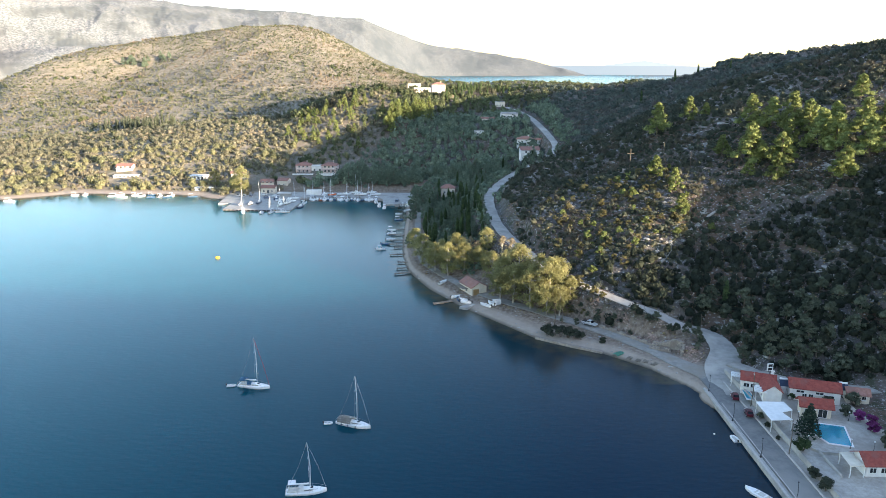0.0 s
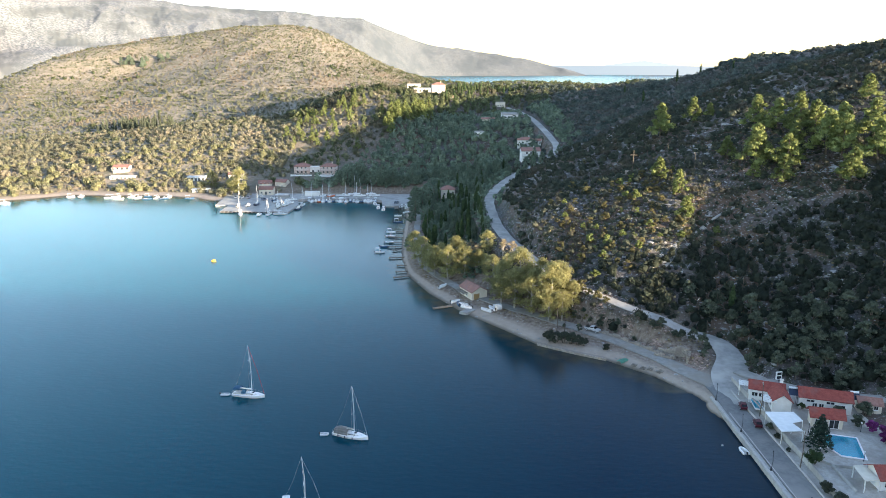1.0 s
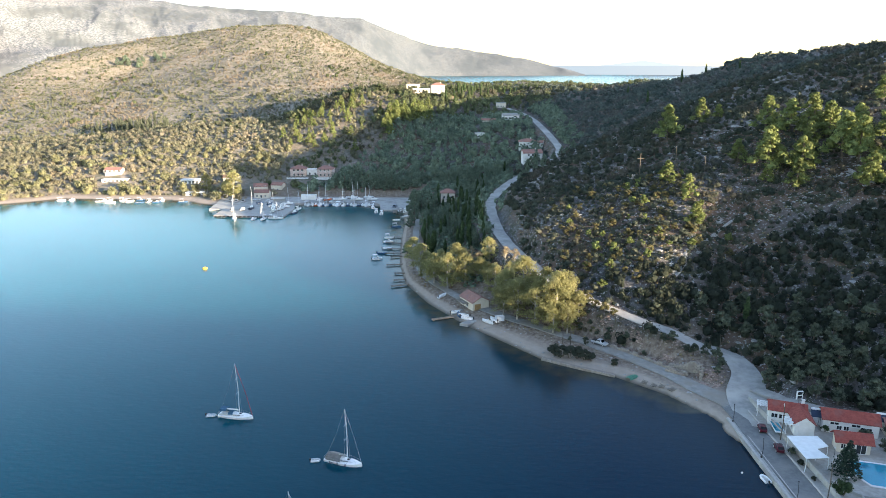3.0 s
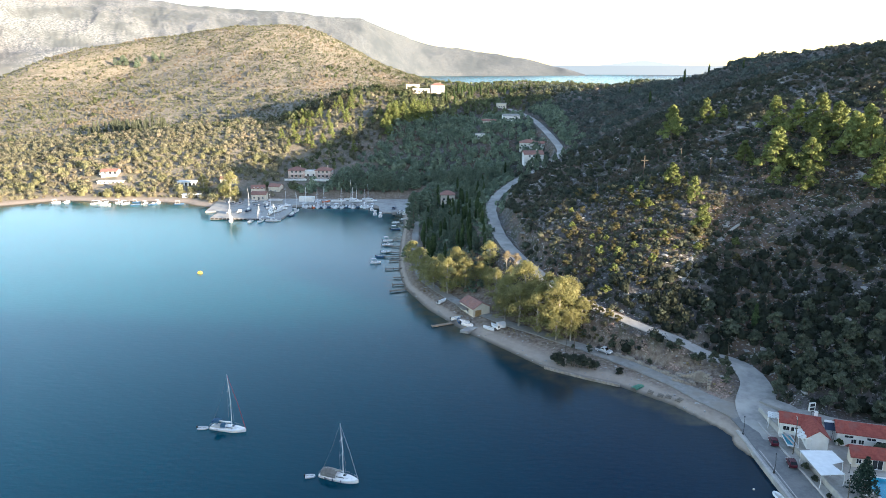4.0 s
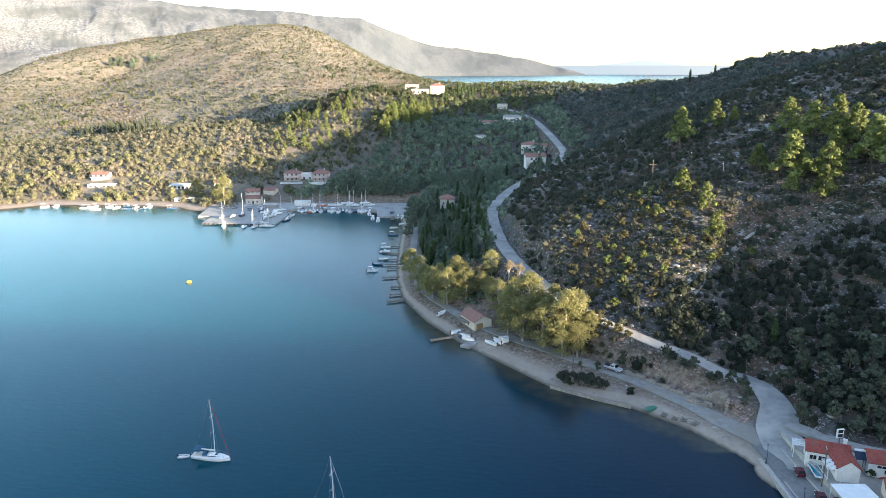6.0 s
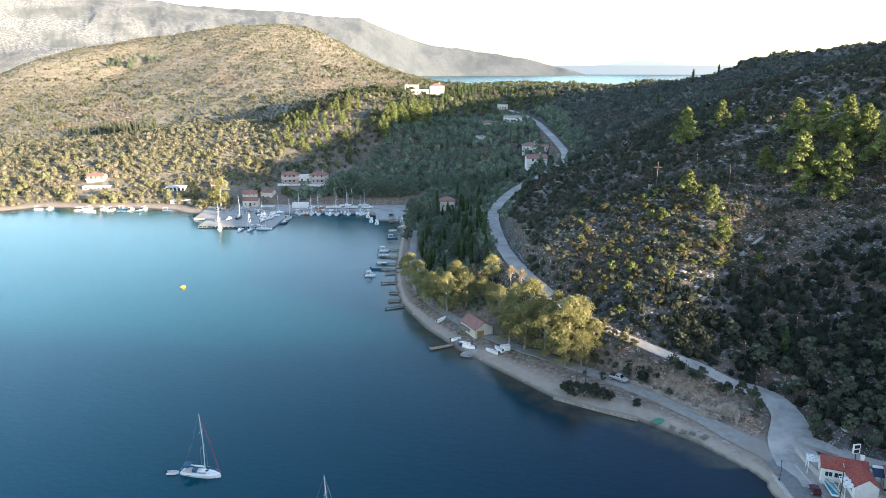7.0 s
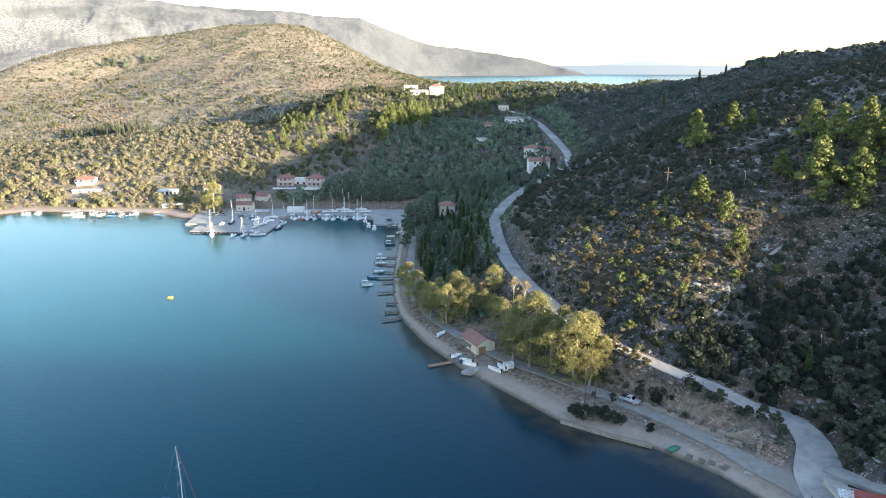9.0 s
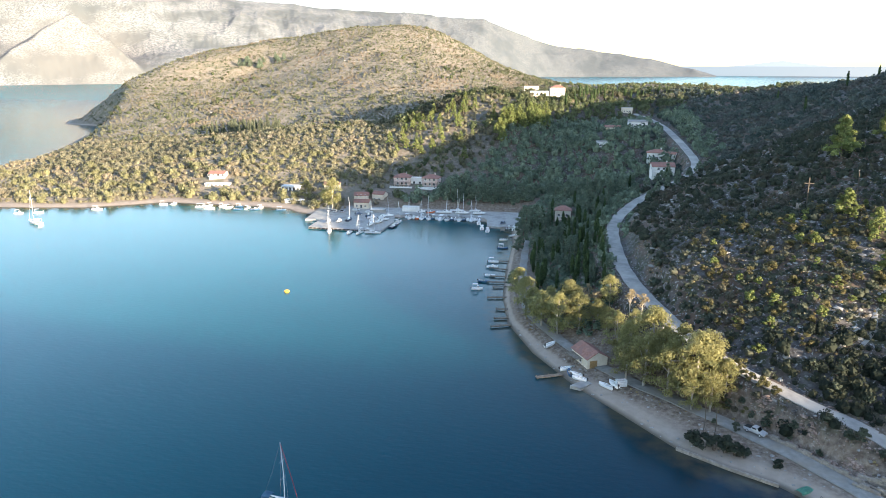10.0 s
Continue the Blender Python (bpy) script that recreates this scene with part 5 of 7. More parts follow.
def box(bm, x, y, z, sx, sy, sz, turn=0.0, taper=1.0):
    """A box standing on z; turn in degrees round its own axis."""
    m_ = Matrix.Translation((x, y, z)) @ Matrix.Rotation(radians(turn), 4, 'Z')
    lo = [bm.verts.new(m_ @ Vector((sx / 2 * i, sy / 2 * j, 0))) for i, j in ((-1, -1), (1, -1), (1, 1), (-1, 1))]
    hi = [bm.verts.new(m_ @ Vector((sx / 2 * i * taper, sy / 2 * j * taper, sz))) for i, j in ((-1, -1), (1, -1), (1, 1), (-1, 1))]
    bm.faces.new(lo[::-1])
    bm.faces.new(hi)
    for k in range(4):
        bm.faces.new((lo[k], lo[(k + 1) % 4], hi[(k + 1) % 4], hi[k]))


def slab(bm, pts, z0, z1):
    """A flat polygon (counter-clockwise) raised from z0 to z1."""
    lo = [bm.verts.new((x, y, z0)) for x, y in pts]
    hi = [bm.verts.new((x, y, z1)) for x, y in pts]
    bm.faces.new(lo[::-1])
    bm.faces.new(hi)
    for k in range(len(pts)):
        j = (k + 1) % len(pts)
        bm.faces.new((lo[k], lo[j], hi[j], hi[k]))


def rod(bm, a, b_, r, sides=6, r2=None):
    limb(bm, a, b_, r, r if r2 is None else r2, sides)


def made(fn):
    bm = bmesh.new()
    fn(bm)
    return bm


def thing(name, label, category, x, y, z, turn=0.0, group=""):
    ob = tagged(new(name), label, category, group)
    ob.matrix_basis = Matrix.Translation((x, y, z)) @ Matrix.Rotation(radians(turn), 4, 'Z')
    return ob


def gable(bm, w, d, h, rise, over, thick=0.14, axis="x"):
    """Two roof planes with thickness, ridge along x (or y), over a w by d plan with eaves at h."""
    def put(p):
        return bm.verts.new((p[0], p[1], p[2]) if axis == "x" else (p[1], p[0], p[2]))
    a, b_ = (w, d) if axis == "x" else (d, w)
    e = over * rise / (b_ / 2)
    x = a / 2 + over
    for s in (-1, 1):
        lo = [put(p) for p in ((-x, s * (b_ / 2 + over), h - e), (x, s * (b_ / 2 + over), h - e), (x, 0, h + rise), (-x, 0, h + rise))]
        hi = [put(p) for p in ((-x, s * (b_ / 2 + over), h - e + thick), (x, s * (b_ / 2 + over), h - e + thick), (x, 0, h + rise + thick), (-x, 0, h + rise + thick))]
        bm.faces.new(lo)
        bm.faces.new(hi)
        for k in range(4):
            bm.faces.new((lo[k], lo[(k + 1) % 4], hi[(k + 1) % 4], hi[k]))
    bmesh.ops.recalc_face_normals(bm, faces=bm.faces)


def hip(bm, w, d, h, rise, over, thick=0.14):
    a, b_ = w / 2 + over, d / 2 + over
    r = max(a - b_, 0.3)
    for z in (0, thick):
        c = [bm.verts.new(p) for p in ((-a, -b_, h - 0.1 + z), (a, -b_, h - 0.1 + z), (a, b_, h - 0.1 + z), (-a, b_, h - 0.1 + z), (-r, 0, h + rise + z), (r, 0, h + rise + z))]
        for f in ((0, 1, 5, 4), (1, 2, 5), (2, 3, 4, 5), (3, 0, 4)):
            bm.faces.new([c[i] for i in f])
        if z:
            for i in range(4):
                bm.faces.new((prev[i], prev[(i + 1) % 4], c[(i + 1) % 4], c[i]))
        prev = c
    bmesh.ops.recalc_face_normals(bm, faces=bm.faces)


def gable_walls(bm, w, d, h, rise, axis="x"):
    """A walled body with gable ends."""
    if axis == "x":
        prof = [(-d / 2, -1.5), (d / 2, -1.5), (d / 2, h), (0, h + rise), (-d / 2, h)]
        ends = [[bm.verts.new((sx * w / 2, u, z)) for u, z in prof] for sx in (-1, 1)]
    else:
        prof = [(-w / 2, -1.5), (w / 2, -1.5), (w / 2, h), (0, h + rise), (-w / 2, h)]
        ends = [[bm.verts.new((u, sy * d / 2, z)) for u, z in prof] for sy in (-1, 1)]
    for e in ends:
        bm.faces.new(e)
    for k in range(5):
        bm.faces.new((ends[0][k], ends[0][(k + 1) % 5], ends[1][(k + 1) % 5], ends[1][k]))
    bmesh.ops.recalc_face_normals(bm, faces=bm.faces)


def opening(root, kind, face, u, z, ww, hh, w, d, frame_mat=None, pane_mat=None):
    """A window or door on a wall face: a frame set proud, with a sill, and a pane inside it."""
    turn = {"front": 0, "right": 90, "back": 180, "left": -90}[face]
    off = d / 2 if face in ("front", "back") else w / 2
    m_ = Matrix.Rotation(radians(turn), 4, 'Z') @ Matrix.Translation((u, -off, z))

    def frame_bm(bm):
        t = 0.09
        loops = []
        for yy in (-0.09, 0.03):
            for e in (0, t):
                loops.append([bm.verts.new((sx * (ww / 2 - e), yy, zz)) for sx, zz in ((-1, e), (1, e), (1, hh - e), (-1, hh - e))])
        fo, fi, bo, bi = loops
        for k_ in range(4):
            j_ = (k_ + 1) % 4
            for p_, q_ in ((fo, fi), (fi, bi), (bi, bo), (bo, fo)):
                bm.faces.new((p_[k_], p_[j_], q_[j_], q_[k_]))
        bmesh.ops.recalc_face_normals(bm, faces=bm.faces)
        bm.transform(m_)

    fr = part(kind, made(frame_bm), frame_mat or M_FRAME, root)
    part("pane", made(lambda bm: (box(bm, 0, -0.012, 0.06, ww - 0.12, 0.05, hh - 0.12), bm.transform(m_))), pane_mat or M_DARK, fr)
    part("mullion", made(lambda bm: (box(bm, 0, -0.045, 0.09, 0.07, 0.06, hh - 0.18), bm.transform(m_))), frame_mat or M_FRAME, fr)
    if kind == "window":
        part("sill", made(lambda bm: (box(bm, 0, -0.1, -0.085, ww + 0.2, 0.24, 0.08), bm.transform(m_))), frame_mat or M_FRAME, fr)
    return fr


def house(label, x, y, turn, w, d, h, roof="gable", rise=1.4, wall=None, tile=None, wins=(), z=None, axis="x", chimney=None, name="house", category="house", over=0.35):
    z = hz(x, y) if z is None else z
    root = thing(name, label, category, x, y, z, turn)
    wall, tile = wall or M_WHITE, tile or M_TILE
    if roof == "gable":
        part("wall", made(lambda bm: gable_walls(bm, w, d, h, rise - 0.02, axis)), wall, root)
        rf = part("roof", made(lambda bm: gable(bm, w, d, h, rise, over, 0.16, axis)), tile, root)
    elif roof == "hip":
        part("wall", made(lambda bm: box(bm, 0, 0, -1.5, w, d, h + 1.5)), wall, root)
        rf = part("roof", made(lambda bm: hip(bm, w, d, h, rise, over + 0.1)), tile, root)
    else:
        part("wall", made(lambda bm: box(bm, 0, 0, -1.5, w, d, h + 1.5)), wall, root)
        rf = part("roof", made(lambda bm: box(bm, 0, 0, h, w + 0.5, d + 0.5, 0.22)), tile, root)
    if chimney:
        part("chimney", made(lambda bm: (box(bm, chimney[0], chimney[1], h, 0.6, 0.6, rise + 0.7), box(bm, chimney[0], chimney[1], h + rise + 0.7, 0.75, 0.75, 0.12))), wall, rf)
    for kind, face, u, z0, ww, hh in wins:
        opening(root, kind, face, u, z0, ww, hh, w, d)
    return root


def awning(label, x, y, z, turn, pts, h, material, post_r=0.06, name="pergola", thick=0.1, slope=0.0):
    """A roof sheet on posts over the polygon pts."""
    root = thing(name, label, "pergola", x, y, z, turn)
    part("canopy", made(lambda bm: slab(bm, pts, h, h + thick)), material, root)
    for px_, py_ in pts:
        part("post", made(lambda bm: rod(bm, (px_ * 0.96, py_ * 0.96, -0.4), (px_ * 0.96, py_ * 0.96, h), post_r)), M_FRAME, root)
    return root


def win_row(face, us, z, ww=1.1, hh=1.1, kind="window"):
    return [(kind, face, u, z, ww, hh) for u in us]


# ---- the resort by the quay ----
# x grows inland, the long buildings run a little askew
house("white single-storey resort wing with red tiled roof", 74.6, 166.7, -20, 7.6, 4.4, 2.9, "gable", 1.3, wins=win_row("front", (-2.6, -1.0), 1.0, 1.4, 1.1) + win_row("left", (0.6,), 1.0, 1.2, 1.1), z=2.15, name="resort_building", category="building", chimney=(3.2, 0.8))
house("white gabled resort building with red roof facing the pool", 75.6, 161.9, -12, 4.0, 6.0, 3.0, "gable", 1.5, wins=win_row("left", (-1.2, 1.2), 0.9, 1.3, 1.2), z=2.15, axis="y", name="resort_building", category="building")
house("long pale resort building with red tiled roof", 85.9, 161.8, -16.5, 11.0, 4.4, 3.2, "gable", 1.5, wins=win_row("front", (-2.2, -0.8), 0.9, 1.1, 1.1) + win_row("front", (3.0,), 0.1, 2.4, 2.1, "door") + win_row("front", (-3.2, 1.0), 2.0, 1.8, 0.7), z=2.15, name="resort_building", category="building")
house("low cream poolside building with red roof and porch", 82.3, 153.7, -13, 6.3, 3.2, 2.8, "gable", 1.2, M_CREAM, wins=win_row("front", (-2.0, -0.6), 0.9, 1.0, 1.1) + win_row("front", (1.4,), 0.05, 2.0, 2.1, "door"), z=2.15, name="resort_building", category="building", over=0.6)
house("white pavilion with red tiled roof by the terrace", 84.6, 130.4, 0, 9.5, 4.6, 2.8, "gable", 1.4, wins=win_row("front", (-3.4, -1.2, 1.4), 0.8, 1.4, 1.2) + win_row("left", (0,), 0.9, 1.2, 1.1), z=2.15, name="resort_building", category="building", over=0.6)
house("small stone outbuilding with red roof behind the resort", 95.6, 160.5, -15, 4.8, 3.4, 2.2, "gable", 1.0, M_CREAM, M_OLDTILE, win_row("front", (-1.2, 1.2), 0.9, 1.0, 1.0), z=2.4, name="resort_building", category="building")
awning("white canvas canopy on posts over the resort terrace", 71.9, 150.1, 2.15, 0, [(-3.1, -4.6), (1.7, -4.2), (0.9, -0.8), (3.7, 0.2), (3.5, 4.3), (-2.9, 4.3)], 2.6, M_CANVAS, 0.08)
awning("cream porch roof of the pavilion on white posts", 77.8, 130.4, 2.15, 0, [(-1.4, -2.9), (1.6, -2.6), (1.6, 2.6), (-0.8, 2.4)], 2.5, M_CREAM, 0.12)


def checker_pergola(x, y, w, d, turn, h):
    """A white slatted frame with square openings."""
    root = thing("pergola", "white chequered pergola beside the resort building", "pergola", x, y, 2.15, turn)
    for i in range(5):
        part("beam", made(lambda bm: box(bm, (i / 4 - 0.5) * w, 0, h, 0.16, d, 0.12)), M_CANVAS, root)
    for j in range(6):
        part("rafter", made(lambda bm: box(bm, 0, (j / 5 - 0.5) * d, h + 0.123, w, 0.16, 0.1)), M_CANVAS, root)
    for i in range(4):
        for j in range(5):
            if (i + j) % 2:
                part("panel", made(lambda bm: box(bm, ((i + 0.5) / 4 - 0.5) * w, ((j + 0.5) / 5 - 0.5) * d, h + 0.225, w / 4 - 0.05, d / 5 - 0.05, 0.04)), M_CANVAS, root)
    for sx in (-1, 1):
        for sy in (-1, 1):
            part("post", made(lambda bm: rod(bm, (sx * w * 0.47, sy * d * 0.47, -0.3), (sx * w * 0.47, sy * d * 0.47, h), 0.07)), M_FRAME, root)


checker_pergola(72.6, 160.6, 2.6, 3.6, -12, 2.7)
checker_pergola(70.4, 169.4, 2.4, 2.6, -20, 2.4)

ribbon("road", LANE, M_TRACK, "narrow grey lane behind the resort", 0.02, thick=0.8)

# terrace paving, raised behind a low wall along the road
pv = part("pavement", made(lambda bm: slab(bm, [(71.3, 60), (100, 60), (100, 148), (99, 158), (80, 172), (70.9, 177.5)], 0.5, 2.185)), M_PAVE)
tagged(pv, "pale paved resort terrace above the quay road", "terrace", kind="structure")


def pool(label, pts, z, depth=0.5):
    """A pool: coping ring, blue shell and water."""
    cx, cy = np.mean(pts, 0)
    root = thing("swimming_pool", label, "pool", cx, cy, z)
    inner = [(x - cx, y - cy) for x, y in pts]
    outer = [(x * (1 + 0.55 / math.hypot(x, y)), y * (1 + 0.55 / math.hypot(x, y))) for x, y in inner]

    def ring(bm):
        vi = [[bm.verts.new((x, y, zz)) for x, y in inner] for zz in (0.02, 0.14)]
        vo = [[bm.verts.new((x, y, zz)) for x, y in outer] for zz in (0.02, 0.14)]
        for k in range(len(inner)):
            j = (k + 1) % len(inner)
            bm.faces.new((vi[1][k], vi[1][j], vo[1][j], vo[1][k]))
            bm.faces.new((vo[0][k], vo[0][j], vo[1][j], vo[1][k]))
            bm.faces.new((vi[0][k], vi[0][j], vi[1][j], vi[1][k]))
        bmesh.ops.recalc_face_normals(bm, faces=bm.faces)

    part("coping", made(ring), M_CANVAS, root)
    part("basin", made(lambda bm: slab(bm, inner, -0.2, 0.045)), M_POOLTILE, root)
    part("water", made(lambda bm: slab(bm, [(x * 0.995, y * 0.995) for x, y in inner], 0.05, 0.1)), M_POOLWATER, root)


pool("turquoise swimming pool with white coping", [(79.2, 140.6), (83.4, 139.3), (86.0, 147.6), (80.2, 149.2), (78.0, 144.8)], 2.19)
pool("small turquoise pool beside the pergola", [(69.9, 161.0), (71.6, 160.4), (72.0, 164.6), (70.6, 165.6)], 2.19)

# quay: wall, kerb, planters and low terrace wall
qw = part("quay_wall", made(lambda bm: slab(bm, [(62.3, -400), (63.5, -400), (63.45, 168.5), (62.2, 169.3)], -4, 1.02)), M_CONC)
tagged(qw, "worn concrete quay wall rising from the water", "quay", kind="structure")
for k in range(26):
    y0 = 60 + k * 4.2
    part("kerb_stone", made(lambda bm: box(bm, 62.62, y0 + 2.05, 1.024, 0.42, 4.1, 0.14)), M_KERB, qw)
for k in range(24):
    y0 = 62 + k * 4.5
    part("kerb_stone", made(lambda bm: box(bm, 63.9, y0, 0.98, 0.2, 4.4, 0.17)), M_KERB, qw)
tw = part("terrace_wall", made(lambda bm: (slab(bm, [(71.0, 60), (71.3, 60), (71.3, 160), (70.9, 177.5), (70.6, 177.5), (71.0, 160)], 0.9, 2.62),)), M_CONC)
tagged(tw, "low pale wall between resort terrace and road", "wall", kind="structure")
pl = part("planter_strip", made(lambda bm: slab(bm, [(69.1, 60), (69.35, 60), (69.2, 150), (68.6, 172), (68.3, 172), (68.95, 150)], 0.9, 1.5)), M_KERB)
tagged(pl, "low kerbed planting strip along the quay road", "kerb", kind="structure")
verge = part("verge", made(lambda bm: slab(bm, [(69.36, 60), (71.0, 60), (70.9, 160), (70.5, 172), (68.7, 172), (69.25, 150)], 0.9, 1.3)), M_PAVE)
tagged(verge, "paved strip between road and terrace wall", "pavement", kind="structure")


def street_lamp(x, y, z, h=4.2):
    root = thing("street_lamp", "dark iron lamp post on the concrete quay", "lamp", x, y, z, group="lamps along the quay")
    part("pole", made(lambda bm: (rod(bm, (0, 0, 0), (0, 0, h), 0.07, 8, 0.05), box(bm, 0, 0, -0.05, 0.34, 0.34, 0.5, 0, 0.7))), M_IRON, root)
    bm = bmesh.new()
    bmesh.ops.create_icosphere(bm, subdivisions=2, radius=0.15, matrix=Matrix.Translation((0, 0, h + 0.12)))
    part("lantern", bm, M_IRON, root)
    return root


lamp = street_lamp(63.0, 167.3, 1.03)
for y in (152.1, 136.7, 121, 105):
    copy_thing(lamp, Matrix.Translation((63.2, y, 1.03)))


def utility_pole(x, y, h, label, arm=1.6, turn=0.0, arms=1):
    root = thing("utility_pole", label, "pole", x, y, hz(x, y), turn)
    part("pole", made(lambda bm: rod(bm, (0, 0, -0.8), (0, 0, h), 0.12, 8, 0.08)), M_POLE, root)
    for k in range(arms):
        ca = part("crossarm", made(lambda bm: box(bm, 0, 0.1, h - 0.5 - 0.8 * k, arm, 0.12, 0.12)), M_POLE, root)
        for u in (-0.45, 0, 0.45):
            part("insulator", made(lambda bm: rod(bm, (u * arm, 0.1, h - 0.38 - 0.8 * k), (u * arm, 0.1, h - 0.16 - 0.8 * k), 0.05)), M_LAMPGLASS, ca)
    return root


utility_pole(69.2, 137.2, 8.5, "tall wooden power pole on the quay verge", 1.4, 70, 1)
utility_pole(70.0, 158.8, 9.0, "wooden power pole by the small pool", 1.2, 70, 1)
utility_pole(30.2, 210.2, 7.5, "wooden pole beside the dirt road", 1.0, 30, 0)
utility_pole(32.2, 208.4, 7.0, "wooden pole beside the dirt road", 1.0, 30, 0)
utility_pole(72.4, 202.6, 4.6, "wooden pole at the road bend", 1.0, 30, 0)
utility_pole(71.6, 208.5, 5.2, "wooden power pole above the road bend", 1.4, 60, 1)
utility_pole(85.6, 212.5, 6.5, "wooden power pole on the scrub slope", 1.4, 60, 1)
utility_pole(81.0, 283.0, 9.0, "wooden power pole on the rocky spur", 1.4, 60, 1)
utility_pole(88.0, 272.0, 8.0, "wooden power pole on the rocky spur", 1.4, 60, 1)
utility_pole(59.0, 331, 7.0, "power pole with pale crossarm on the slope", 2.6, 0, 1)

cross = thing("cross", "tall wooden cross standing on the rocky spur", "cross", 69.5, 288.2, hz(69.5, 288.2), -8)
part("upright", made(lambda bm: box(bm, 0, 0, -0.8, 0.26, 0.26, 9.6)), M_POLE, cross)
part("crossbar", made(lambda bm: box(bm, 0, -0.02, 6.9, 2.7, 0.22, 0.24)), M_POLE, cross)
shr = thing("shrine", "small stone shrine at the foot of the cross", "shrine", 67.2, 288.0, hz(67.2, 288), 0)
part("body", made(lambda bm: box(bm, 0, 0, -0.6, 1.1, 1.0, 1.9)), M_STONE, shr)
part("roof", made(lambda bm: gable(bm, 1.1, 1.0, 1.3, 0.4, 0.1)), M_STONE, shr)

tagged(ribbon("footpath", np.array([(x, y, hz(x, y) + 0.12, 0.55) for x, y, _, _ in curve([(60.9, 223.4, 0, 0), (67.2, 228.7, 0, 0), (70.6, 232.8, 0, 0), (73.2, 238.4, 0, 0), (79, 242.2, 0, 0), (84.3, 246.2, 0, 0), (90.3, 250, 0, 0), (97, 252.5, 0, 0)], 1.5)]), M_DIRT, "narrow trodden footpath across the rocky slope", 0, 1, 0.4), category="path")


def cable(a, b_, sag):
    root = thing("power_cable", "thin dark power cable sagging over the slope", "cable", *a, group="power cables over the slope")
    pts = [(Vector(a).lerp(Vector(b_), u) - Vector((0, 0, sag * 4 * u * (1 - u))) - Vector(a)) for u in np.linspace(0, 1, 13)]
    part("wire", made(lambda bm: [rod(bm, p, q, 0.022, 4) for p, q in zip(pts, pts[1:])]), M_IRON, root)


for off in (-0.6, 0.0, 0.6):
    cable((88.0 + off, 272.0 + 0.4 * off, hz(88, 272) + 7.8), (85.6 + off, 212.5 + 0.4 * off, hz(85.6, 212.5) + 6.3), 1.6)
    cable((81.0 + off, 283.0 + 0.4 * off, hz(81, 283) + 8.8), (88.0 + off, 272.0 + 0.4 * off, hz(88, 272) + 7.8), 0.4)
    cable((88.0 + off, 272.0 + 0.4 * off, hz(88, 272) + 7.8), (140 + off, 176.0 + 0.4 * off, hz(140, 176) + 9.0), 2.5)
utility_pole(140.0, 176.0, 9.5, "wooden power pole far along the slope", 1.4, 60, 1)



def solar_heater(x, y, z, turn):
    root = thing("solar_heater", "dark blue solar water heater with a white tank on a frame", "heater", x, y, z, turn, "solar heaters at the resort")
    part("stand", made(lambda bm: [rod(bm, (sx * 0.8, yy, -3.2), (sx * 0.8, yy, zz), 0.04) for sx in (-1, 1) for yy, zz in ((-0.7, 0.1), (0.7, 1.1))]), M_IRON, root)

    def sheet(bm):
        box(bm, 0, 0, 0, 2.0, 1.9, 0.1)
        bm.transform(Matrix.Translation((0, 0, 0.6)) @ Matrix.Rotation(radians(32), 4, 'X'))

    part("panel", made(sheet), M_NAVY, root)
    part("tank", made(lambda bm: rod(bm, (-0.9, 0.85, 1.35), (0.9, 0.85, 1.35), 0.26, 10)), M_GEL, root)
    return root


for x, y, t in ((79.6, 163.6, -14), (93.0, 161.6, -14)):
    solar_heater(x, y, 4.6, t)


def garden_lamp(x, y, z):
    root = thing("garden_lamp", "short white-globed lamp on the resort terrace", "lamp", x, y, z, 0, "garden lamps on the terrace")
    part("pole", made(lambda bm: (rod(bm, (0, 0, 0), (0, 0, 2.0), 0.05, 7), rod(bm, (0, 0, 0), (0, 0, 0.12), 0.14, 8))), M_IRON, root)
    bm = bmesh.new()
    bmesh.ops.create_icosphere(bm, subdivisions=2, radius=0.17, matrix=Matrix.Translation((0, 0, 2.14)))
    part("globe", bm, M_LAMPGLASS, root)
    return root


lamp_post = garden_lamp(74.3, 139.9, 2.19)
for x, y in ((88.6, 150.6), (82.6, 138.6), (86.9, 137.6), (77.2, 150.6)):
    copy_thing(lamp_post, Matrix.Translation((x, y, 2.19)))
for pts in ([(73.4, 138.6), (75.1, 136.6), (75.4, 136.9), (73.7, 138.9)], [(75.0, 136.4), (75.0, 127.6), (75.3, 127.6), (75.3, 136.4)], [(75.3, 136.3), (88.0, 134.2), (88.0, 134.5), (75.3, 136.6)]):
    gw = part("low_wall", made(lambda bm: slab(bm, pts, 2.0, 2.75)), M_CONC)
    tagged(gw, "low pale garden wall round the pool terrace", "wall", kind="structure")

# sign cabinet on a post behind the resort
sg = thing("sign", "white framed box sign on a post", "sign", 79.0, 170.4, 2.3, 10)
part("post", made(lambda bm: rod(bm, (0, 0, -0.5), (0, 0, 3.0), 0.09)), M_IRON, sg)
part("frame", made(lambda bm: box(bm, 0, 0, 3.0, 1.5, 0.3, 2.0)), M_FRAME, sg)
for zz in (3.2, 4.15):
    part("panel", made(lambda bm: box(bm, 0, -0.17, zz, 1.1, 0.06, 0.7)), M_DARK, sg)

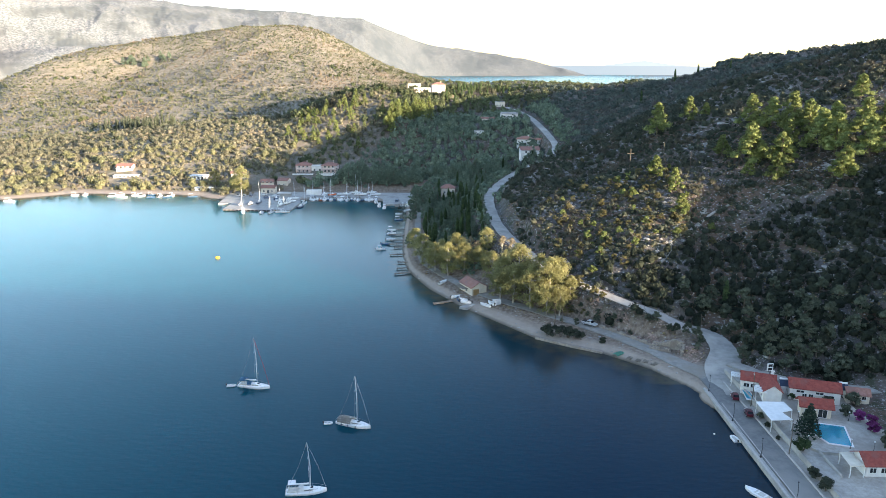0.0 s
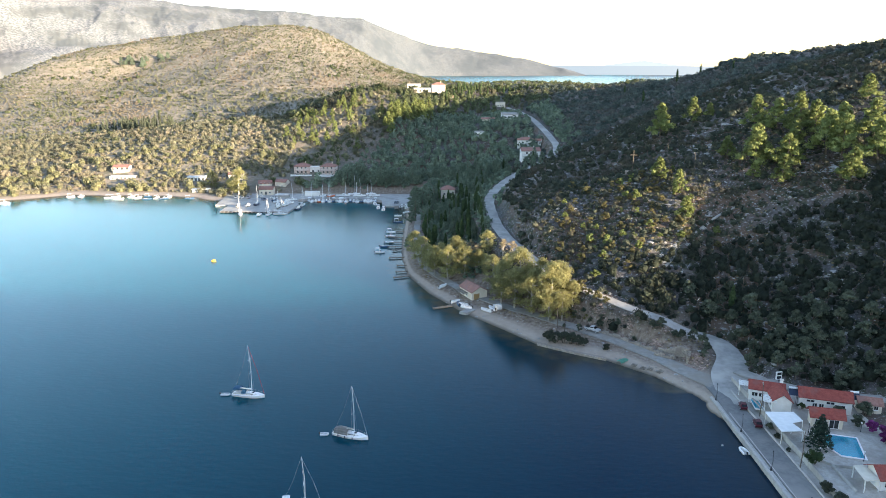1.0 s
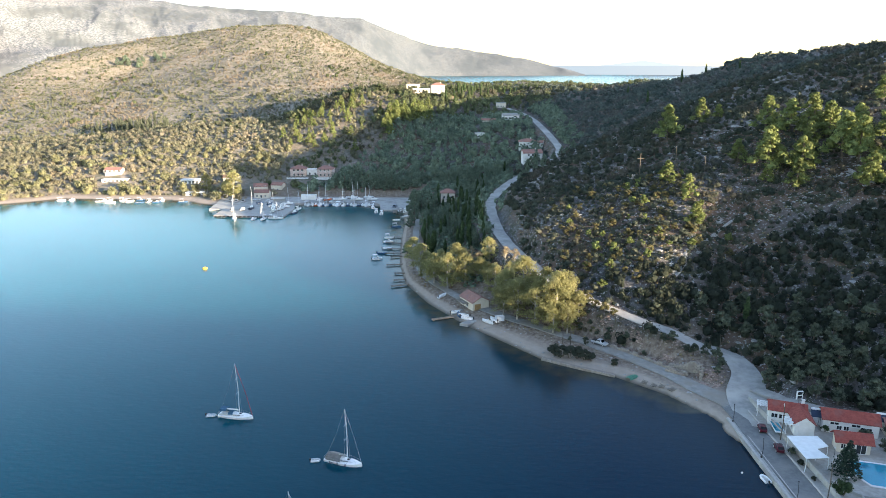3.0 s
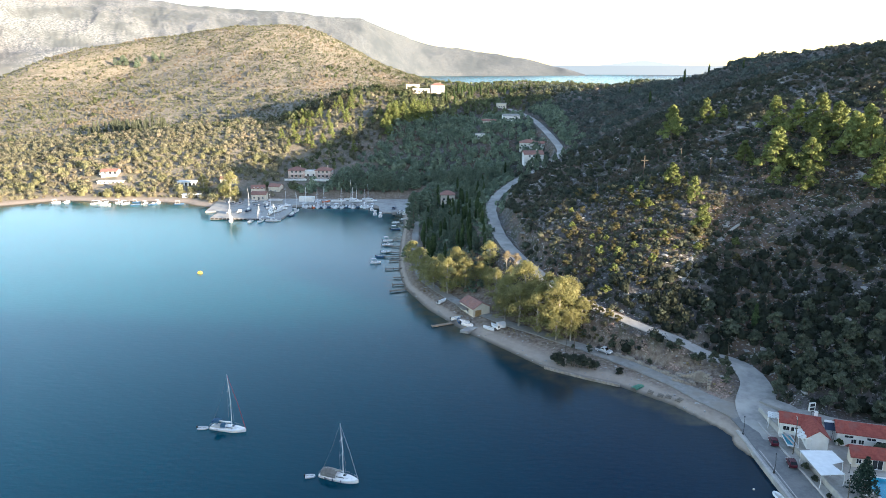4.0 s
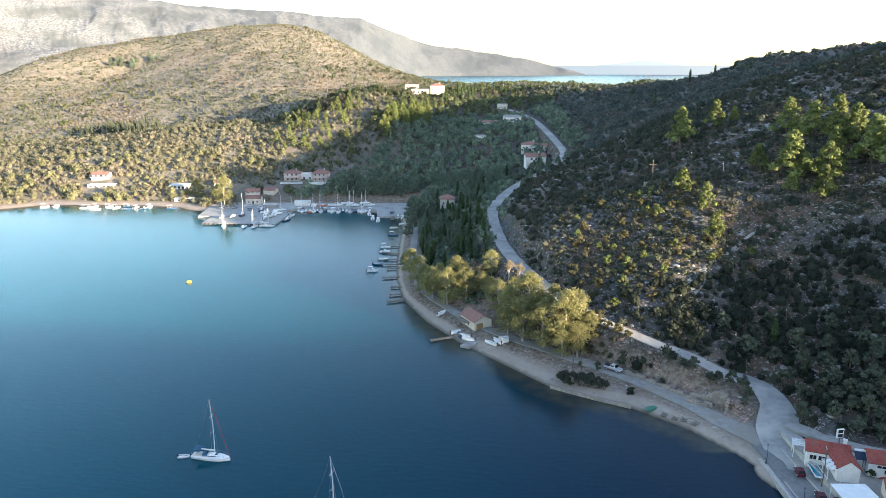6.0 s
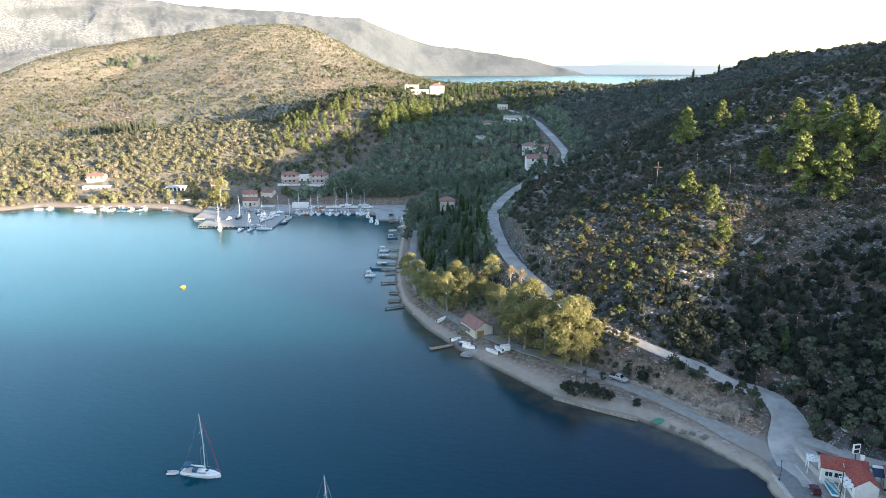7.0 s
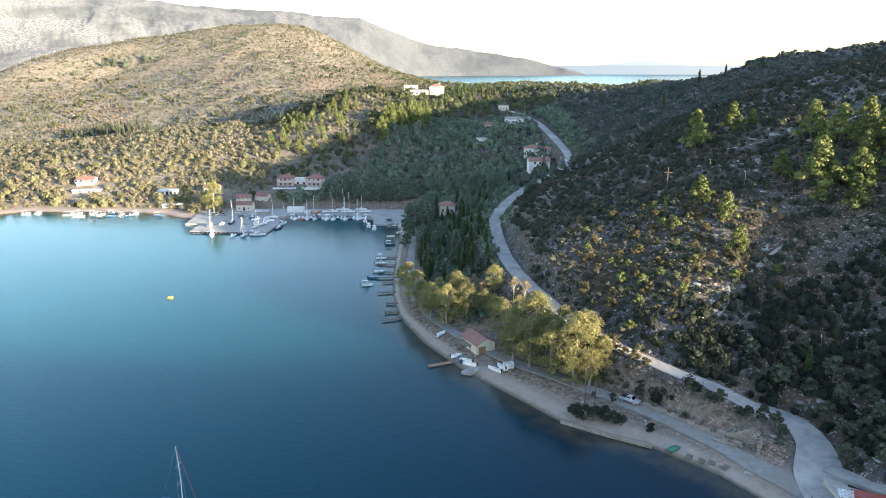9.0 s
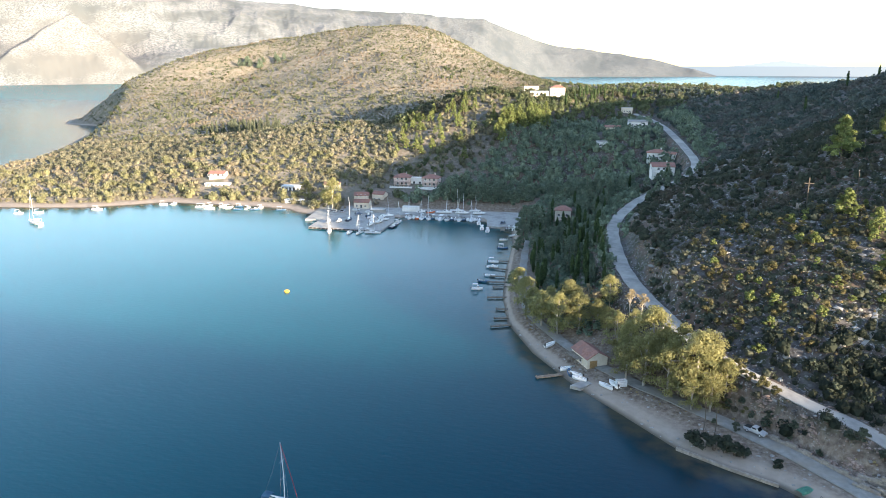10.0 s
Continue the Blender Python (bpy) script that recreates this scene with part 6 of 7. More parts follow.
# garden planting round the resort
def bush(label, x, y, s, material, seed, z=None, flat=0.85, name="bush"):
    rng = np.random.default_rng(seed)
    c, r = round_shape(rng, 1.7 * flat, 1.0, 14, 0.22)
    root = tagged(new(name), label, "bush")
    bm = bmesh.new()
    for _ in range(5):
        p = c[int(rng.integers(0, len(c)))]
        limb(bm, (0, 0, -0.3), p, 0.05, 0.02, 5)
    part("stem", bm, M_BARK, root)
    t, q = crown_arrays(rng, c, r, 60, 0.15 / max(s, 0.6) * 1.3, 0.75)
    cr_ = new("crown", raw_mesh("crown", t, q, material))
    cr_.parent = root
    root.matrix_basis = Matrix.Translation((x, y, hz(x, y) if z is None else z)) @ Matrix.Diagonal((s, s, s, 1))
    return root


for k, (x, y, s, mt, lb) in enumerate([(71.9, 137.4, 2.0, M_CYP, "rounded dark garden bush on the terrace"), (70.2, 128.8, 1.5, M_MAQ, "brownish shrub in the planting strip"), (70.4, 124.6, 1.7, M_MAQ, "brownish shrub in the planting strip"), (80.6, 161.0, 1.0, M_CYP, "clipped bush beside the resort wall"),
                                       (87.2, 157.6, 1.7, M_OLIVE, "grey-green bush in front of the long building"), (93.6, 158.6, 2.2, M_OLIVE, "broad garden tree beside the outbuilding"), (89.4, 153.2, 1.7, M_OLIVE, "grey-green shrub by the poolside building"),
                                       (91.0, 151.0, 1.6, M_PURPLE, "purple flowering bougainvillea by the terrace"), (92.5, 148.5, 1.7, M_PURPLE, "purple flowering bougainvillea by the terrace"), (91.5, 145.4, 1.5, M_PURPLE, "purple flowering bougainvillea by the terrace"), (93.5, 142.5, 1.9, M_MAQ, "dark garden shrub beyond the pool"),
                                       (90.5, 139.5, 1.6, M_OLIVE, "olive-green shrub beyond the pool"), (69.9, 149.2, 0.7, M_MAQ, "small shrub in the planting strip"), (69.8, 143.6, 0.5, M_MAQ, "small shrub in the planting strip"), (69.9, 153.2, 0.9, M_OLIVE, "spiky plant in the planting strip")]):
    bush(lb, x, y, s, mt, 300 + k, 2.17 if x > 71.3 else 1.28)
for k, (x, y, s) in enumerate([(27.4, 204.9, 2.3), (29.4, 204.2, 2.4), (31.4, 203.4, 2.3), (33.4, 202.6, 2.1), (35.2, 201.8, 1.9), (37.0, 201.0, 1.6), (34.6, 206.4, 1.2), (42.6, 198.0, 1.1), (43.3, 199.2, 0.8)]):
    bush("dense dark evergreen bush above the beach wall", x, y, s, M_MAQ, 330 + k)

cc, rr = [], []
for k in range(11):
    u = k / 10
    arms = 9 if u < 0.75 else 5
    for j in range(arms):
        a = j * math.tau / arms + k * 0.37
        for q in (0.45, 0.95):
            rad = 2.55 * (1 - u) ** 0.85 * q + 0.1
            cc.append((rad * math.cos(a), rad * math.sin(a), 0.8 + 6.6 * u - 0.22 * q * (1 - u)))
            s = 0.22 + 0.5 * (1 - u)
            rr.append((s, s, 0.2))
con = plant("conifer", "dark layered conifer beside the swimming pool", "tree", "", 7.2, 0.16, cc, rr, 12, 0.22, M_FIR, M_BARK, 9, 0.5)
con.matrix_basis = Matrix.Translation((76.1, 143.9, 2.17))

# ---- beach side ----
bw = part("beach_wall", made(lambda bm: slab(bm, [(23.6, 203.2), (33.2, 197.0), (41.6, 192.4), (41.8, 192.9), (33.4, 197.5), (23.9, 203.8)], -1.2, 0.66)), M_STONE)
tagged(bw, "low pale sea wall along the beach", "wall", kind="structure")


def rubble_wall(label, pts, h, thick=0.6, seed=1, name="stone_wall"):
    """A dry stone wall with an uneven top, stone by stone."""
    rg = random.Random(seed)
    root = thing(name, label, "wall", pts[0][0], pts[0][1], 0)
    x0, y0 = pts[0]
    line = curve([(*p, 0, 0) for p in pts], 0.5)
    step = np.r_[0, np.cumsum(np.hypot(*np.diff(line[:, :2], axis=0).T))]
    n_ = int(step[-1] / 0.8)
    tops = [h * (0.75 + 0.3 * math.sin(k * 0.21 * 7 / max(h, 1) + seed) * rg.uniform(0.5, 1)) for k in range(n_ + 2)]
    for c in range(int(h * 1.2 / 0.42) + 2):
        for k in range(n_ + 1):
            u = (k + (0.5 if c % 2 else 0)) * 0.8
            if u > step[-1] - 0.2:
                continue
            x, y = np.interp(u, step, line[:, 0]), np.interp(u, step, line[:, 1])
            x2, y2 = np.interp(u + 0.4, step, line[:, 0]), np.interp(u + 0.4, step, line[:, 1])
            g = hz(x, y)
            if c * 0.42 - 0.4 > tops[k]:
                continue
            part("stone", made(lambda bm: box(bm, x - x0, y - y0 + rg.uniform(-0.05, 0.05), g - 0.4 + c * 0.42, 0.88 * rg.uniform(0.9, 1.08), thick * rg.uniform(0.85, 1.15), 0.43, math.degrees(math.atan2(y2 - y, x2 - x)) + rg.uniform(-5, 5), rg.uniform(0.9, 1.0))), M_STONE, root)


rubble_wall("ruined dry stone wall beside the dirt road", [(39.5, 213.4), (47.5, 205.8), (54, 198.4), (60.4, 190.6)], 1.1, 0.6, 3)
rubble_wall("tall back wall of a ruined stone house", [(57.2, 195.6), (60.4, 193.4), (63.9, 191.0)], 2.6, 0.6, 4, "ruined_wall")
rubble_wall("broken side wall of a ruined stone house", [(63.9, 190.6), (62.6, 188.4)], 3.3, 0.7, 5, "ruined_wall")
rubble_wall("low front wall of a ruined stone house", [(55.6, 193.6), (59.4, 190.9)], 1.1, 0.6, 6, "ruined_wall")

bh = house("old stone boathouse with faded red tiled roof", 6.0, 243.2, -62, 8.6, 6.0, 3.1, "gable", 1.6, M_CREAM, M_OLDTILE, win_row("front", (-2.2, 0.6), 0.9, 1.2, 1.2), z=1.5, name="boathouse", category="building")
part("door", made(lambda bm: box(bm, 4.36, -1.2, 0.05, 0.1, 2.2, 2.4)), M_BROWNWOOD, bh, "brown plank door")
part("lean_to", made(lambda bm: (box(bm, -1.0, -4.0, 2.2, 5.6, 2.2, 0.1), *[rod(bm, (u, -4.9, -0.4), (u, -4.9, 2.2), 0.07) for u in (-3.6, -1.0, 1.6)])), M_PLANK, bh, "grey lean-to shelter on posts")
sl = part("slipway", made(lambda bm: slab(bm, [(1.0, 229.4), (3.6, 228.4), (10.6, 236.0), (8.2, 237.6)], -0.6, 0.82)), M_CONC)
tagged(sl, "concrete slipway running down to the water", "slipway", kind="structure")


def pier(x0, y0, x1, y1, w, label, group="small jetties", z=0.55):
    """A plank jetty on posts."""
    L = math.hypot(x1 - x0, y1 - y0)
    root = thing("jetty", label, "jetty", x0, y0, 0, math.degrees(math.atan2(y1 - y0, x1 - x0)), group)
    n_ = max(3, int(L / 0.45))
    for k in range(n_):
        part("plank", made(lambda bm: box(bm, (k + 0.5) * L / n_, 0, z, L / n_ * 0.9, w, 0.07)), M_PLANK, root)
    for s in (-1, 1):
        part("beam", made(lambda bm: box(bm, L / 2, s * w * 0.4, z - 0.17, L, 0.12, 0.16)), M_PLANK, root)
        for k in range(max(2, int(L / 2.2))):
            u = 0.3 + k * (L - 0.6) / max(1, int(L / 2.2) - 1)
            part("post", made(lambda bm: rod(bm, (u, s * w * 0.42, -3), (u, s * w * 0.42, z + 0.35), 0.07)), M_PLANK, root)


for x0, y0, x1, y1 in [(-24.8, 344, -32.7, 343.9), (-24.4, 331.8, -31.9, 333.4), (-24, 322, -30.3, 321.9), (-23.2, 315.1, -30.4, 314.2), (-22.6, 309.9, -27.6, 308.4), (-21.5, 297.5, -28.2, 296.1), (-19.8, 284.9, -24.0, 284.8), (-19.0, 276.8, -23.7, 275.6), (-17.5, 270.7, -23.9, 268.0)]:
    pier(x0, y0, x1, y1, 1.1, "small weathered plank jetty at the tree-lined shore")
pier(-1.0, 236.8, -7.8, 233.6, 1.3, "old wooden jetty off the gravel beach", "", 0.4)

# ---- boats ----
def hull_bm(L, B, F, stern=0.75, draft=0.45, flare=0.85, stations=11):
    """A lofted hull, bow at +x, waterline at z = 0: rows of (centre, chine, sheer)."""
    bm = bmesh.new()
    rows = []
    for i in range(stations):
        u = i / (stations - 1)
        x = -L / 2 + L * u
        w = B / 2 * (stern + (1 - stern) * math.sin(min(u / 0.45, 1) * math.pi / 2)) if u < 0.45 else B / 2 * math.cos(((u - 0.45) / 0.55) ** 1.6 * math.pi / 2)
        w = max(w, 0.03)
        sheer = F * (0.86 + 0.28 * u * u)
        keel = -draft * (1 - u ** 4)
        over = 0.06 * L * max(0, u - 0.8) * 2
        rows.append([bm.verts.new(p) for p in ((x - over, 0, keel), (x - over * 0.7, w * 0.72 * flare, keel * 0.35), (x, w * flare, 0.12), (x, w, sheer), (x, w * 0.9, sheer + 0.05), (x, 0, sheer + 0.09 + 0.02 * B))])
    for a, b_ in zip(rows, rows[1:]):
        for k in range(5):
            bm.faces.new((a[k], a[k + 1], b_[k + 1], b_[k]))
    bm.faces.new(rows[0])
    geom = bm.verts[:] + bm.edges[:] + bm.faces[:]
    bmesh.ops.mirror(bm, geom=geom, axis='Y', merge_dist=0.002)
    bmesh.ops.recalc_face_normals(bm, faces=bm.faces)
    return bm


def coach_bm(L, x0, x1, w0, w1, z, h):
    """A cabin top: low trunk with raked ends."""
    bm = bmesh.new()
    secs = [(x0, w0, 0.0), (x0 + 0.15, w0, h), ((x0 + x1) / 2, (w0 + w1) / 2, h * 0.95), (x1 - 0.9, w1 * 1.15, h * 0.6), (x1, w1 * 0.7, 0.0)]
    rows = [[bm.verts.new((x, s * w / 2, zz)) for s, zz in ((-1, z - 0.05), (-0.86, z + hh), (0.86, z + hh), (1, z - 0.05))] for x, w, hh in secs]
    for a, b_ in zip(rows, rows[1:]):
        for k in range(3):
            bm.faces.new((a[k], b_[k], b_[k + 1], a[k + 1]))
    bm.faces.new(rows[0])
    bm.faces.new(rows[-1])
    bmesh.ops.recalc_face_normals(bm, faces=bm.faces)
    return bm


def hood_bm(x0, x1, w, z, h, ribs=7):
    """An arched canvas cover."""
    bm = bmesh.new()
    rows = []
    for u in (0, 0.3, 0.7, 1):
        x = x0 + (x1 - x0) * u
        hh = h * (0.72 + 0.28 * math.sin(math.pi * u))
        rows.append([bm.verts.new((x, w / 2 * math.cos(math.pi * k / (ribs - 1)), z + hh * math.sin(math.pi * k / (ribs - 1)) ** 0.6)) for k in range(ribs)])
    for a, b_ in zip(rows, rows[1:]):
        for k in range(ribs - 1):
            bm.faces.new((a[k], a[k + 1], b_[k + 1], b_[k]))
    bmesh.ops.solidify(bm, geom=bm.faces[:], thickness=0.04)
    return bm


def yacht(label, x, y, turn, L=9.4, B=3.1, mast=14.0, cover="grey", jib=None, group="", fenders=False, hull=None, big=True):
    """A sloop at rest, bow along its own +x."""
    F = 0.082 * L
    root = thing("sailing_yacht", label, "yacht", x, y, 0, turn, group)
    h = part("hull", hull_bm(L, B, F), hull or M_GEL, root)
    if big:
        part("boot_stripe", made(lambda bm: [box(bm, -L * 0.08, s * B * 0.449, F * 0.62, L * 0.42, 0.03, 0.1) for s in (-1, 1)]), M_NAVY, h)
    cab = part("coachroof", coach_bm(L, -L * 0.12, L * 0.3, B * 0.58, B * 0.34, F + 0.1, 0.42), M_GEL, root)
    for s in (-1, 1):
        part("window", made(lambda bm: box(bm, L * 0.06, s * B * 0.268, F + 0.22, L * 0.2, 0.05, 0.16, -s * 4)), M_DARK, cab)
    part("hatch", made(lambda bm: box(bm, L * 0.14, 0, F + 0.47, 0.55, 0.5, 0.08)), M_DARK, cab)
    part("cockpit", made(lambda bm: (box(bm, -L * 0.3, 0, F + 0.07, L * 0.3, B * 0.42, 0.035), box(bm, -L * 0.3, B * 0.27, F + 0.06, L * 0.32, 0.1, 0.26), box(bm, -L * 0.3, -B * 0.27, F + 0.06, L * 0.32, 0.1, 0.26))), M_DECK, root)
    mx = L * 0.1
    m0 = F + 0.45
    ms = part("mast", made(lambda bm: rod(bm, (mx, 0, m0), (mx - 0.25, 0, mast), 0.095, 8, 0.06)), M_ALU, root)
    for q in (0.42, 0.7):
        zq = m0 + (mast - m0) * q
        part("spreader", made(lambda bm: rod(bm, (mx - 0.15, -B * 0.3, zq), (mx - 0.15, B * 0.3, zq), 0.04)), M_ALU, ms)
    part("boom", made(lambda bm: rod(bm, (mx - 0.1, 0, m0 + 0.75), (-L * 0.34, 0, m0 + 0.85), 0.075)), M_ALU, root)
    part("sail_cover", made(lambda bm: rod(bm, (mx - 0.25, 0, m0 + 0.92), (-L * 0.32, 0, m0 + 0.98), 0.17, 8, 0.1)), M_GEL if cover != "grey" else M_GREYCANVAS, root)
    part("forestay", made(lambda bm: rod(bm, (L * 0.49, 0, F * 1.15), (mx - 0.2, 0, mast - 0.3), 0.045 if jib else 0.02, 6)), jib or M_GEL, root, "furled red jib" if jib is M_REDCANVAS else "")
    for s in (-1, 1):
        part("shroud", made(lambda bm: (rod(bm, (mx - 0.1, s * B * 0.46, F), (mx - 0.15, s * B * 0.3, m0 + (mast - m0) * 0.42), 0.018, 4), rod(bm, (mx - 0.15, s * B * 0.3, m0 + (mast - m0) * 0.42), (mx - 0.22, 0, mast - 0.2), 0.018, 4))), M_WIRE, root)
    part("backstay", made(lambda bm: rod(bm, (-L * 0.49, 0, F), (mx - 0.25, 0, mast), 0.018, 4)), M_WIRE, root)
    if cover == "grey":
        part("cockpit_tent", hood_bm(-L * 0.44, -L * 0.04, B * 0.82, F + 0.1, 1.35), M_GREYCANVAS, root)
    elif cover == "blue":
        part("sprayhood", hood_bm(-L * 0.2, -L * 0.06, B * 0.6, F + 0.2, 0.95), M_BLUECANVAS, root)
        part("bimini", hood_bm(-L * 0.44, -L * 0.24, B * 0.72, F + 1.2, 0.6), M_BLUECANVAS, root)
    elif cover == "white":
        part("bimini", made(lambda bm: (slab(bm, [(-L * 0.43, -B * 0.3), (-L * 0.25, -B * 0.3), (-L * 0.25, B * 0.3), (-L * 0.43, B * 0.3)], F + 1.75, F + 1.83), *[rod(bm, (-L * a, s * B * 0.29, F), (-L * a, s * B * 0.29, F + 1.75), 0.025, 5) for a in (0.42, 0.26) for s in (-1, 1)])), M_CANVAS, root)
        part("sprayhood", hood_bm(-L * 0.18, -L * 0.06, B * 0.6, F + 0.2, 0.85), M_GEL, root)
    if big:
        pts = [(-L * 0.49, B * 0.34), (-L * 0.2, B * 0.46), (L * 0.15, B * 0.44), (L * 0.36, B * 0.22), (L * 0.5, 0)]
        for s in (-1, 1):
            rail = part("guard_rail", made(lambda bm: [rod(bm, (a[0], s * a[1], F + 0.62), (b_[0], s * b_[1], F + 0.62 + 0.05), 0.016, 4) for a, b_ in zip(pts, pts[1:])]), M_WIRE, root)
            for px_, py_ in pts[:-1]:
                part("stanchion", made(lambda bm: rod(bm, (px_, s * py_, F), (px_, s * py_, F + 0.64), 0.018, 4)), M_WIRE, rail)
        part("pushpit", made(lambda bm: (rod(bm, (-L * 0.49, -B * 0.34, F + 0.62), (-L * 0.49, B * 0.34, F + 0.62), 0.025, 5), rod(bm, (-L * 0.49, 0, F), (-L * 0.49, 0, F + 0.62), 0.025, 5))), M_WIRE, root)
        part("wheel", made(lambda bm: [rod(bm, (-L * 0.36, 0.42 * math.cos(k * 0.785), F + 0.75 + 0.42 * math.sin(k * 0.785)), (-L * 0.36, 0.42 * math.cos((k + 1) * 0.785), F + 0.75 + 0.42 * math.sin((k + 1) * 0.785)), 0.02, 4) for k in range(8)]), M_WIRE, root)
    if fenders:
        for u in (-0.3, -0.1, 0.12):
            part("fender", made(lambda bm: rod(bm, (L * u, -B * 0.5, 0.15), (L * u, -B * 0.5, 0.75), 0.11, 7)), M_NAVY, root)
    return root


def dinghy(label, x, y, turn, L=2.9, W=1.5, material=None, group="inflatable tenders", motor=True):
    root = thing("inflatable_dinghy", label, "dinghy", x, y, 0.0, turn, group)

    def tube(bm):
        path = [(-L / 2, -W / 2 + 0.2), (L * 0.15, -W / 2 + 0.2), (L * 0.38, -W * 0.2), (L / 2 - 0.15, 0), (L * 0.38, W * 0.2), (L * 0.15, W / 2 - 0.2), (-L / 2, W / 2 - 0.2)]
        for a, b_ in zip(path, path[1:]):
            rod(bm, (*a, 0.2), (*b_, 0.2), 0.21, 8)

    part("tube", made(tube), material or M_TUBE, root)
    part("floor", made(lambda bm: slab(bm, [(-L * 0.45, -W * 0.3), (L * 0.2, -W * 0.3), (L * 0.4, 0), (L * 0.2, W * 0.3), (-L * 0.45, W * 0.3)], 0.04, 0.12)), M_DECK, root)
    part("thwart", made(lambda bm: box(bm, -L * 0.1, 0, 0.28, 0.25, W * 0.7, 0.06)), M_DECK, root)
    if motor:
        part("outboard", made(lambda bm: (box(bm, -L / 2 - 0.1, 0, 0.35, 0.3, 0.26, 0.4), box(bm, -L / 2 - 0.1, 0, -0.3, 0.12, 0.1, 0.7))), M_RUBBER, root)
    return root


def launch(label, x, y, turn, L=5.2, B=2.0, cabin=True, hull=None, group="small boats", canopy=None, z=0.0):
    """A small open boat or motor launch."""
    F = 0.62
    root = thing("motorboat", label, "boat", x, y, z, turn, group)
    part("hull", hull_bm(L, B, F, 0.9, 0.3, 0.9, 8), hull or M_GEL, root)
    part("well", made(lambda bm: box(bm, -L * 0.14, 0, F + 0.05, L * 0.5, B * 0.62, 0.05)), M_DECK, root)
    for u in (-0.28, 0.0):
        part("thwart", made(lambda bm: box(bm, L * u, 0, F + 0.1, 0.3, B * 0.66, 0.07)), M_PLANK if hull else M_GEL, root)
    if cabin:
        cb = part("cabin", coach_bm(L, -L * 0.05, L * 0.3, B * 0.6, B * 0.35, F + 0.05, 0.75), M_GEL, root)
        part("windscreen", made(lambda bm: box(bm, L * 0.06, 0, F + 0.5, L * 0.12, B * 0.66, 0.22)), M_DARK, cb)
    if canopy:
        part("canopy", made(lambda bm: (slab(bm, [(-L * 0.4, -B * 0.38), (L * 0.05, -B * 0.38), (L * 0.05, B * 0.38), (-L * 0.4, B * 0.38)], F + 1.5, F + 1.57), *[rod(bm, (L * a, s * B * 0.37, F), (L * a, s * B * 0.37, F + 1.5), 0.025, 5) for a in (-0.39, 0.04) for s in (-1, 1)])), canopy, root)
    part("outboard", made(lambda bm: (box(bm, -L / 2 - 0.15, 0, F * 0.8, 0.35, 0.32, 0.5), box(bm, -L / 2 - 0.12, 0, -0.35, 0.14, 0.12, 0.9))), M_RUBBER, root)
    return root


# anchored in the bay
yacht("white yacht at anchor with blue sprayhood and red furled jib", -51.6, 168.9, -10, 8.4, 2.75, 13.6, "blue", M_REDCANVAS)
yacht("white yacht at anchor with grey cockpit tent and fenders", -23.6, 149.9, -19, 8.4, 2.75, 12.4, "grey", None, fenders=True)
yacht("white yacht at anchor with white bimini over the cockpit", -29.2, 123.7, 8, 7.8, 2.6, 10.7, "white")
yacht("large white two-masted yacht at anchor off the western shore", -271.0, 372.5, 150, 14, 4.0, 17.0, "white")
dinghy("pale inflatable tender trailing behind a yacht", -57.6, 169.4, 5, 2.4, 1.3)
dinghy("pale inflatable tender trailing behind a yacht", -29.6, 150.6, 10, 2.0, 1.2)
dinghy("white inflatable dinghy tied to the quay", 61.3, 145.6, 95, 3.0, 1.6, M_GEL)
launch("small white open motorboat moored off the quay", 57.8, 124.6, 125, 5.6, 2.0, False, None, "")
yacht("small white yacht far off in the channel", -700, 1010, 40, 10, 3.2, 14, "white", big=False)

bu = thing("buoy", "yellow mooring buoy floating in the bay", "buoy", -100.4, 290.2, 0)
bm = bmesh.new()
bmesh.ops.create_uvsphere(bm, u_segments=14, v_segments=9, radius=0.85, matrix=Matrix.Translation((0, 0, 0.25)) @ Matrix.Diagonal((1.2, 1.0, 0.75, 1)))
part("float", bm, M_YELLOW, bu)
part("ring", made(lambda bm: rod(bm, (0, 0, 0.8), (0, 0, 1.15), 0.09, 7)), M_IRON, bu)
part("collar", made(lambda bm: rod(bm, (0, 0, 0.16), (0, 0, 0.3), 1.04, 14)), M_YELLOW, bu)
mb = thing("buoy", "small white mooring buoy near the quay", "buoy", 57.6, 147.8, 0)
bm = bmesh.new()
bmesh.ops.create_uvsphere(bm, u_segments=10, v_segments=7, radius=0.22, matrix=Matrix.Translation((0, 0, 0.1)))
part("float", bm, M_GEL, mb)
part("ring", made(lambda bm: rod(bm, (0, 0, 0.28), (0, 0, 0.42), 0.04, 6)), M_IRON, mb)

# the harbour
def quay_slab(name, pts, label, top=0.95):
    ob = part(name, made(lambda bm: slab(bm, pts, -5, top)), M_CONC)
    tagged(ob, label, "quay", kind="structure")
    return ob


q1 = quay_slab("quay", [(-128.9, 387.2), (-91.3, 385.6), (-89.7, 406.6), (-93.0, 421.0), (-93.0, 441), (-140.5, 441), (-138.5, 423.2), (-137, 404.2), (-129.0, 404.4)], "broad concrete harbour quay with parked boats")
quay_slab("quay", [(-92.99, 423.8), (-45.2, 423.8), (-45.2, 446), (-92.99, 446)], "concrete harbour quay lined with moored boats", 0.97)
quay_slab("quay", [(-45.19, 423.8), (-43.4, 420.9), (-41.4, 405), (-24.6, 405.2), (-20.5, 421.3), (-20.5, 446), (-45.19, 446)], "concrete harbour apron at the wooded corner", 0.99)
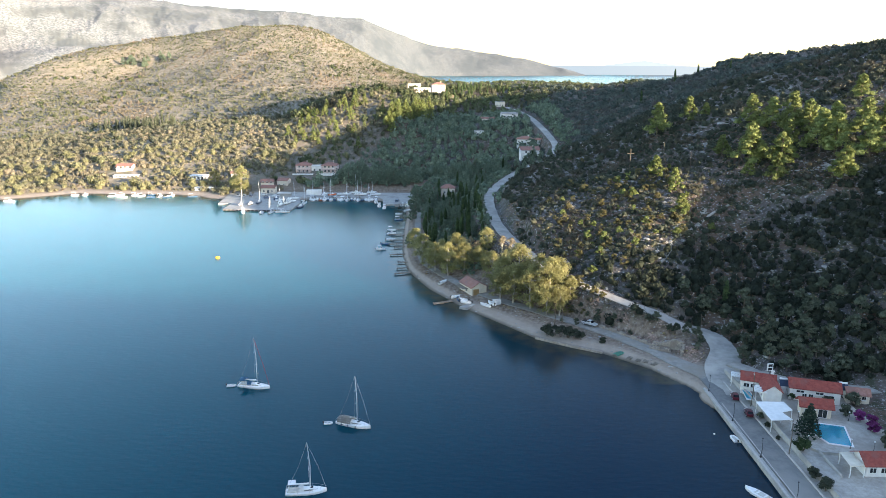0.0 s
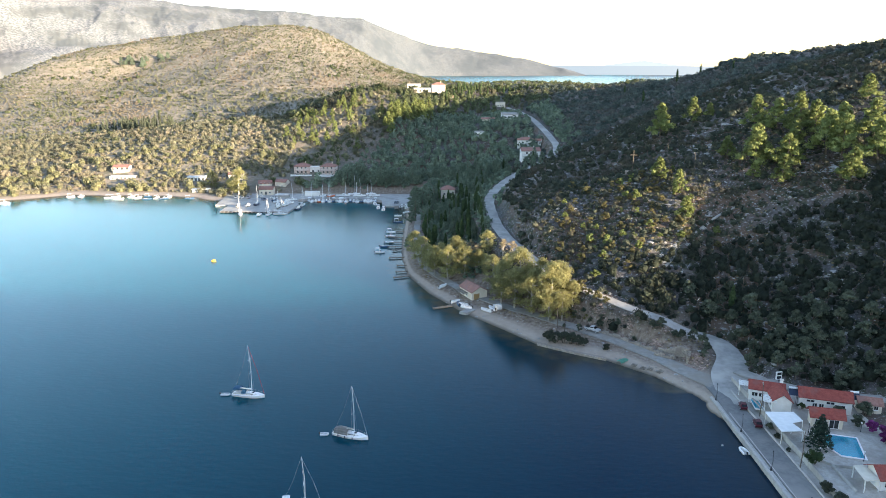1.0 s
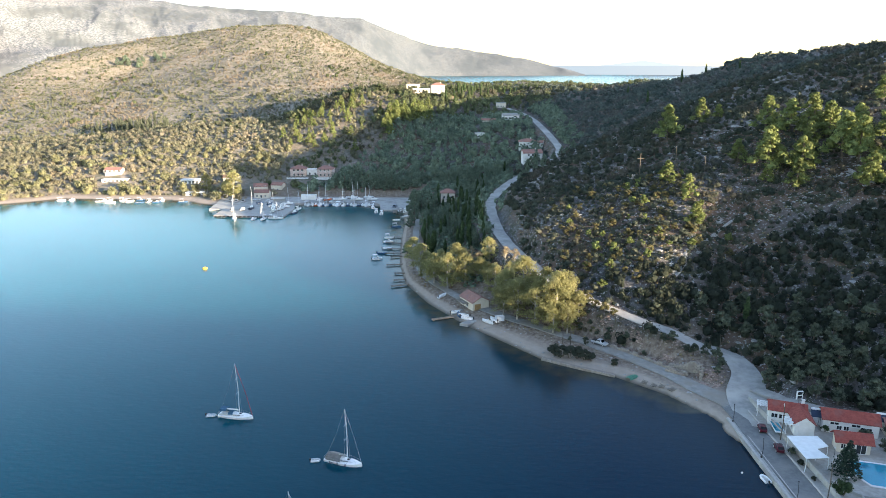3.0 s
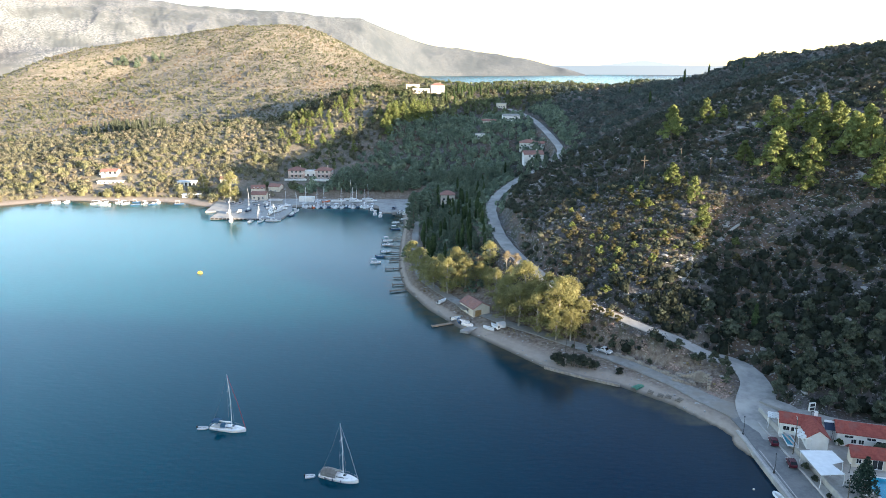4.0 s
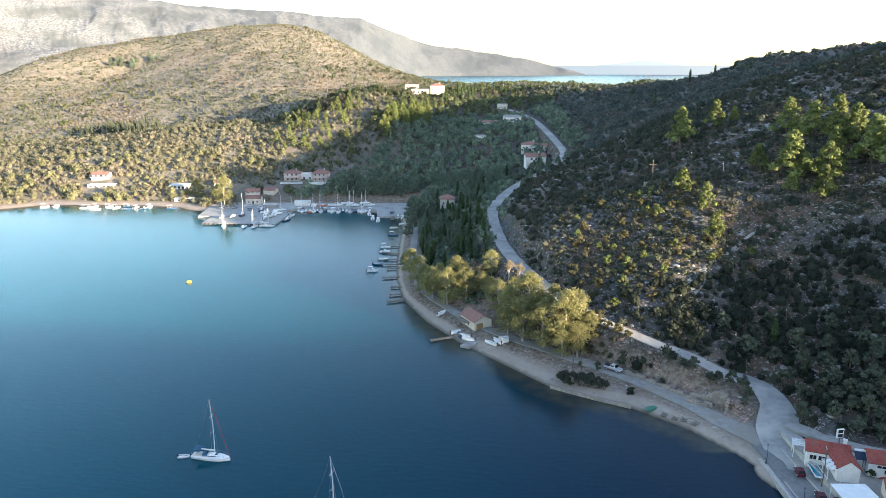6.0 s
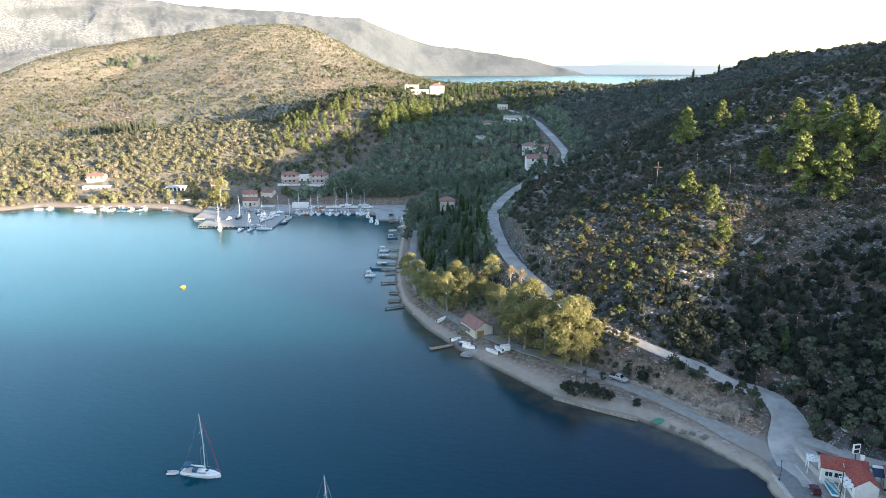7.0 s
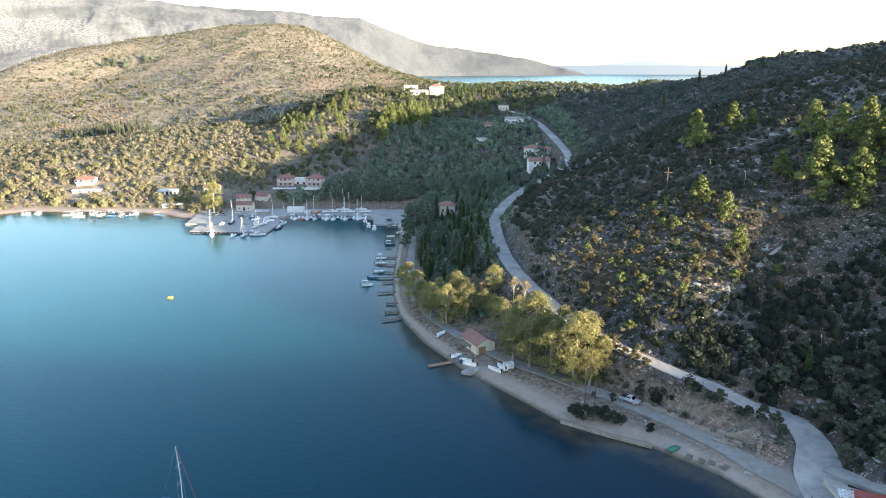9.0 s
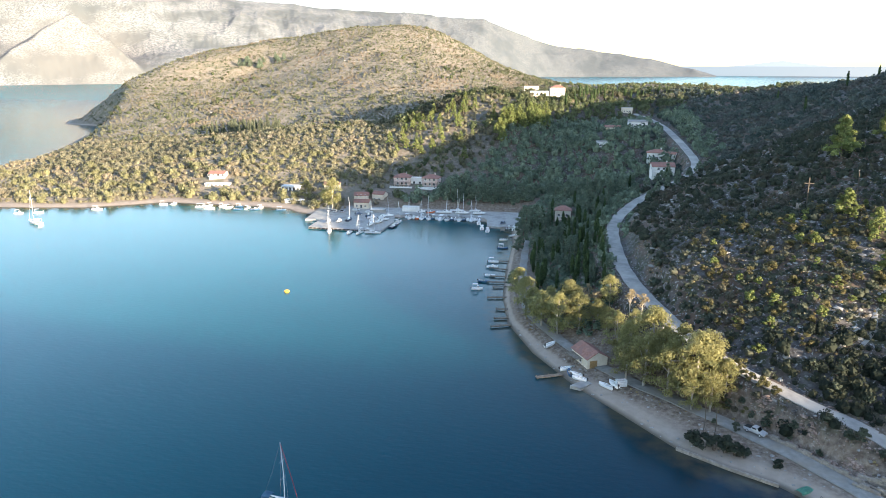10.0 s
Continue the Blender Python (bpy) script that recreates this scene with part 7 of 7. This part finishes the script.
for k in range(17):
    part("fender_tyre", made(lambda bm: box(bm, -127.5 + k * 2.2, 387.05 - 0.0455 * k * 2.2 - 0.18, 0.2, 1.5, 0.3, 0.62)), M_RUBBER, q1)
pier(-33.2, 405.0, -33.0, 398.6, 2.2, "floating pontoon at the harbour apron", "pontoons")
pier(-40.4, 405.0, -40.2, 399.5, 1.8, "floating pontoon at the harbour apron", "pontoons")

rb = random.Random(12)
yacht("white yacht moored stern-to at the harbour quay", -116.4, 382.6, -75, 7.6, 2.5, 13.0, "white", big=False, group="moored yachts")
launch("white launch moored at the harbour quay", -106, 381.2, -92, 6.0, 2.2, True, None, "moored launches")
yacht("white yacht moored stern-to at the harbour quay", -101.0, 382.0, -100, 6.6, 2.3, 9.5, "white", big=False, group="moored yachts")
yacht("long white yacht lying alongside the quay", -94.8, 384.0, 3, 8.0, 2.3, 9.5, "white", big=False, group="moored yachts")
launch("dark-hulled fishing boat alongside the quay", -88.2, 399, 80, 8.0, 2.8, True, M_NAVY, "moored launches")
yacht("white yacht alongside the inner quay", -88.0, 408.5, 78, 7.5, 2.4, 11, "white", big=False, group="moored yachts")
for k in range(20):
    x = -86.5 + k * 2.05 + rb.uniform(-0.3, 0.3)
    y = 420.6 + rb.uniform(-0.4, 0.4)
    turn = -90 + rb.uniform(-8, 8)
    if k in (1, 4, 6, 11, 14, 17):
        yacht("white yacht moored stern-to along the harbour", x, y - 0.8, turn, 8.4, 2.8, rb.uniform(10.5, 13), rb.choice(["white", "blue", "grey"]), big=False, group="moored yachts")
    elif k in (3,):
        launch("orange fishing boat moored in the harbour", x, y, turn, 7, 2.6, True, M_ORANGE, "moored launches")
    elif k in (9, 10):
        launch("larger white motor cruiser moored in the harbour", x, y - 0.6, turn, 9.0, 3.2, True, None, "moored launches", M_CANVAS) if k == 9 else None
    else:
        launch("small white launch moored in the harbour", x, y + 0.6, turn, rb.uniform(5.0, 6.2), 2.1, rb.random() < 0.6, rb.choice([None, None, None, M_BLUEHULL]), "moored launches", rb.choice([None, None, M_BLUECANVAS, M_CANVAS]))
for x, y, t in [(-46.8, 414, 100), (-43.6, 402.4, 95), (-40.2, 397.5, 92), (-30.5, 407.0, 80), (-27.5, 403.6, 85)]:
    launch("small white motorboat moored at the harbour apron", x, y, t, 5.6, 2.1, True, None, "moored launches", rb.choice([None, M_CANVAS]))
for x, y, t in [(-30.8, 381.2, 5), (-29.6, 366.0, 0), (-27.0, 390.0, 40), (-31.3, 342.9, 5), (-30.9, 335.2, 8), (-30.4, 323.2, 3), (-31.9, 315.2, -5), (-33.0, 305.8, 10)]:
    launch("small white open boat lying off the jetties", x, y, t, rb.uniform(3.7, 4.8), 1.7, rb.random() < 0.5, rb.choice([None, None, None, M_BLUEHULL]), "small boats", rb.choice([None, None, M_CANVAS]))
for x, y, t in [(-201.5, 424, 10), (-192, 428.2, 60), (-184.4, 424, 20), (-180, 427.5, 80), (-175, 425.6, 30), (-174, 431, 70), (-197, 430.5, 45), (-160, 427, 15), (-187, 431.5, 10), (-233.7, 430, 20), (-228.2, 431.6, 70), (-262, 409.5, 10), (-205, 431, 75), (-297, 392, 20), (-288, 396, 40)]:
    launch("small pale boat moored along the western shore", x, y, t, rb.uniform(4.2, 6.0), 1.9, rb.random() < 0.5, rb.choice([None, None, None, M_BLUEHULL]), "small boats", rb.choice([None, M_CANVAS]))
launch("large white cabin boat moored along the western shore", -207, 427, 5, 9, 3, True, None, "", M_CANVAS)


def cradle_boat(x, y, t, L, z, mast=0.0, cover=None):
    """A boat laid up ashore on chocks."""
    ob = launch("white boat laid up ashore on chocks", x, y, t, L, L * 0.34, True, cover, "boats ashore", None, z + 0.55)
    part("chock", made(lambda bm: [box(bm, u * L, 0, -0.58, 0.3, L * 0.2, 0.5) for u in (-0.25, 0.2)]), M_PLANK, ob)
    if mast:
        part("mast", made(lambda bm: rod(bm, (0.4, 0, 1.0), (0.3, 0, mast), 0.09, 7, 0.05)), M_ALU, ob)


for x, y, t, L, mast, cov in [(-99, 396, 80, 5.5, 0, None), (-96.5, 402, 60, 6, 0, None), (-101, 404, 100, 6.5, 9, None), (-95.5, 408, 20, 5.5, 0, None), (-98, 412, 70, 6, 0, None), (-96, 417, 10, 6.5, 10, None), (-103, 411, 30, 5, 0, None), (-106, 416, 80, 5.5, 0, M_BLUEHULL), (-117, 400, 70, 4.6, 0, None), (-122, 398, 85, 4.2, 0, None),
                              (-113, 404, 85, 7.0, 12, M_NAVY), (-68, 431.5, 5, 8.5, 0, None), (-58, 431.5, -4, 7.5, 11, None), (-49, 432, 8, 7.0, 0, None), (-62, 437, 0, 7, 12, None), (-80, 430, 60, 5.5, 0, None), (-75, 429.5, 30, 5.0, 0, M_ORANGE), (-52, 438, 5, 6, 9, None)]:
    cradle_boat(x, y, t, L, 0.96, mast, cov)
part("shed", made(lambda bm: box(bm, 0, 0, 0, 9, 3, 2.8)), M_WHITE, thing("boat_shed", "long white store container on the quay", "shed", -87, 434, 0.97, 2))
tr0 = thing("boat_shed", "white canvas-covered store by the quay", "shed", -104, 428, 0.96, 4)
part("body", made(lambda bm: box(bm, 0, 0, 0, 8, 3, 1.6)), M_GREYCANVAS, tr0)
part("cover", hood_bm(-4, 4, 3.2, 1.6, 0.9), M_CANVAS, tr0)

# boats drawn up on the beach
for x, y, t, L, mt in [(-4.8, 252.7, 55, 4.6, None), (-0.2, 239.4, 30, 3.6, None), (0.9, 237.2, 100, 3.4, M_BLUEHULL), (2.6, 235.9, 150, 3.8, None), (3.4, 233.6, 160, 4.0, None), (9.9, 229.4, 140, 4.4, None), (11.8, 229.6, 120, 4.0, None)]:
    launch("small white boat drawn up on the beach", x, y, t, L, 1.5, False, mt, "boats on the beach", None, hz(x, y) + 0.2)
st = thing("raft_stack", "stack of pale inflatable rafts on the beach", "boat", 13.6, 229.2, hz(13.6, 229.2), 20)
for k in range(4):
    part("raft", made(lambda bm: [rod(bm, a, b_, 0.2, 7) for a, b_ in (((-1.2, -0.6, 0.2 + 0.42 * k), (1.2, -0.6, 0.2 + 0.42 * k)), ((-1.2, 0.6, 0.2 + 0.42 * k), (1.2, 0.6, 0.2 + 0.42 * k)), ((1.2, -0.6, 0.2 + 0.42 * k), (1.2, 0.6, 0.2 + 0.42 * k)), ((-1.2, -0.6, 0.2 + 0.42 * k), (-1.2, 0.6, 0.2 + 0.42 * k)))]), M_TUBE, st)
gt = thing("tarpaulin", "green tarpaulin spread over a boat on the gravel", "tarpaulin", 46.0, 191.5, hz(46.0, 191.5), 35)
part("cover", hood_bm(-1.6, 1.6, 1.8, 0.0, 0.6), M_GREENNET, gt)
for k, (x, y, t) in enumerate([(48.6, 188.9, 60), (50.6, 187.2, 60), (52.3, 186.1, 62), (54.2, 183.9, 40)]):
    pl_ = thing("pallet", "weathered wooden pallet lying on the gravel", "pallet", x, y, hz(x, y), t, "pallets on the gravel")
    for j in range(5):
        part("slat", made(lambda bm: box(bm, 0, (j - 2) * 0.3, 0.16, 2.4, 0.2, 0.05)), M_PLANK, pl_)
    for j in (-1, 0, 1):
        part("runner", made(lambda bm: box(bm, j * 1.0, 0, 0.0, 0.12, 1.4, 0.16)), M_PLANK, pl_)

# ---- vehicles ----
def car(label, x, y, turn, paint, pickup=False, L=4.2, W=1.75, z=None, group="parked cars"):
    z = hz(x, y) if z is None else z
    root = thing("pickup_truck" if pickup else "car", label, "car", x, y, z, turn, group)
    prof = [(-L / 2, 0.35), (L / 2, 0.35), (L / 2, 0.72), (L * 0.27, 0.9), (L * 0.12, 1.42), (-L * 0.32, 1.45), (-L * 0.48, 0.95), (-L / 2, 0.9)]
    if pickup:
        prof = [(-L / 2, 0.45), (L / 2, 0.45), (L / 2, 0.9), (L * 0.25, 1.05), (L * 0.13, 1.68), (-L * 0.1, 1.7), (-L * 0.14, 1.05), (-L / 2, 1.05)]

    def body(bm):
        sides = []
        for s in (-1, 1):
            sides.append([bm.verts.new((px_, s * W / 2 * (0.82 if pz > 1.2 else 1.0), pz)) for px_, pz in prof])
        for sd in sides:
            bm.faces.new(sd)
        for k in range(len(prof)):
            j = (k + 1) % len(prof)
            bm.faces.new((sides[0][k], sides[0][j], sides[1][j], sides[1][k]))
        bmesh.ops.recalc_face_normals(bm, faces=bm.faces)
        bmesh.ops.bevel(bm, geom=bm.edges[:], offset=0.06, segments=1, affect='EDGES')

    bd = part("body", made(body), paint, root)
    top = 1.62 if pickup else 1.38
    a, b_ = (-0.09, 0.12) if pickup else (-0.3, 0.11)
    for s in (-1, 1):
        part("side_glass", made(lambda bm: box(bm, L * (a + b_) / 2, s * W * 0.455, 1.08 if pickup else 0.98, L * (b_ - a) * 0.92, 0.06, top - (1.12 if pickup else 1.02))), M_DARK, root)

    for nm_, (x0, z0, x1, z1) in zip(("windscreen", "rear_window"), ((L * 0.255, 1.0 if pickup else 0.92, L * 0.135, top), (-L * 0.135 if pickup else -L * 0.47, 1.1 if pickup else 1.0, -L * 0.105 if pickup else -L * 0.335, top))):
        def screen(bm):
            v = [bm.verts.new((xx + (0.02 if x0 > 0 else -0.02), s * W * 0.4, zz + 0.02)) for xx, s, zz in ((x0, -1, z0), (x0, 1, z0), (x1, 1, z1), (x1, -1, z1))]
            bm.faces.new(v)
            bmesh.ops.solidify(bm, geom=bm.faces[:], thickness=0.03)

        part(nm_, made(screen), M_DARK, root)
    if pickup:
        part("cargo_bed", made(lambda bm: box(bm, -L * 0.32, 0, 1.03, L * 0.32, W * 0.86, 0.07)), M_RUBBER, root)
    for u in (-0.31, 0.31):
        for s in (-1, 1):
            tyre = part("wheel", made(lambda bm: rod(bm, (L * u, s * (W / 2 - 0.16), 0.34), (L * u, s * (W / 2 + 0.03), 0.34), 0.34, 12)), M_RUBBER, root)
            part("rim", made(lambda bm: rod(bm, (L * u, s * (W / 2), 0.34), (L * u, s * (W / 2 + 0.045), 0.34), 0.2, 10)), M_ALU, tyre)
    for s in (-1, 1):
        part("headlight", made(lambda bm: box(bm, L / 2 - 0.02, s * W * 0.36, 0.62 if not pickup else 0.75, 0.08, 0.34, 0.14)), M_LAMPGLASS, root)
        part("tail_light", made(lambda bm: box(bm, -L / 2 + 0.02, s * W * 0.4, 0.75, 0.08, 0.22, 0.16)), M_REDCAR, root)
    return root


car("silver double-cab pickup parked on the dirt road", 41.2, 210.6, -43, M_SILVER, True, 4.8, 1.75, 1.82, "")
car("dark red hatchback parked by the quay kerb", 67.9, 163.2, 80, M_REDCAR, L=3.2, W=1.45, z=1.18)
car("dark red estate car parked by the quay kerb", 67.9, 154.8, 80, M_REDCAR, L=3.3, W=1.45, z=1.18)
for x, y, t, p in [(-127.5, 424.5, 100, M_SILVER), (-123.5, 424.8, 95, M_BLUECAR), (-131, 426, 80, M_SILVER), (-108.5, 425, 10, M_SILVER), (-34, 412, 80, M_BLUECAR), (-117, 429, 5, M_SILVER), (-112.5, 419, 40, M_BLUECAR)]:
    car("car parked on the harbour quay", x, y, t, p, z=0.98)

# ---- houses round the bay ----
two = win_row("front", (-2.6, 0.0, 2.6), 0.7, 1.2, 1.5) + win_row("front", (-2.6, 0.0, 2.6), 3.6, 1.2, 1.4) + win_row("right", (-1.5, 1.5), 3.6, 1.0, 1.3) + win_row("left", (-1.5, 1.5), 3.6, 1.0, 1.3)
def villa(label, x, y, turn, w, d, h, roof, rise, wall, tile, wins, balcony=True, z=None, lift=0.0):
    z = (hz(x, y) if z is None else z) + lift
    root = house(label, x, y, turn, w, d, h, roof, rise, wall, tile, wins, z, chimney=(w * 0.2, d * 0.15))
    if balcony:
        bc = part("balcony", made(lambda bm: box(bm, 0, -d / 2 - 0.9, h * 0.48, w * 0.9, 1.7, 0.18)), wall, root)
        part("railing", made(lambda bm: (box(bm, 0, -d / 2 - 1.7, h * 0.48 + 0.95, w * 0.9, 0.07, 0.07), *[box(bm, (k / 10 - 0.5) * w * 0.88, -d / 2 - 1.7, h * 0.48 + 0.18, 0.06, 0.06, 0.8) for k in range(11)])), M_FRAME, bc)
        for u in (-0.43, -0.15, 0.15, 0.43):
            part("column", made(lambda bm: box(bm, u * w, -d / 2 - 1.6, -1.2, 0.25, 0.25, h * 0.48 + 1.2)), wall, root)
    return root


villa("white two-storey villa with balcony and red roof", 46.0, 447, 4, 11.5, 8, 5.4, "gable", 1.7, M_WHITE, M_OLDTILE, two, lift=0.5)
villa("white villa with red tiled roof among pines", 46.0, 476, -4, 10.5, 7.0, 4.6, "hip", 1.6, M_WHITE, M_OLDTILE, win_row("front", (-3, 0, 3), 1.0, 1.3, 1.4), False, lift=1.0)
house("low garden annexe with red roof", 53.5, 470, -30, 5, 3.6, 2.8, "gable", 1.0, M_WHITE, M_OLDTILE, win_row("front", (0,), 0.9), z=hz(53.5, 470) + 0.8)
house("long white house with grey roof in the trees", 42.0, 566, 6, 12.5, 6.5, 3.6, "gable", 1.2, M_WHITE, M_GREYCANVAS, win_row("front", (-4, -1.3, 1.3, 4), 0.9, 1.3, 1.4), z=hz(42, 562) + 1.2)
house("pale house half hidden by trees", 24.5, 546, 0, 10, 6, 3.4, "gable", 1.0, M_CREAM, M_OLDTILE, win_row("front", (-3, 0, 3), 0.9), z=hz(24.5, 542) + 0.2)
house("small white house among trees", 17.0, 515, 10, 6, 5, 3.6, "flat", 0.3, M_WHITE, M_CONC, win_row("front", (-1.5, 1.5), 0.9), z=hz(17, 512) - 0.2)
house("pale house near the head of the road", 38.5, 625, 0, 8, 6, 4.0, "flat", 0.3, M_CREAM, M_CONC, win_row("front", (-2, 0, 2), 0.9), z=hz(38, 622) - 0.3)
villa("large pale villa on the saddle lit by low sun", -15.5, 668, 8, 12, 9, 6.0, "hip", 2.0, M_CREAM, M_OLDTILE, two, False, lift=1.0)
house("lower wing of the villa on the saddle", -30, 663, 8, 15, 7, 3.8, "flat", 0.3, M_CREAM, M_CONC, win_row("front", (-5, -2, 1, 4), 0.9, 1.4, 1.5), z=hz(-30, 660) + 0.8)
house("pale terraced house high on the saddle", -45, 806, 0, 14, 8, 5.0, "flat", 0.3, M_CREAM, M_CONC, win_row("front", (-5, -2, 1, 4), 1.5, 1.4, 1.5), z=hz(-45, 802) + 0.5)
house("small red-roofed house in the dark trees", -4.2, 408, 0, 7.6, 6, 4.2, "hip", 1.9, M_CREAM, M_OLDTILE, win_row("front", (-2, 0, 2), 1.2, 1.1, 1.3), z=6.2)
for x, t in ((-101, 4), (-83.5, -3)):
    vl = villa("rose-tinted two-storey villa with red roof above the harbour", x, 474, t, 10, 8, 5.0, "hip", 1.9, M_ROSE, M_OLDTILE, two, z=8.6)
    part("terrace", made(lambda bm: box(bm, 0, -6.4, -2.4, 13.5, 4.6, 2.3)), M_WHITE, vl, "broad white terrace")
    part("balustrade", made(lambda bm: (box(bm, 0, -8.6, 0.55, 13.5, 0.14, 0.12), *[box(bm, (k / 16 - 0.5) * 13.2, -8.6, -0.1, 0.12, 0.12, 0.66) for k in range(17)])), M_WHITE, vl)
house("low flat-roofed link between the two villas", -92.2, 476, 0, 7.5, 5, 4.2, "flat", 0.3, M_WHITE, M_WHITE, win_row("front", (-1.8, 1.8), 0.9, 1.2, 1.5), z=8.6)
for k, (x0, x1, y, z0, h) in enumerate([(-118, -90, 463, 5.2, 1.6), (-112, -74, 458.5, 3.4, 1.6), (-92, -76, 467, 7.0, 1.4)]):
    rw = part("terrace_wall", made(lambda bm: slab(bm, [(x0, y), (x1, y), (x1, y + 1.2), (x0, y + 1.2)], z0 - 2.5, z0 + h)), M_CREAM)
    tagged(rw, "pale terrace wall below the villas", "wall", kind="structure")
house("cream house with red roof behind the harbour", -119.5, 449, 10, 8, 6, 3.8, "gable", 1.5, M_CREAM, M_OLDTILE, win_row("front", (-2.4, 0, 2.4), 0.8) + win_row("front", (-2.4, 0, 2.4), 3.2), z=2.6)
house("low pink-walled house behind the harbour", -109.5, 452, -12, 7, 6, 4.0, "gable", 1.4, M_CREAM, M_OLDTILE, win_row("front", (-2, 1), 0.8), z=2.8)
house("cream harbour house with red roof", -116, 438.5, 0, 8.5, 5.5, 3.4, "gable", 1.4, M_CREAM, M_OLDTILE, win_row("front", (-2.6, 2.4), 0.9) + win_row("front", (0,), 0.05, 1.2, 2.1, "door"), z=1.0)
villa("cream house with red roof on the western shore", -141.5, 462, 8, 9, 6, 3.4, "gable", 1.1, M_CREAM, M_OLDTILE, win_row("front", (-3, -1, 1, 3), 0.8, 1.1, 1.3), False, z=6.4)
house("white flat-roofed bungalow on the western shore", -167, 461, 4, 11, 6, 3.0, "flat", 0.3, M_WHITE, M_WHITE, win_row("front", (-4.6, -2.3, 0, 2.3, 4.6), 0.4, 1.5, 2.2), z=5.0)
house("cream house with low red roof above the western shore", -221, 474, 6, 10, 7, 2.5, "gable", 1.3, M_CREAM, M_OLDTILE, win_row("front", (-5, -2, 1, 4), 0.8, 1.5, 1.6), z=9.8)
house("long low white terrace house on the western shore", -216, 463.5, 6, 16, 4, 1.7, "flat", 0.2, M_WHITE, M_WHITE, win_row("front", (-6, -3.5, -1, 1.5, 4), 0.3, 1.5, 1.1), z=5.9)
house("low white boat store at the western shore", -158, 443, 4, 11, 4, 2.0, "flat", 0.2, M_WHITE, M_CANVAS, win_row("front", (-3, 0, 3), 0.6, 1.4, 0.9), z=1.2, name="boat_shed", category="shed")
